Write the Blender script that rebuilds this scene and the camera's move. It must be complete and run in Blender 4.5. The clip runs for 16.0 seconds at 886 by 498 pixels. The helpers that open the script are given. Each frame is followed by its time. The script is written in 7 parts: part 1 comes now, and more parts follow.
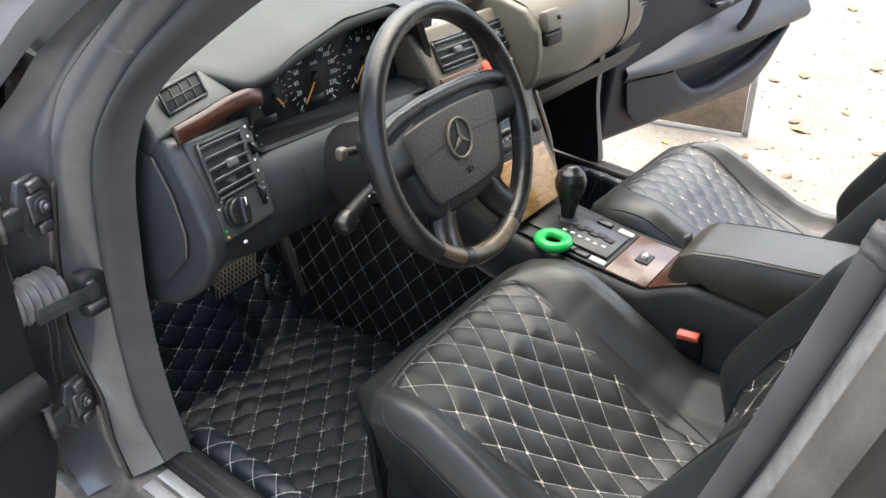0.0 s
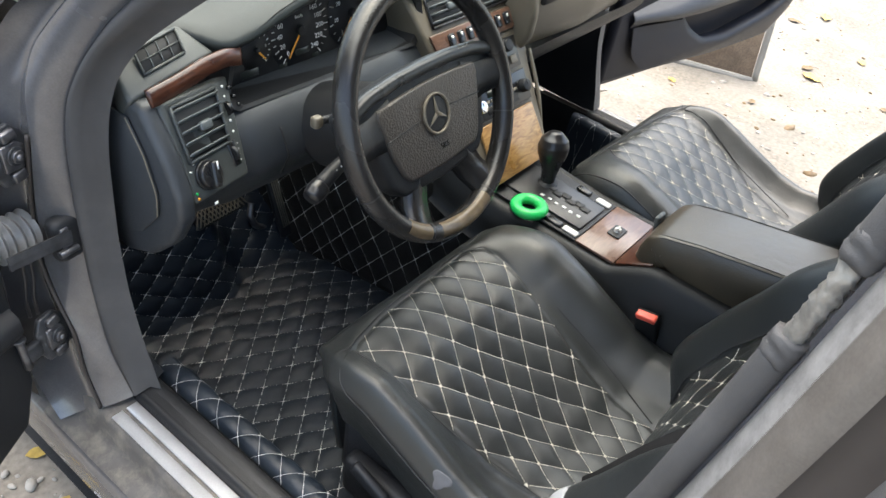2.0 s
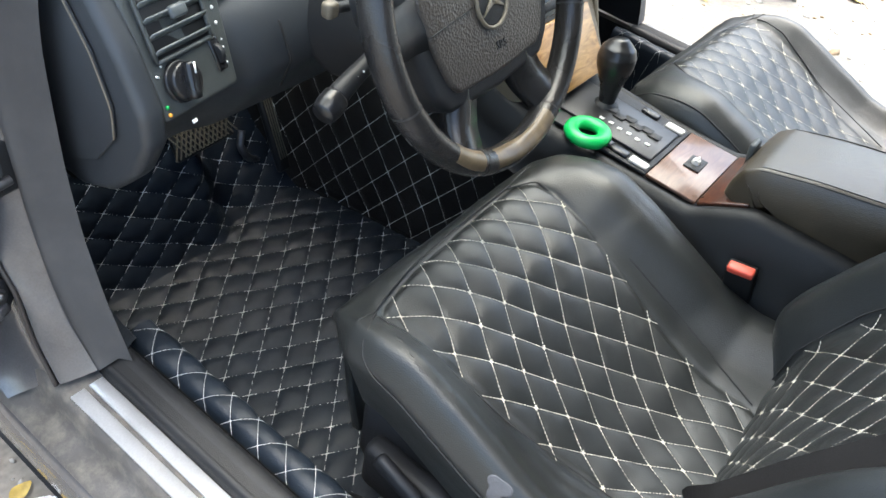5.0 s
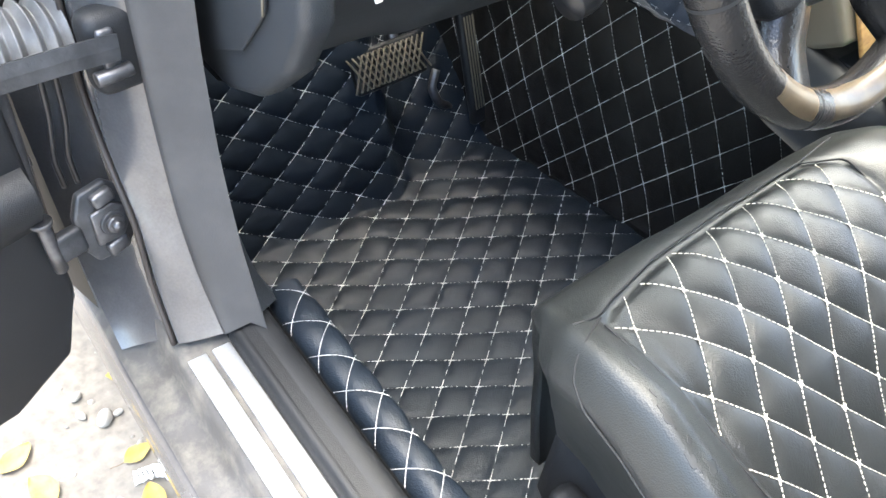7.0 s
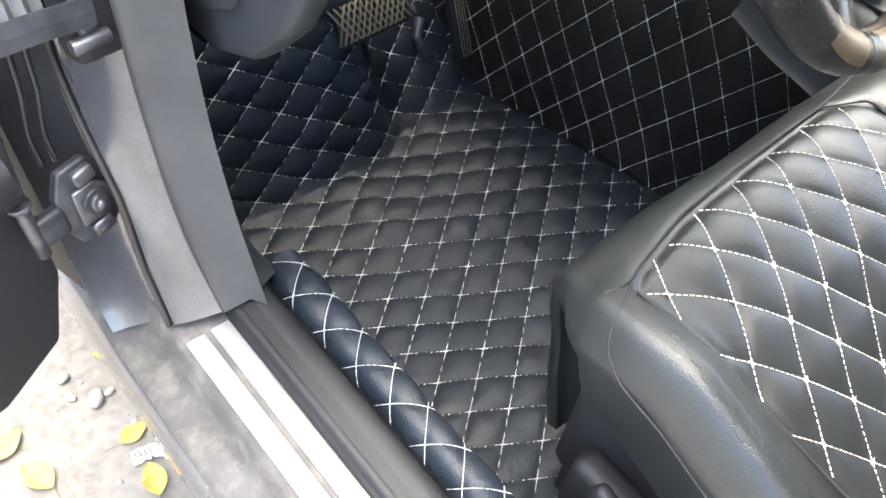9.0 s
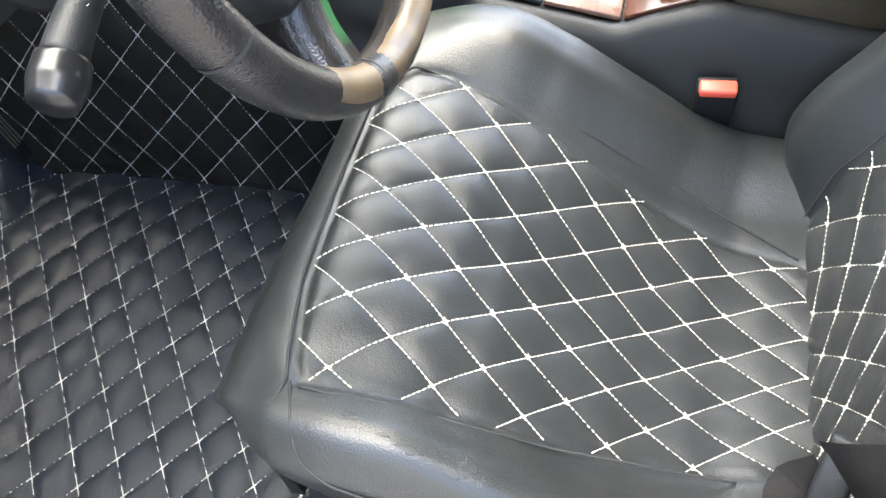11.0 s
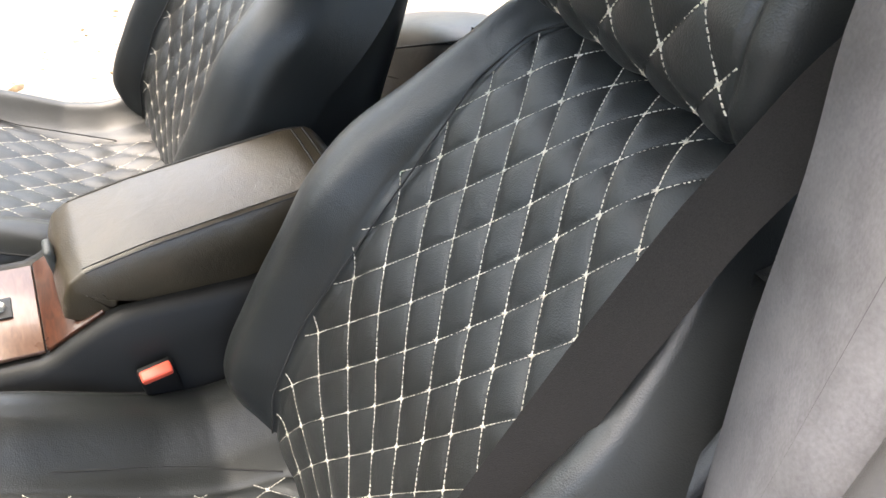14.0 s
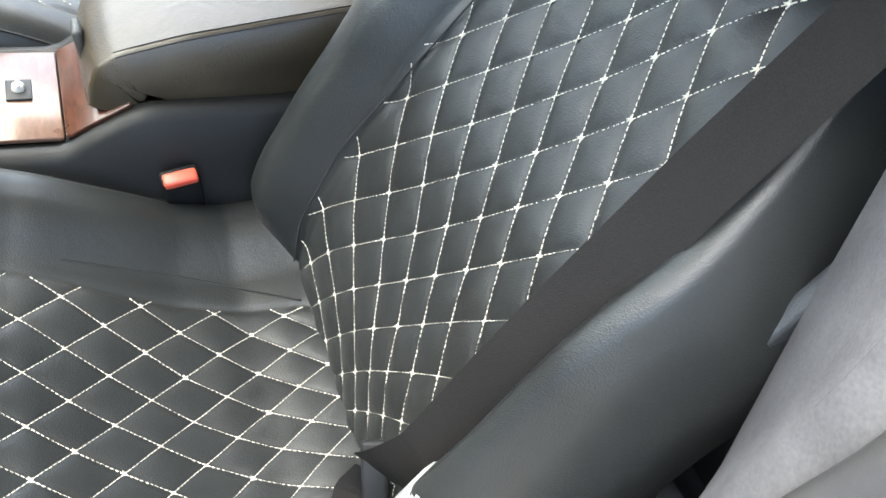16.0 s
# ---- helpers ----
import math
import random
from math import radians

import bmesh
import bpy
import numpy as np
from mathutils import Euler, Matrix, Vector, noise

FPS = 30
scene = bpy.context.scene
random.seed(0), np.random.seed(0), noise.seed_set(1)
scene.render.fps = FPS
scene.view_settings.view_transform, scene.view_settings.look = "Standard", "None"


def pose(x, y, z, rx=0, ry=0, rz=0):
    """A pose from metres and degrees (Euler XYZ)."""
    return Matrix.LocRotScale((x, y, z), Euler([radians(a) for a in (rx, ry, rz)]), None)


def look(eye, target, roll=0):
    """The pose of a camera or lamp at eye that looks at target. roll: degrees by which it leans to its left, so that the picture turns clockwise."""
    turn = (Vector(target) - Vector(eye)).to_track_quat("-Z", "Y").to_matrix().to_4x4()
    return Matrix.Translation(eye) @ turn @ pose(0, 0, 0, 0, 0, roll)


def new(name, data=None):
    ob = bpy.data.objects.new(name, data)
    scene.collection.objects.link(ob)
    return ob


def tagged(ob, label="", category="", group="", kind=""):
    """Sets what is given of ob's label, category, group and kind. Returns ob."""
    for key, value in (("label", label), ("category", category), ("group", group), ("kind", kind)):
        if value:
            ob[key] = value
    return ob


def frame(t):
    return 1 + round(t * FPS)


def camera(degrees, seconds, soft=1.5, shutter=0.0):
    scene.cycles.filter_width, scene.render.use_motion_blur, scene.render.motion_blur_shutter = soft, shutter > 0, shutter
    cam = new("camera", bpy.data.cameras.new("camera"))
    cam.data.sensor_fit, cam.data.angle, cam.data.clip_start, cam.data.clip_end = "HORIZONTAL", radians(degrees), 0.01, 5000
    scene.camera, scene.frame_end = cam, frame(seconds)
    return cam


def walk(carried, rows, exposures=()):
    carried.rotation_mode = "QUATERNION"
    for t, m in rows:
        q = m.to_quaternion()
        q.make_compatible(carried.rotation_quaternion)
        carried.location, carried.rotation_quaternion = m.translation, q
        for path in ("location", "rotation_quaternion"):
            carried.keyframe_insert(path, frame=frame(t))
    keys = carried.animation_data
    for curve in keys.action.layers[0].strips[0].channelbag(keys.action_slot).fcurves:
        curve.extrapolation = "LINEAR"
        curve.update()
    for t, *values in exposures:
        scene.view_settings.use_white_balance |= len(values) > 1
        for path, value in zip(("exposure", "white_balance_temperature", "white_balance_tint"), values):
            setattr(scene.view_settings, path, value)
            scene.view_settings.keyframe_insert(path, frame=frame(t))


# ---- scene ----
# ---- camera ----
cam = camera(58.05, 16.0, 1.5)
PATH = [
    (0, (-1.2556, -0.4761, 1.4343), (-0.5500, -0.0027, 0.9070), 4.66),
    (0.5, (-1.2564, -0.4783, 1.4512), (-0.5326, -0.0430, 0.9158), 6.61),
    (1, (-1.2311, -0.4808, 1.4912), (-0.5220, -0.0445, 0.9373), 9.06),
    (1.5, (-1.2042, -0.4792, 1.5262), (-0.5372, -0.0645, 0.9072), 10.61),
    (2, (-1.1933, -0.4805, 1.5434), (-0.5426, -0.0584, 0.9122), 10.02),
    (2.5, (-1.1852, -0.4836, 1.5492), (-0.5396, -0.0636, 0.9114), 9.64),
    (3, (-1.1850, -0.4823, 1.5483), (-0.5012, -0.1174, 0.9163), 10.91),
    (3.5, (-1.1854, -0.4836, 1.5401), (-0.4921, -0.1381, 0.9077), 9.97),
    (4, (-1.1616, -0.4444, 1.5127), (-0.4728, -0.0978, 0.8760), 9.29),
    (4.5, (-1.1260, -0.3729, 1.4660), (-0.4423, -0.0232, 0.8255), 8.61),
    (5, (-1.0539, -0.3091, 1.3531), (-0.4319, 0.0662, 0.6658), 11.28),
    (5.2, (-1.0166, -0.2950, 1.2920), (-0.4390, 0.1320, 0.5961), 10.80),
    (7.3, (-0.9290, -0.1434, 1.1299), (-0.4696, 0.3671, 0.4030), 6.81),
    (7.5, (-0.9304, -0.1405, 1.1242), (-0.4720, 0.3686, 0.3958), 6.45),
    (8, (-0.9341, -0.1265, 1.1152), (-0.4704, 0.3503, 0.3685), 6.87),
    (8.2, (-0.9334, -0.1230, 1.1142), (-0.4705, 0.3428, 0.3599), 7.05),
    (10.3, (-0.8780, -0.0680, 1.1200), (-0.4020, 0.3500, 0.3480), 5.00),
    (10.5, (-0.8549, -0.0751, 1.1298), (-0.3165, 0.2916, 0.3711), 4.34),
    (11, (-0.8060, -0.0836, 1.1536), (-0.1989, 0.0202, 0.3658), 5.48),
    (11.5, (-0.8219, -0.1288, 1.1734), (-0.2030, -0.0973, 0.3885), 4.18),
    (12, (-0.8440, -0.1934, 1.2139), (-0.2176, -0.1818, 0.4346), 3.16),
    (12.5, (-0.8334, -0.1946, 1.2588), (-0.1606, -0.3562, 0.5369), 7.28),
    (13, (-0.8136, -0.1885, 1.3126), (-0.1726, -0.4947, 0.6087), 7.22),
    (13.5, (-0.8127, -0.1822, 1.3449), (-0.1626, -0.5602, 0.6858), 6.66),
    (14, (-0.8141, -0.1776, 1.3620), (-0.1493, -0.5853, 0.7360), 7.46),
    (14.5, (-0.8207, -0.1631, 1.3769), (-0.1651, -0.5890, 0.7533), 7.62),
    (15, (-0.8155, -0.1682, 1.3700), (-0.1657, -0.5787, 0.7302), 6.93),
    (15.5, (-0.8101, -0.1604, 1.3330), (-0.1738, -0.5623, 0.6745), 8.83),
    (16, (-0.8087, -0.1425, 1.2534), (-0.2129, -0.5317, 0.5508), 16.44),
]
EXPOSURES = [(0, 2.2, 7050, 10), (3.5, 2.1, 6800, 6), (5.0, 2.5, 6650, 6), (7.5, 3.68, 6900, 8), (8.2, 3.6, 7000, 9), (10.5, 3.5, 6800, 10), (11.5, 3.9, 7100, 10), (12.5, 4.0, 7500, 12), (13.3, 3.35, 7300, 10), (14.0, 2.95, 7600, 12), (14.8, 2.65, 7400, 10), (15.5, 2.5, 7000, 6), (16.0, 3.15, 6950, 6)]
walk(cam, [(t, look(eye, target, roll)) for t, eye, target, roll in PATH], EXPOSURES)

# ---- light: bright hazy daylight, a wide veiled sun high ahead, towards the passenger side ----
SUN_AZ, SUN_EL = 48, 74  # degrees: azimuth from +y towards +x, elevation
world = bpy.data.worlds.new("sky")
scene.world = world
world.use_nodes = True
bg = world.node_tree.nodes["Background"]
sky = world.node_tree.nodes.new("ShaderNodeTexSky")
sky.sky_type, sky.sun_disc = "NISHITA", False
sky.sun_elevation, sky.sun_rotation = radians(SUN_EL), radians(SUN_AZ)
sky.air_density, sky.dust_density, sky.ozone_density = 1.0, 3.0, 1.0
world.node_tree.links.new(sky.outputs[0], bg.inputs[0])
bg.inputs[1].default_value = 0.15
sun = new("sun", bpy.data.lights.new("sun", "SUN"))
sun.data.energy, sun.data.angle, sun.data.color = 2.7, radians(95.0), (1.0, 0.97, 0.925)
sun_way = Vector((math.sin(radians(SUN_AZ)) * math.cos(radians(SUN_EL)), math.cos(radians(SUN_AZ)) * math.cos(radians(SUN_EL)), math.sin(radians(SUN_EL))))
sun.matrix_world = look(sun_way * 20, (0, 0, 0))


# ---- materials ----
def material(name, base, rough, metal=0.0, tone=0.15, tone_scale=6.0, grain=0.0, grain_scale=400.0, bump=0.0, bump_scale=500.0, dirt=None, dirt_amount=0.0, dirt_scale=9.0, coat=0.0, kind="noise", spec=0.5, rough_vary=0.1, crease=0.0):
    """A surface with a broad change of tone, a fine grain, dust or stains, and relief."""
    m = bpy.data.materials.new(name)
    m.use_nodes = True
    nt = m.node_tree
    b = nt.nodes["Principled BSDF"]
    N, L = nt.nodes.new, nt.links.new
    co = N("ShaderNodeTexCoord")
    big = N("ShaderNodeTexNoise")
    big.inputs["Scale"].default_value, big.inputs["Detail"].default_value = tone_scale, 5
    L(co.outputs["Object"], big.inputs["Vector"])
    fine = N("ShaderNodeTexNoise")
    fine.inputs["Scale"].default_value, fine.inputs["Detail"].default_value = grain_scale, 3
    L(co.outputs["Object"], fine.inputs["Vector"])
    ramp = N("ShaderNodeMapRange")
    ramp.inputs["From Min"].default_value, ramp.inputs["From Max"].default_value = 0.3, 0.7
    ramp.inputs["To Min"].default_value, ramp.inputs["To Max"].default_value = 1 - tone, 1 + tone
    L(big.outputs["Fac"], ramp.inputs["Value"])
    ramp2 = N("ShaderNodeMapRange")
    ramp2.inputs["From Min"].default_value, ramp2.inputs["From Max"].default_value = 0.3, 0.7
    ramp2.inputs["To Min"].default_value, ramp2.inputs["To Max"].default_value = 1 - grain, 1 + grain
    L(fine.outputs["Fac"], ramp2.inputs["Value"])
    mul = N("ShaderNodeMath")
    mul.operation = "MULTIPLY"
    L(ramp.outputs[0], mul.inputs[0])
    L(ramp2.outputs[0], mul.inputs[1])
    col = N("ShaderNodeVectorMath")
    col.operation = "SCALE"
    col.inputs[0].default_value = base
    L(mul.outputs[0], col.inputs["Scale"])
    out = col.outputs[0]
    if dirt:
        spots = N("ShaderNodeTexNoise")
        spots.inputs["Scale"].default_value, spots.inputs["Detail"].default_value, spots.inputs["Roughness"].default_value = dirt_scale, 8, 0.65
        L(co.outputs["Object"], spots.inputs["Vector"])
        cut = N("ShaderNodeMapRange")
        cut.inputs["From Min"].default_value, cut.inputs["From Max"].default_value = 0.45, 0.75
        cut.inputs["To Min"].default_value, cut.inputs["To Max"].default_value = dirt_amount * 0.25, dirt_amount
        L(spots.outputs["Fac"], cut.inputs["Value"])
        mix = N("ShaderNodeMix")
        mix.data_type = "RGBA"
        mix.inputs["B"].default_value = (*dirt, 1)
        L(cut.outputs[0], mix.inputs["Factor"])
        L(out, mix.inputs["A"])
        out = mix.outputs["Result"]
    L(out, b.inputs["Base Color"])
    rv = N("ShaderNodeMapRange")
    rv.inputs["To Min"].default_value, rv.inputs["To Max"].default_value = max(0.02, rough - rough_vary), min(1, rough + rough_vary)
    L(big.outputs["Fac"], rv.inputs["Value"])
    L(rv.outputs[0], b.inputs["Roughness"])
    b.inputs["Metallic"].default_value = metal
    b.inputs["Coat Weight"].default_value = coat
    b.inputs["Specular IOR Level"].default_value = spec
    if bump:
        if kind == "cells":
            tex = N("ShaderNodeTexVoronoi")
            tex.inputs["Scale"].default_value = bump_scale
            L(co.outputs["Object"], tex.inputs["Vector"])
            h = tex.outputs["Distance"]
        else:
            tex = N("ShaderNodeTexNoise")
            tex.inputs["Scale"].default_value, tex.inputs["Detail"].default_value = bump_scale, 4
            L(co.outputs["Object"], tex.inputs["Vector"])
            h = tex.outputs["Fac"]
        bn = N("ShaderNodeBump")
        bn.inputs["Strength"].default_value, bn.inputs["Distance"].default_value = bump, 0.001
        L(h, bn.inputs["Height"])
        if crease:  # soft folds and puckers under the fine grain
            fold, fb = N("ShaderNodeTexNoise"), N("ShaderNodeBump")
            fold.inputs["Scale"].default_value, fold.inputs["Detail"].default_value, fold.inputs["Distortion"].default_value = 26, 3, 1.2
            L(co.outputs["Object"], fold.inputs["Vector"])
            fb.inputs["Strength"].default_value, fb.inputs["Distance"].default_value = crease, 0.006
            L(fold.outputs["Fac"], fb.inputs["Height"])
            L(fb.outputs[0], bn.inputs["Normal"])
        L(bn.outputs[0], b.inputs["Normal"])
    return m


def wood_material(name, dark, light):
    m = material(name, light, 0.30, tone=0.2, tone_scale=12, coat=0.25)
    nt = m.node_tree
    b = nt.nodes["Principled BSDF"]
    N, L = nt.nodes.new, nt.links.new
    co, mp, nz, rp = N("ShaderNodeTexCoord"), N("ShaderNodeMapping"), N("ShaderNodeTexNoise"), N("ShaderNodeValToRGB")
    mp.inputs["Scale"].default_value = (14, 60, 60)
    nz.inputs["Scale"].default_value, nz.inputs["Detail"].default_value, nz.inputs["Distortion"].default_value = 1.6, 8, 1.8
    rp.color_ramp.elements[0].position, rp.color_ramp.elements[0].color = 0.33, (*dark, 1)
    rp.color_ramp.elements[1].position, rp.color_ramp.elements[1].color = 0.68, (*light, 1)
    L(co.outputs["Object"], mp.inputs[0])
    L(mp.outputs[0], nz.inputs["Vector"])
    L(nz.outputs["Fac"], rp.inputs[0])
    L(rp.outputs[0], b.inputs["Base Color"])
    return m


# Tan dirt covers worn patches and also paints in warm ground reflections
LEATHER = material("black_leather", (0.017, 0.0195, 0.020), 0.40, tone=0.22, tone_scale=7, bump=0.22, bump_scale=700, kind="cells", dirt=(0.085, 0.062, 0.034), dirt_amount=0.08, dirt_scale=4, spec=0.55, crease=0.11)
STAIN = material("dark_stain", (0.017, 0.018, 0.018), 0.5, tone=0.4, tone_scale=60)
# Bluish copy of the mat leather; cool sky sheen put into the base
MAT_COOL_LIT = material("mat_cool_lit", (0.0098, 0.0150, 0.0225), 0.44, spec=0.34, crease=0.16, tone=0.25, tone_scale=8, bump=0.3, bump_scale=600, kind="cells", dirt=(0.07, 0.07, 0.07), dirt_amount=0.025, dirt_scale=12)
# Brown base and tan blotches: wear plus the yard's warm reflection, painted in
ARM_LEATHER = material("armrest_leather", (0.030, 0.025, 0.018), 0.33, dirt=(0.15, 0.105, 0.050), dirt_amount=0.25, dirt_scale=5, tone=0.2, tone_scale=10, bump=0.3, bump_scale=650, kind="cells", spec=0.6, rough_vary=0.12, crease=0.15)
THREAD = material("beige_thread", (0.58, 0.54, 0.45), 0.8, tone=0.25, tone_scale=30, grain=0.2)
MAT_THREAD = material("grey_thread", (0.47, 0.465, 0.45), 0.8, tone=0.35, tone_scale=20, grain=0.2)
DARK_THREAD = material("dark_thread", (0.02, 0.02, 0.02), 0.8)
PLASTIC = material("black_plastic", (0.014, 0.015, 0.017), 0.5, spec=0.35, tone=0.15, tone_scale=10, bump=0.25, bump_scale=900, kind="cells", dirt=(0.12, 0.11, 0.09), dirt_amount=0.04, dirt_scale=10)
PLASTIC_GLOSS = material("glossy_black_plastic", (0.012, 0.012, 0.013), 0.28, tone=0.2, rough_vary=0.06)
DASH = material("dash_vinyl", (0.044, 0.050, 0.050), 0.42, tone=0.1, tone_scale=6, bump=0.35, bump_scale=800, kind="cells", dirt=(0.2, 0.18, 0.15), dirt_amount=0.08, dirt_scale=8)
# Base warmed and raised to hold ground bounce on glovebox and centre stack
DASH_GREY = material("dash_grey_plastic", (0.132, 0.113, 0.084), 0.42, tone=0.1, bump=0.2, bump_scale=900, kind="cells")
RIM = material("worn_rim_leather", (0.015, 0.015, 0.016), 0.25, tone=0.3, tone_scale=14, bump=0.25, bump_scale=520, kind="cells", dirt=(0.14, 0.105, 0.06), dirt_amount=0.09, dirt_scale=7)
RUBBER = material("rubber_seal", (0.046, 0.046, 0.048), 0.65, tone=0.2, tone_scale=9, bump=0.3, bump_scale=700, dirt=(0.22, 0.20, 0.18), dirt_amount=0.14, dirt_scale=14)
# One dusty car paint in two copies: this base is raised as if lit
PAINT_LIT = material("dusty_grey_paint_lit", (0.105, 0.107, 0.117), 0.24, metal=0.4, tone=0.22, tone_scale=7, grain=0.1, coat=0.5, dirt=(0.30, 0.29, 0.27), dirt_amount=0.3, dirt_scale=16)
# The darker copy holds the shade on bonnet, wing and passenger door shell
PAINT_SHADED = material("dusty_grey_paint_shaded", (0.014, 0.0145, 0.017), 0.5, metal=0.1, tone=0.3, tone_scale=6, grain=0.1, spec=0.15, dirt=(0.12, 0.115, 0.115), dirt_amount=0.14, dirt_scale=14)
PAINT_DUSTY = material("pillar_paint", (0.125, 0.122, 0.12), 0.40, metal=0.1, tone=0.25, tone_scale=8, grain=0.1, dirt=(0.42, 0.41, 0.40), dirt_amount=0.5, dirt_scale=38)
JAMB_BROWN = material("brownish_jamb_paint", (0.085, 0.075, 0.066), 0.42, metal=0.1, tone=0.25, tone_scale=7, grain=0.1, dirt=(0.3, 0.28, 0.26), dirt_amount=0.25, dirt_scale=20)
SEALER = material("dirty_sill_metal", (0.045, 0.045, 0.050), 0.6, tone=0.35, tone_scale=20, dirt=(0.30, 0.27, 0.22), dirt_amount=0.6, dirt_scale=30, bump=0.5, bump_scale=120)
ALU = material("aluminium", (0.62, 0.63, 0.65), 0.36, metal=0.55, tone=0.08, tone_scale=15, grain=0.05)
STEEL = material("greasy_steel", (0.17, 0.17, 0.18), 0.42, metal=0.8, tone=0.4, tone_scale=60, dirt=(0.03, 0.028, 0.025), dirt_amount=0.6, dirt_scale=40)
CHROME = material("chrome", (0.75, 0.75, 0.75), 0.12, metal=1.0, tone=0.03)
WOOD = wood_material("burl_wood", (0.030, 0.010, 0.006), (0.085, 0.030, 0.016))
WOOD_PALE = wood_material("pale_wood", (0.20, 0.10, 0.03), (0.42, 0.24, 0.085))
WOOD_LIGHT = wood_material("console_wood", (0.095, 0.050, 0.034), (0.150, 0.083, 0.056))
RED = material("red_plastic", (0.75, 0.10, 0.06), 0.4, tone=0.06)
GREEN = material("green_plastic", (0.005, 0.42, 0.09), 0.35, tone=0.05)
WHITE = material("white_print", (0.75, 0.75, 0.72), 0.6, tone=0.05)
ORANGE = material("orange_needle", (0.85, 0.36, 0.04), 0.5, tone=0.05)
FACE = material("gauge_face", (0.010, 0.010, 0.011), 0.6, tone=0.1)
LCD = material("lcd", (0.02, 0.024, 0.022), 0.3, tone=0.05)
BUTTON = material("pale_button", (0.55, 0.54, 0.50), 0.35, tone=0.08)
WEBBING = material("belt_webbing", (0.0130, 0.0118, 0.0112), 0.85, spec=0.25, tone=0.15, tone_scale=12, grain=0.3, grain_scale=900, bump=0.5, bump_scale=1100)
FOAM = material("white_foam", (0.36, 0.36, 0.355), 0.85, tone=0.12, tone_scale=30, bump=0.6, bump_scale=200)
PATCH = material("grey_tape", (0.085, 0.085, 0.092), 0.6, tone=0.15, tone_scale=60, bump=0.4, bump_scale=300)
GREASE = material("grimy_steel", (0.055, 0.058, 0.064), 0.45, metal=0.6, tone=0.4, tone_scale=40, bump=0.5, bump_scale=160, dirt=(0.20, 0.20, 0.205), dirt_amount=0.3, dirt_scale=60)
FOIL = material("torn_foil", (0.23, 0.222, 0.205), 0.4, metal=0.4, tone=0.4, tone_scale=60, bump=0.9, bump_scale=150)
GROUND = material("dry_dirt", (0.135, 0.118, 0.096), 0.95, tone=0.22, tone_scale=3.0, grain=0.35, grain_scale=60, bump=0.9, bump_scale=90, dirt=(0.225, 0.212, 0.19), dirt_amount=0.75, dirt_scale=3.5)
STONE = material("pale_stone", (0.26, 0.245, 0.22), 0.85, tone=0.25, tone_scale=40, bump=0.4, bump_scale=160)
LEAF = material("yellow_leaf", (0.42, 0.29, 0.06), 0.6, tone=0.4, tone_scale=60, bump=0.6, bump_scale=120, dirt=(0.20, 0.12, 0.04), dirt_amount=0.3, dirt_scale=60)
LEAF_BROWN = material("brown_leaf", (0.13, 0.085, 0.04), 0.7, tone=0.3, tone_scale=40)
PAPER = material("litter_paper", (0.75, 0.74, 0.72), 0.6, tone=0.12, tone_scale=60)
BOARD = material("weathered_board", (0.16, 0.12, 0.085), 0.8, tone=0.3, tone_scale=14, grain=0.2, grain_scale=120, dirt=(0.10, 0.06, 0.04), dirt_amount=0.5, dirt_scale=9)
PILLAR_FELT = material("pillar_felt", (0.105, 0.102, 0.108), 0.8, tone=0.3, tone_scale=14, grain=0.15, dirt=(0.3, 0.29, 0.28), dirt_amount=0.25, dirt_scale=20, bump=0.4, bump_scale=500)
BROWN_RUBBER = material("brown_rubber", (0.035, 0.029, 0.026), 0.55, tone=0.2, tone_scale=14)
BELLOWS = material("pale_grey_rubber", (0.16, 0.162, 0.165), 0.42, spec=0.6, tone=0.4, tone_scale=40, bump=0.4, bump_scale=200, dirt=(0.05, 0.05, 0.05), dirt_amount=0.5, dirt_scale=50)
# Brownish copy of the mat leather; warm sheen on the tunnel in its base
MAT_WARM_LIT = material("mat_warm_lit", (0.0150, 0.0132, 0.0115), 0.44, spec=0.30, crease=0.16, tone=0.25, tone_scale=8, bump=0.3, bump_scale=600, kind="cells", dirt=(0.07, 0.065, 0.06), dirt_amount=0.03, dirt_scale=12)
DOOR_TRIM = material("blue_black_vinyl", (0.0085, 0.0100, 0.0160), 0.45, spec=0.3, tone=0.2, tone_scale=6, bump=0.3, bump_scale=800, kind="cells", dirt=(0.10, 0.10, 0.10), dirt_amount=0.03, dirt_scale=10)
DOOR_ARM = material("grey_blue_vinyl", (0.036, 0.037, 0.042), 0.40, tone=0.12, tone_scale=6, bump=0.35, bump_scale=800, kind="cells")
GATE = material("selector_plate", (0.022, 0.022, 0.023), 0.38, tone=0.1)
HEADLINER = material("grey_headliner", (0.055, 0.060, 0.068), 0.95, tone=0.06, grain=0.15, grain_scale=500, bump=0.4, bump_scale=700)
DASH_DARK = material("dark_dash_plastic", (0.030, 0.034, 0.039), 0.42, tone=0.12, tone_scale=8, bump=0.25, bump_scale=900, kind="cells", dirt=(0.12, 0.11, 0.09), dirt_amount=0.04, dirt_scale=10)
CONSOLE_BLACK = material("console_black", (0.009, 0.0095, 0.010), 0.5, spec=0.3, tone=0.15, tone_scale=10, bump=0.25, bump_scale=900, kind="cells")
DASH_TOP = material("dash_top_vinyl", (0.031, 0.038, 0.039), 0.5, spec=0.4, tone=0.1, tone_scale=6, bump=0.35, bump_scale=800, kind="cells", dirt=(0.2, 0.18, 0.15), dirt_amount=0.06, dirt_scale=8)
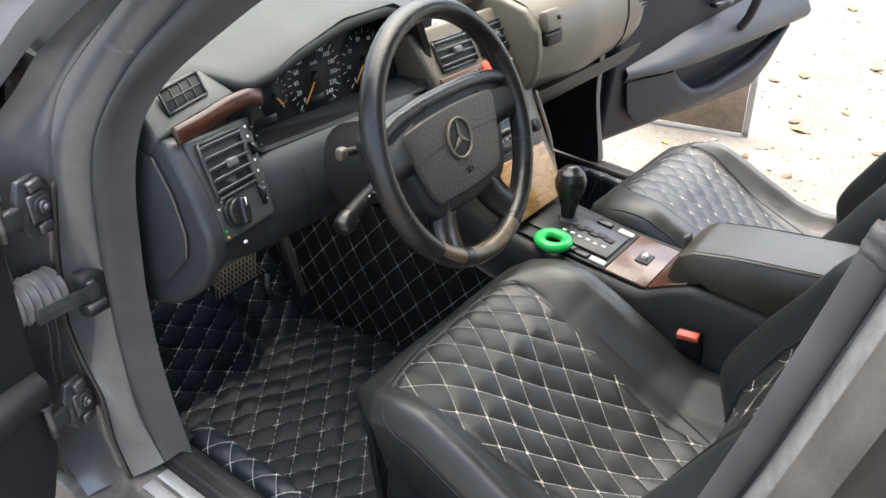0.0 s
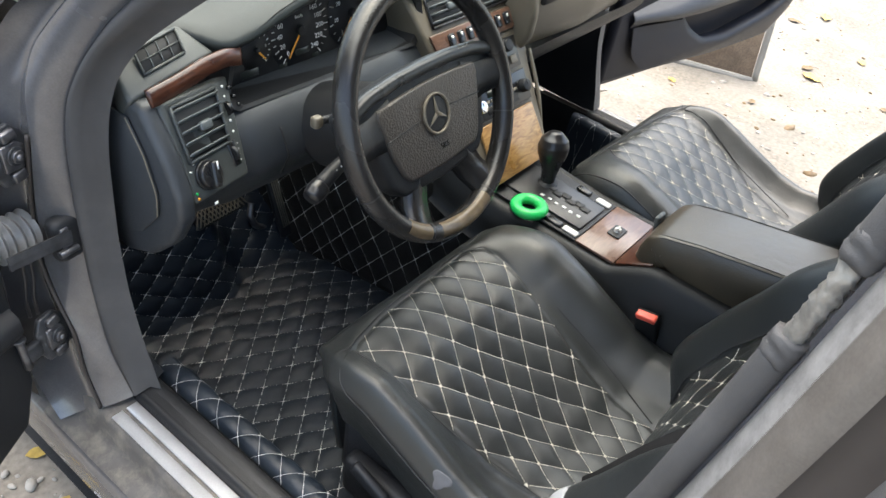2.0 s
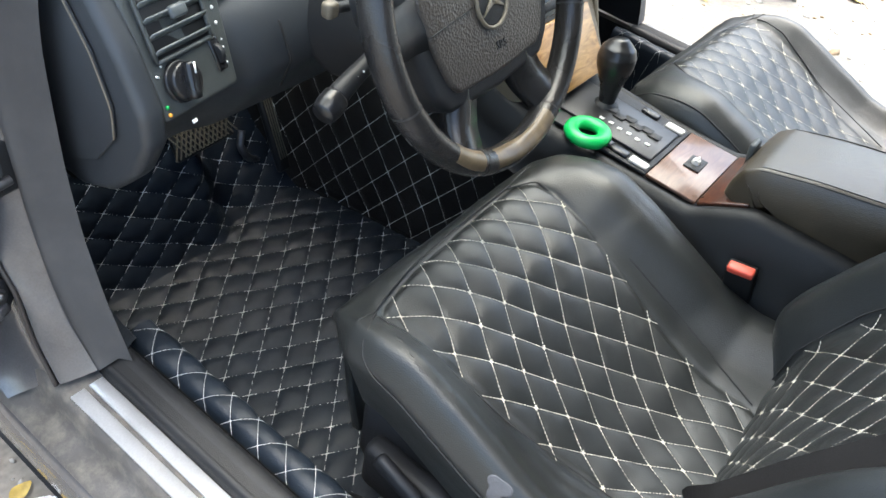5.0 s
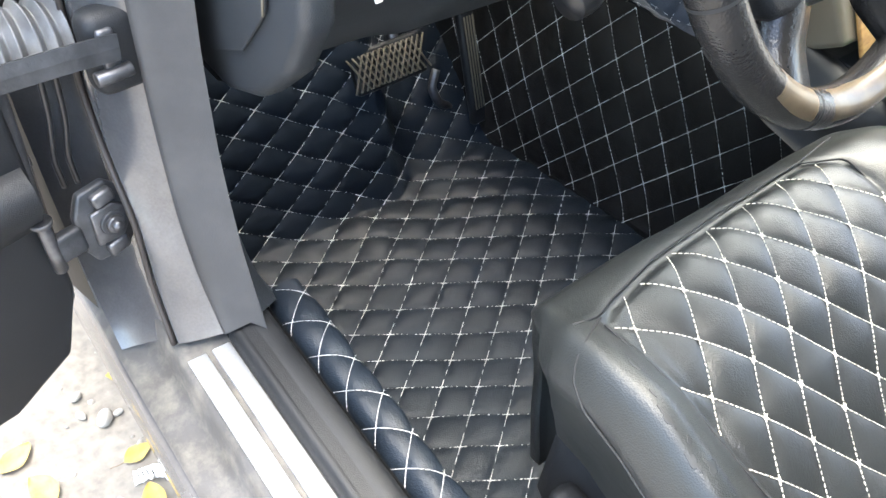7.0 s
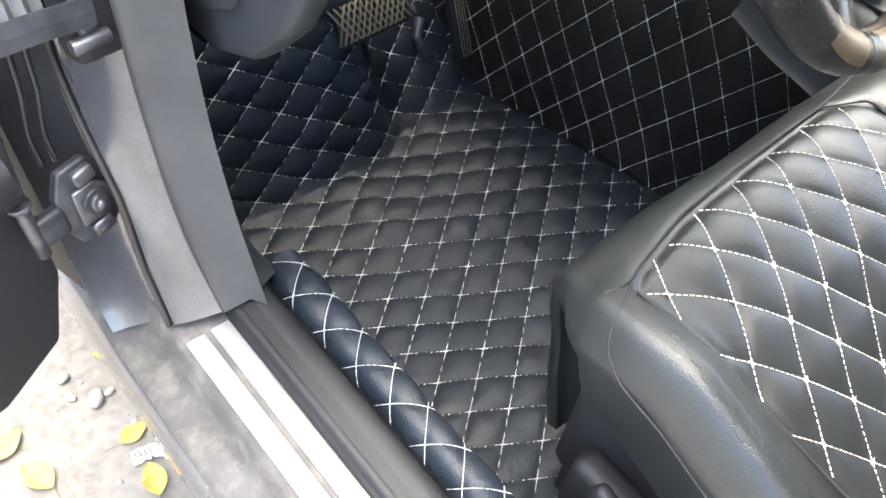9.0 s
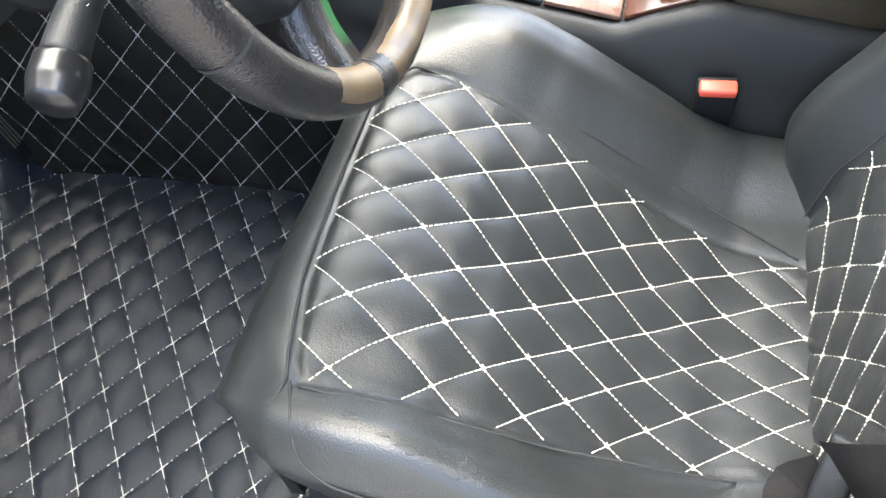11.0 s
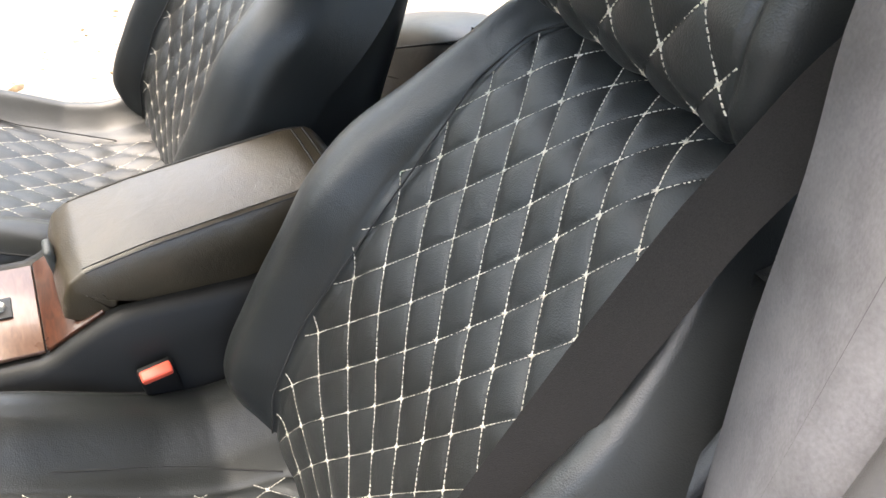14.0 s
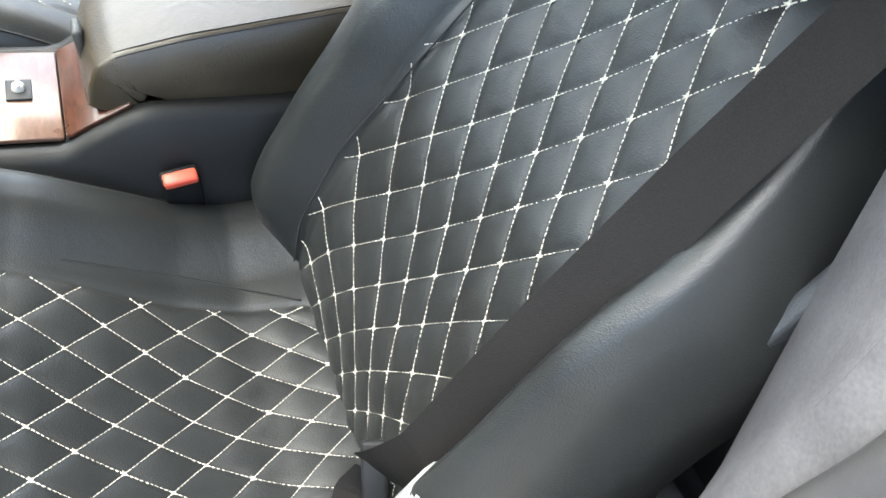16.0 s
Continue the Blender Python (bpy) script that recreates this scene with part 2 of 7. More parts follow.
VENT_GREY = material("vent_grey_plastic", (0.085, 0.096, 0.100), 0.40, tone=0.1, bump=0.2, bump_scale=900, kind="cells")
CARPET = material("dark_carpet", (0.014, 0.014, 0.015), 0.95, tone=0.2, grain=0.35, grain_scale=700, bump=0.8, bump_scale=800)
PLASTER = material("pale_edging", (0.22, 0.21, 0.19), 0.9, tone=0.1)


def glass_material(name, tint, rough=0.0):
    m = bpy.data.materials.new(name)
    m.use_nodes = True
    b = m.node_tree.nodes["Principled BSDF"]
    b.inputs["Base Color"].default_value = (*tint, 1)
    b.inputs["Transmission Weight"].default_value, b.inputs["Roughness"].default_value, b.inputs["IOR"].default_value = 1.0, rough, 1.45
    return m




def screen_material(name, tint):
    """A wide dusty pane: most light passes, tinted, a little is mirrored."""
    m = bpy.data.materials.new(name)
    m.use_nodes = True
    nt = m.node_tree
    nt.nodes.remove(nt.nodes["Principled BSDF"])
    clear, gloss, mix = nt.nodes.new("ShaderNodeBsdfTransparent"), nt.nodes.new("ShaderNodeBsdfGlossy"), nt.nodes.new("ShaderNodeMixShader")
    clear.inputs[0].default_value = (*tint, 1)
    gloss.inputs["Roughness"].default_value = 0.05
    mix.inputs[0].default_value = 0.06
    nt.links.new(clear.outputs[0], mix.inputs[1])
    nt.links.new(gloss.outputs[0], mix.inputs[2])
    nt.links.new(mix.outputs[0], nt.nodes["Material Output"].inputs["Surface"])
    return m


SCREEN = screen_material("windscreen_glass", (0.76, 0.80, 0.78))
TINTED = glass_material("tinted_glass", (0.10, 0.14, 0.12))


# ---- builders ----
BASE = {}


def thing(name, base, label, category, group="", kind=""):
    ob = new(name)
    ob.empty_display_size = 0.05
    ob.location = base
    BASE[ob.name] = Vector(base)
    return tagged(ob, label, category, group, kind)


def finish(name, me, mat_, parent, label="", smooth=True):
    """Links a mesh, given in world coordinates, as one part of its parent."""
    base = BASE.get(parent.name, Vector((0, 0, 0))) if parent else Vector((0, 0, 0))
    if base.length:
        me.transform(Matrix.Translation(-base))
    for mm in mat_ if isinstance(mat_, (list, tuple)) else [mat_]:
        me.materials.append(mm)
    if smooth:
        me.shade_smooth()
    ob = new(name, me)
    if parent:
        ob.parent = parent
    BASE[ob.name] = base
    return tagged(ob, label) if label else ob


def part(name, bm, mat_, parent=None, label="", smooth=True):
    me = bpy.data.meshes.new(name)
    bmesh.ops.recalc_face_normals(bm, faces=bm.faces)
    bm.to_mesh(me)
    bm.free()
    return finish(name, me, mat_, parent, label, smooth)


def raw(name, verts, faces, mat_, parent=None, label="", smooth=True):
    me = bpy.data.meshes.new(name)
    me.from_pydata([tuple(map(float, v)) for v in verts], [], faces)
    me.update()
    return finish(name, me, mat_, parent, label, smooth)


def solo(ob, label, category, kind="", group=""):
    return tagged(ob, label, category, group, kind)


def rbox(size, m=None, bevel=0.004, seg=2):
    bm = bmesh.new()
    bmesh.ops.create_cube(bm, size=1)
    bmesh.ops.scale(bm, vec=size, verts=bm.verts)
    if bevel:
        bmesh.ops.bevel(bm, geom=bm.edges[:], offset=min(bevel, min(size) * 0.45), segments=seg, affect="EDGES", profile=0.5)
    if m is not None:
        bm.transform(m)
    return bm


def cyl(r0, r1, h, m=None, seg=24, bevel=0.0):
    bm = bmesh.new()
    bmesh.ops.create_cone(bm, cap_ends=True, segments=seg, radius1=r0, radius2=r1, depth=h)
    if bevel:
        rim = [e for e in bm.edges if abs(e.verts[0].co.z - e.verts[1].co.z) < 1e-6]
        bmesh.ops.bevel(bm, geom=rim, offset=bevel, segments=2, affect="EDGES", profile=0.5)
    if m is not None:
        bm.transform(m)
    return bm


def merged(*bms):
    out = bmesh.new()
    for b in bms:
        me = bpy.data.meshes.new("tmp")
        b.to_mesh(me)
        b.free()
        out.from_mesh(me)
        bpy.data.meshes.remove(me)
    return out


def slab(poly, depth, way, bevel=0.003, seg=2):
    """A plate with a flat outline (3D points) and a thickness along way."""
    bm = bmesh.new()
    vs = [bm.verts.new(p) for p in poly]
    f = bm.faces.new(vs)
    r = bmesh.ops.extrude_face_region(bm, geom=[f])
    bmesh.ops.translate(bm, vec=Vector(way).normalized() * depth, verts=[v for v in r["geom"] if isinstance(v, bmesh.types.BMVert)])
    bmesh.ops.recalc_face_normals(bm, faces=bm.faces)
    if bevel:
        bmesh.ops.bevel(bm, geom=bm.edges[:], offset=bevel, segments=seg, affect="EDGES", profile=0.5)
    return bm


def resample(pts, n):
    p = np.array(pts, float)
    d = np.r_[0, np.cumsum(np.linalg.norm(np.diff(p, axis=0), axis=1))]
    s = np.linspace(0, d[-1], n)
    return np.stack([np.interp(s, d, p[:, k]) for k in range(3)], 1)


def smoothed(pts, n, rounds=3):
    p = resample(pts, n)
    for _ in range(rounds):
        p[1:-1] = 0.25 * p[:-2] + 0.5 * p[1:-1] + 0.25 * p[2:]
    return p


def loft(lines, n=40, rounds=2, closed=False):
    """A skin over several lines, each resampled to n points."""
    rows = [smoothed(l, n, rounds) for l in lines]
    verts = np.concatenate(rows)
    k = len(rows)
    faces = [(a * n + i, a * n + i + 1, ((a + 1) % k) * n + i + 1, ((a + 1) % k) * n + i) for a in range(k if closed else k - 1) for i in range(n - 1)]
    return verts, faces


def tube(pts, r, n=40, seg=12, rounds=2, flat=(1.0, 1.0), cap=True):
    """A round bar along a line; r may be a number or one for each point of the resampled line."""
    p = smoothed(pts, n, rounds)
    rr = np.full(n, r) if np.isscalar(r) else np.interp(np.linspace(0, 1, n), np.linspace(0, 1, len(r)), r)
    t = np.gradient(p, axis=0)
    t /= np.linalg.norm(t, axis=1)[:, None]
    up = np.array([0.0, 0.0, 1.0]) if abs(t[0][2]) < 0.9 else np.array([0.0, 1.0, 0.0])
    verts = []
    for i in range(n):
        a = np.cross(t[i], up)
        a /= np.linalg.norm(a)
        up = np.cross(a, t[i])
        for j in range(seg):
            w = 2 * math.pi * j / seg
            verts.append(p[i] + rr[i] * (flat[0] * math.cos(w) * a + flat[1] * math.sin(w) * up))
    faces = [(i * seg + j, i * seg + (j + 1) % seg, (i + 1) * seg + (j + 1) % seg, (i + 1) * seg + j) for i in range(n - 1) for j in range(seg)]
    if cap:
        faces += [tuple(range(seg))[::-1], tuple(range((n - 1) * seg, n * seg))]
    return verts, faces


def ribbon(pts, way, width, thick, n=40, rounds=2):
    """A flat band along a line; way: the direction of its width at each given point, or one for all."""
    p = smoothed(pts, n, rounds)
    w = np.array(way, float)
    w = np.tile(w, (n, 1)) if w.ndim == 1 else resample(w, n)
    t = np.gradient(p, axis=0)
    t /= np.linalg.norm(t, axis=1)[:, None]
    w = w - (w * t).sum(1)[:, None] * t
    w /= np.linalg.norm(w, axis=1)[:, None]
    nn = np.cross(t, w)
    prof = [(-0.5, -0.3), (-0.46, 0.5), (0, 0.55), (0.46, 0.5), (0.5, -0.3), (0, -0.5)]
    verts = [p[i] + a * width * w[i] + b * thick * nn[i] for i in range(n) for a, b in prof]
    k = len(prof)
    faces = [(i * k + j, i * k + (j + 1) % k, (i + 1) * k + (j + 1) % k, (i + 1) * k + j) for i in range(n - 1) for j in range(k)]
    faces += [tuple(range(k))[::-1], tuple(range((n - 1) * k, n * k))]
    return verts, faces


def writing(body, size, m, mat_, parent, name="lettering", depth=0.0003):
    """Raised letters in the built-in font, centred, facing the z of m."""
    cu = bpy.data.curves.new("txt", "FONT")
    cu.body, cu.size, cu.align_x, cu.align_y, cu.extrude, cu.resolution_u = body, size, "CENTER", "CENTER", depth, 2
    ob = bpy.data.objects.new("txt", cu)
    me = bpy.data.meshes.new_from_object(ob)
    bpy.data.objects.remove(ob)
    bpy.data.curves.remove(cu)
    me.transform(m)
    return finish(name, me, mat_, parent, smooth=False)


def facing(origin, right, up):
    """A pose whose x runs along right and y along up."""
    x = Vector(right).normalized()
    z = x.cross(Vector(up)).normalized()
    y = z.cross(x)
    return Matrix.Translation(origin) @ Matrix((x, y, z)).transposed().to_4x4()


# ---- quilted upholstery ----
POWERS = [(0, 0), (1, 0), (0, 1), (2, 0), (1, 1), (0, 2), (3, 0), (2, 1), (1, 2), (0, 3), (4, 0), (3, 1), (2, 2), (1, 3), (0, 4)]
WAVES = [(k * math.cos(a), k * math.sin(a), w) for k, a, w in ((31, 0.4, 1.0), (44, 2.0, 2.6), (63, 1.2, 0.3), (90, 2.7, 4.0), (120, 0.1, 5.1))]


def convex(poly):
    """Signed distance (positive inside) to a convex outline given counter-clockwise or clockwise."""
    p = np.array(poly, float)
    if sum(p[i - 1][0] * p[i][1] - p[i][0] * p[i - 1][1] for i in range(len(p))) < 0:
        p = p[::-1]
    e = np.roll(p, -1, 0) - p
    nn = np.stack([-e[:, 1], e[:, 0]], 1) / np.linalg.norm(e, axis=1)[:, None]
    c = (nn * p).sum(1)
    return lambda u, v: np.min([nn[k, 0] * u + nn[k, 1] * v - c[k] for k in range(len(p))], axis=0)


def normals(S, u, v, e=5e-4):
    n = np.cross(S(u + e, v) - S(u - e, v), S(u, v + e) - S(u, v - e))
    return n / np.maximum(np.linalg.norm(n, axis=-1, keepdims=True), 1e-9)


def quilted(S, box, step, lattice, puff, inside, parent, name, skin, thread, swell=0.004, stitch=0.0036, width=0.0018, flip=1.0, label="", worn=None, stitches=True, node=0.0026, wrinkle=0.0, crisp=0.36, gap=0.12):
    """A padded skin over the surface S(u, v) with diamonds sewn in where inside(u, v) > 0, and its seams of thread.
    lattice: a node (u, v) and the two sides of a diamond (du, dv, du, dv), or width, height and a node of an upright diamond,
    or two polynomials whose whole values are the seams."""
    u0, u1, v0, v1 = box
    if len(lattice) == 4:
        Lu, Lv, ou, ov = lattice
        lattice = (ou, ov, Lu / 2, Lv / 2, Lu / 2, -Lv / 2)
    if len(lattice) == 6:
        ou, ov, pu, pv, qu, qv = lattice
        det = pu * qv - qu * pv
        cells = lambda U, V: ((qv * (U - ou) - qu * (V - ov)) / det, (pu * (V - ov) - pv * (U - ou)) / det)  # noqa: E731
    else:
        cells = lambda U, V: tuple(sum(k * (U / 0.1) ** a * (V / 0.1 - 3.5) ** b for k, (a, b) in zip(row, POWERS)) for row in lattice)  # noqa: E731
    wave = lambda U, V: wrinkle * sum(np.sin(c * U + s * V + w) / (1 + k) for k, (c, s, w) in enumerate(WAVES)) if wrinkle else 0 * U  # noqa: E731

    def place(a, b):
        """Where a seam crossing (a, b) of the lattice lies, by a few steps of Newton's rule."""
        u, v = np.full(a.shape, 0.5 * (u0 + u1)), np.full(a.shape, 0.5 * (v0 + v1))
        for _ in range(12):
            fa, fb = cells(u, v)
            au, bu = cells(u + 1e-5, v)
            av, bv = cells(u, v + 1e-5)
            au, bu, av, bv = (au - fa) * 1e5, (bu - fb) * 1e5, (av - fa) * 1e5, (bv - fb) * 1e5
            dd_ = au * bv - av * bu
            dd_ = np.where(np.abs(dd_) < 1e-3, 1e-3, dd_)
            u = u - np.clip((bv * (fa - a) - av * (fb - b)) / dd_, -0.1, 0.1)
            v = v - np.clip((au * (fb - b) - bu * (fa - a)) / dd_, -0.1, 0.1)
        fa, fb = cells(u, v)
        bad = (np.abs(fa - a) + np.abs(fb - b) > 0.01) | (au * bv - av * bu > 0) != (np.median(au * bv - av * bu) > 0)
        return np.where(bad, 99.0, u), np.where(bad, 99.0, v)

    nu, nv = int((u1 - u0) / step) + 1, int((v1 - v0) / step) + 1
    U, V = np.meshgrid(np.linspace(u0, u1, nu), np.linspace(v0, v1, nv))

    def height(U, V):
        a, b = cells(U, V)
        cell = np.abs(np.sin(np.pi * a) * np.sin(np.pi * b)) ** crisp
        d = inside(U, V)
        h_in = puff * cell * np.clip(d / 0.008, 0, 1)
        h_out = swell * (1 - np.exp(np.minimum(d, 0) / 0.007))
        h = np.where(d > 0, h_in, h_out)
        h = h + wave(U, V)
        return h

    P = S(U, V) + flip * height(U, V)[..., None] * normals(S, U, V)
    faces = [(j * nu + i, j * nu + i + 1, (j + 1) * nu + i + 1, (j + 1) * nu + i) for j in range(nv - 1) for i in range(nu - 1)]
    body = raw(name, P.reshape(-1, 3), faces, skin, parent, label)
    if not stitches:
        return body
    seg = []
    G = [x[inside(U, V) > -0.01] for x in cells(U, V)]
    a0, a1, b0, b1 = [int(math.floor(x)) for x in (G[0].min(), G[0].max() + 1, G[1].min(), G[1].max() + 1)]
    for k0, k1, l0, l1, first in ((a0, a1, b0, b1, True), (b0, b1, a0, a1, False)):
        n_st = 10 if stitch < 0.004 else 11
        w = np.arange(l0 * n_st, l1 * n_st + 1) / n_st
        for k in range(k0, k1 + 1):
            u, v = place(np.full(w.shape, float(k)), w) if first else place(w, np.full(w.shape, float(k)))
            um, vm = 0.5 * (u[1:] + u[:-1]), 0.5 * (v[1:] + v[:-1])
            ok = (inside(um, vm) > 0.001) & (um > u0 + 0.004) & (um < u1 - 0.004) & (vm > v0 + 0.002) & (vm < v1 - 0.002) & (np.hypot(np.diff(u), np.diff(v)) < 0.02)
            for i in np.nonzero(ok)[0]:
                seg.append((u[i] + gap * (u[i + 1] - u[i]), v[i] + gap * (v[i + 1] - v[i]), u[i] + (1 - gap) * (u[i + 1] - u[i]), v[i] + (1 - gap) * (v[i + 1] - v[i])))
    if not seg:
        return body
    q = np.array(seg)
    A, B = S(q[:, 0], q[:, 1]), S(q[:, 2], q[:, 3])
    n = flip * normals(S, 0.5 * (q[:, 0] + q[:, 2]), 0.5 * (q[:, 1] + q[:, 3]))
    t = B - A
    t /= np.maximum(np.linalg.norm(t, axis=1, keepdims=True), 1e-9)
    w = np.cross(n, t) * width * 0.5
    A, B = A + n * (wave(q[:, 0], q[:, 1]) + 0.0012)[:, None], B + n * (wave(q[:, 2], q[:, 3]) + 0.0012)[:, None]
    top = n * width * 0.7
    verts = np.stack([A - w, A + w, B + w, B - w, A - 0.6 * w + top + 0.1 * (B - A), A + 0.6 * w + top + 0.1 * (B - A), B + 0.6 * w + top - 0.1 * (B - A), B - 0.6 * w + top - 0.1 * (B - A)], 1).reshape(-1, 3)
    fs = []
    for i in range(len(q)):
        o = 8 * i
        fs += [(o + 4, o + 5, o + 6, o + 7), (o, o + 1, o + 5, o + 4), (o + 1, o + 2, o + 6, o + 5), (o + 2, o + 3, o + 7, o + 6), (o + 3, o, o + 4, o + 7)]
    # thicker knots where the seams cross
    ia, ib = np.meshgrid(np.arange(a0, a1 + 1.0), np.arange(b0, b1 + 1.0))
    ks = np.stack(place(ia.ravel(), ib.ravel()), 1)
    ks = ks[(ks[:, 0] > u0 + 0.004) & (ks[:, 0] < u1 - 0.004) & (ks[:, 1] > v0 + 0.004) & (ks[:, 1] < v1 - 0.004)]
    ks = ks[inside(ks[:, 0], ks[:, 1]) > 0.001] if len(ks) else ks
    base = len(verts)
    extra = []
    if len(ks) and node:
        C, nn = S(ks[:, 0], ks[:, 1]), flip * normals(S, ks[:, 0], ks[:, 1])
        C = C + nn * wave(ks[:, 0], ks[:, 1])[:, None]
        du = S(ks[:, 0] + 1e-3, ks[:, 1]) - C
        du /= np.linalg.norm(du, axis=1, keepdims=True)
        dv = np.cross(nn, du)
        for i in range(len(ks)):
            o = base + 9 * i
            for k in range(8):
                r = node * (1.25 if k % 2 == 0 else 0.5)
                extra.append(C[i] + nn[i] * 0.0012 + r * (math.cos(k * math.pi / 4 + 0.6) * du[i] + math.sin(k * math.pi / 4 + 0.6) * dv[i]))
            extra.append(C[i] + nn[i] * 0.0030)
            fs += [(o + k, o + (k + 1) % 8, o + 8) for k in range(8)]
    raw("stitching", np.concatenate([verts, extra]) if extra else verts, fs, thread, body)
    return body


def pillow(profile, half, r, side, lift, centre, n=400):
    """A padded form: a profile in (y, z) swept across x, rounded off at both sides. v runs along the profile."""
    p = np.array(profile, float)
    p = np.stack([np.zeros(len(p)), p[:, 0], p[:, 1]], 1)
    p = smoothed(p, n, 30)
    d = np.r_[0, np.cumsum(np.linalg.norm(np.diff(p, axis=0), axis=1))]
    t = np.gradient(p, axis=0)
    t /= np.linalg.norm(t, axis=1)[:, None]
    nrm = np.stack([0 * t[:, 0], t[:, 2], -t[:, 1]], 1)

    def S(u, v):
        u, v = np.asarray(u, float), np.asarray(v, float)
        q = np.stack([np.interp(v, d, p[:, k]) for k in range(3)], -1)
        m = np.stack([np.interp(v, d, nrm[:, k]) for k in range(3)], -1)
        w = half(v)
        k = w / 0.27
        a = np.abs(u)
        A = 0.27 - r
        ang = np.clip((a - A) / r, 0, math.pi / 2)
        x = np.where(a < A, a, A + r * np.sin(ang))
        drop = r * (1 - np.cos(ang)) + np.maximum(a - A - r * math.pi / 2, 0)
        q = q + (lift(u, v) - drop)[..., None] * m
        q[..., 0] += centre + np.sign(u) * x * k
        return q

    at = lambda y=None, z=None: float(np.interp(z, p[:, 2], d)) if z is not None else float(d[np.argmin(np.abs(p[:, 1] - y) + (p[:, 2] < p[:, 2].max() - 0.15) * 0.0)])  # noqa: E731
    return S, float(d[-1]), at, 0.27 - r + r * math.pi / 2 + side


# ---- ground and surroundings ----
def ground_z(x, y):
    return 0.10 - 0.045 * np.clip(x + 0.9, 0, 3.2) + 0.012 * np.sin(1.7 * x + 0.6) * np.sin(2.1 * y) + 0.006 * np.sin(6.1 * x) * np.sin(5.3 * y + 1)


gx = np.concatenate([-np.geomspace(3, 400, 18)[::-1], np.linspace(-2.6, 7, 150), np.geomspace(8, 400, 18)])
gy = np.concatenate([-np.geomspace(3, 400, 18)[::-1], np.linspace(-2.6, 3.4, 100), np.geomspace(4, 400, 18)])
GX, GY = np.meshgrid(gx, gy)
GZ = ground_z(np.clip(GX, -4, 8), np.clip(GY, -4, 6)) + np.random.default_rng(2).normal(0, 0.0022, GX.shape)
k = len(gx)
solo(raw("ground", np.stack([GX, GY, GZ], -1).reshape(-1, 3), [(j * k + i, j * k + i + 1, (j + 1) * k + i + 1, (j + 1) * k + i) for j in range(len(gy) - 1) for i in range(k - 1)], GROUND), "pale dry dirt yard strewn with small stones", "ground", "structure")


def stones(count, area, size, seed):
    rng = np.random.default_rng(seed)
    verts, faces = [], []
    ico = bmesh.new()
    bmesh.ops.create_icosphere(ico, subdivisions=1, radius=1)
    iv = np.array([v.co[:] for v in ico.verts])
    jf = [tuple(v.index for v in f.verts) for f in ico.faces]
    ico.free()
    for _ in range(count):
        x, y = rng.uniform(*area[:2]), rng.uniform(*area[2:])
        s = size * rng.lognormal(0, 0.5)
        a = rng.uniform(0, 6.28)
        q = iv * (1 + 0.18 * rng.normal(size=(len(iv), 1))) * np.array([s, s * rng.uniform(0.55, 1), s * rng.uniform(0.3, 0.6)])
        q = np.stack([q[:, 0] * math.cos(a) - q[:, 1] * math.sin(a) + x, q[:, 0] * math.sin(a) + q[:, 1] * math.cos(a) + y, q[:, 2] + float(ground_z(x, y))], 1)
        o = len(verts)
        verts += list(q)
        faces += [tuple(o + i for i in f) for f in jf]
    return verts, faces


tagged(raw("gravel", *stones(1500, (1.3, 6.0, -1.6, 2.6), 0.0065, 5), STONE), "scattered pale gravel on the dry dirt", "gravel", kind="stuff")
tagged(raw("leaf_litter", *stones(700, (1.5, 6.0, -1.4, 2.4), 0.0065, 9), LEAF_BROWN), "crumbled brown leaf litter on the dirt", "leaf litter", kind="stuff")
tagged(raw("grit", *stones(500, (-1.7, -0.7, -0.2, 1.3), 0.004, 6), STONE), "fine grit and pebbles beside the sill", "gravel", kind="stuff")


def pebble(x, y, s, seed):
    bm = bmesh.new()
    bmesh.ops.create_icosphere(bm, subdivisions=3, radius=1)
    for v in bm.verts:
        v.co *= 1 + 0.12 * noise.noise(v.co * 1.4 + Vector((seed, 0, 0)))
    bm.transform(Matrix.Translation((x, y, float(ground_z(x, y)) + s * 0.25)) @ Matrix.Rotation(seed, 4, "Z") @ Matrix.Diagonal((s, s * 0.65, s * 0.42, 1)))
    solo(part("pebble", bm, STONE), "smooth pale pebble lying on the dirt", "stone", group="pebbles beside the sill")


for x, y, s, seed in ((-0.879, 0.577, 0.016, 1.0), (-0.905, 0.60, 0.009, 2.0), (-0.86, 0.578, 0.008, 3.3), (-0.90, 0.635, 0.010, 0.6), (-0.835, 0.725, 0.013, 2.4), (-0.84, 0.56, 0.006, 5.0)):
    pebble(x, y, s, seed)


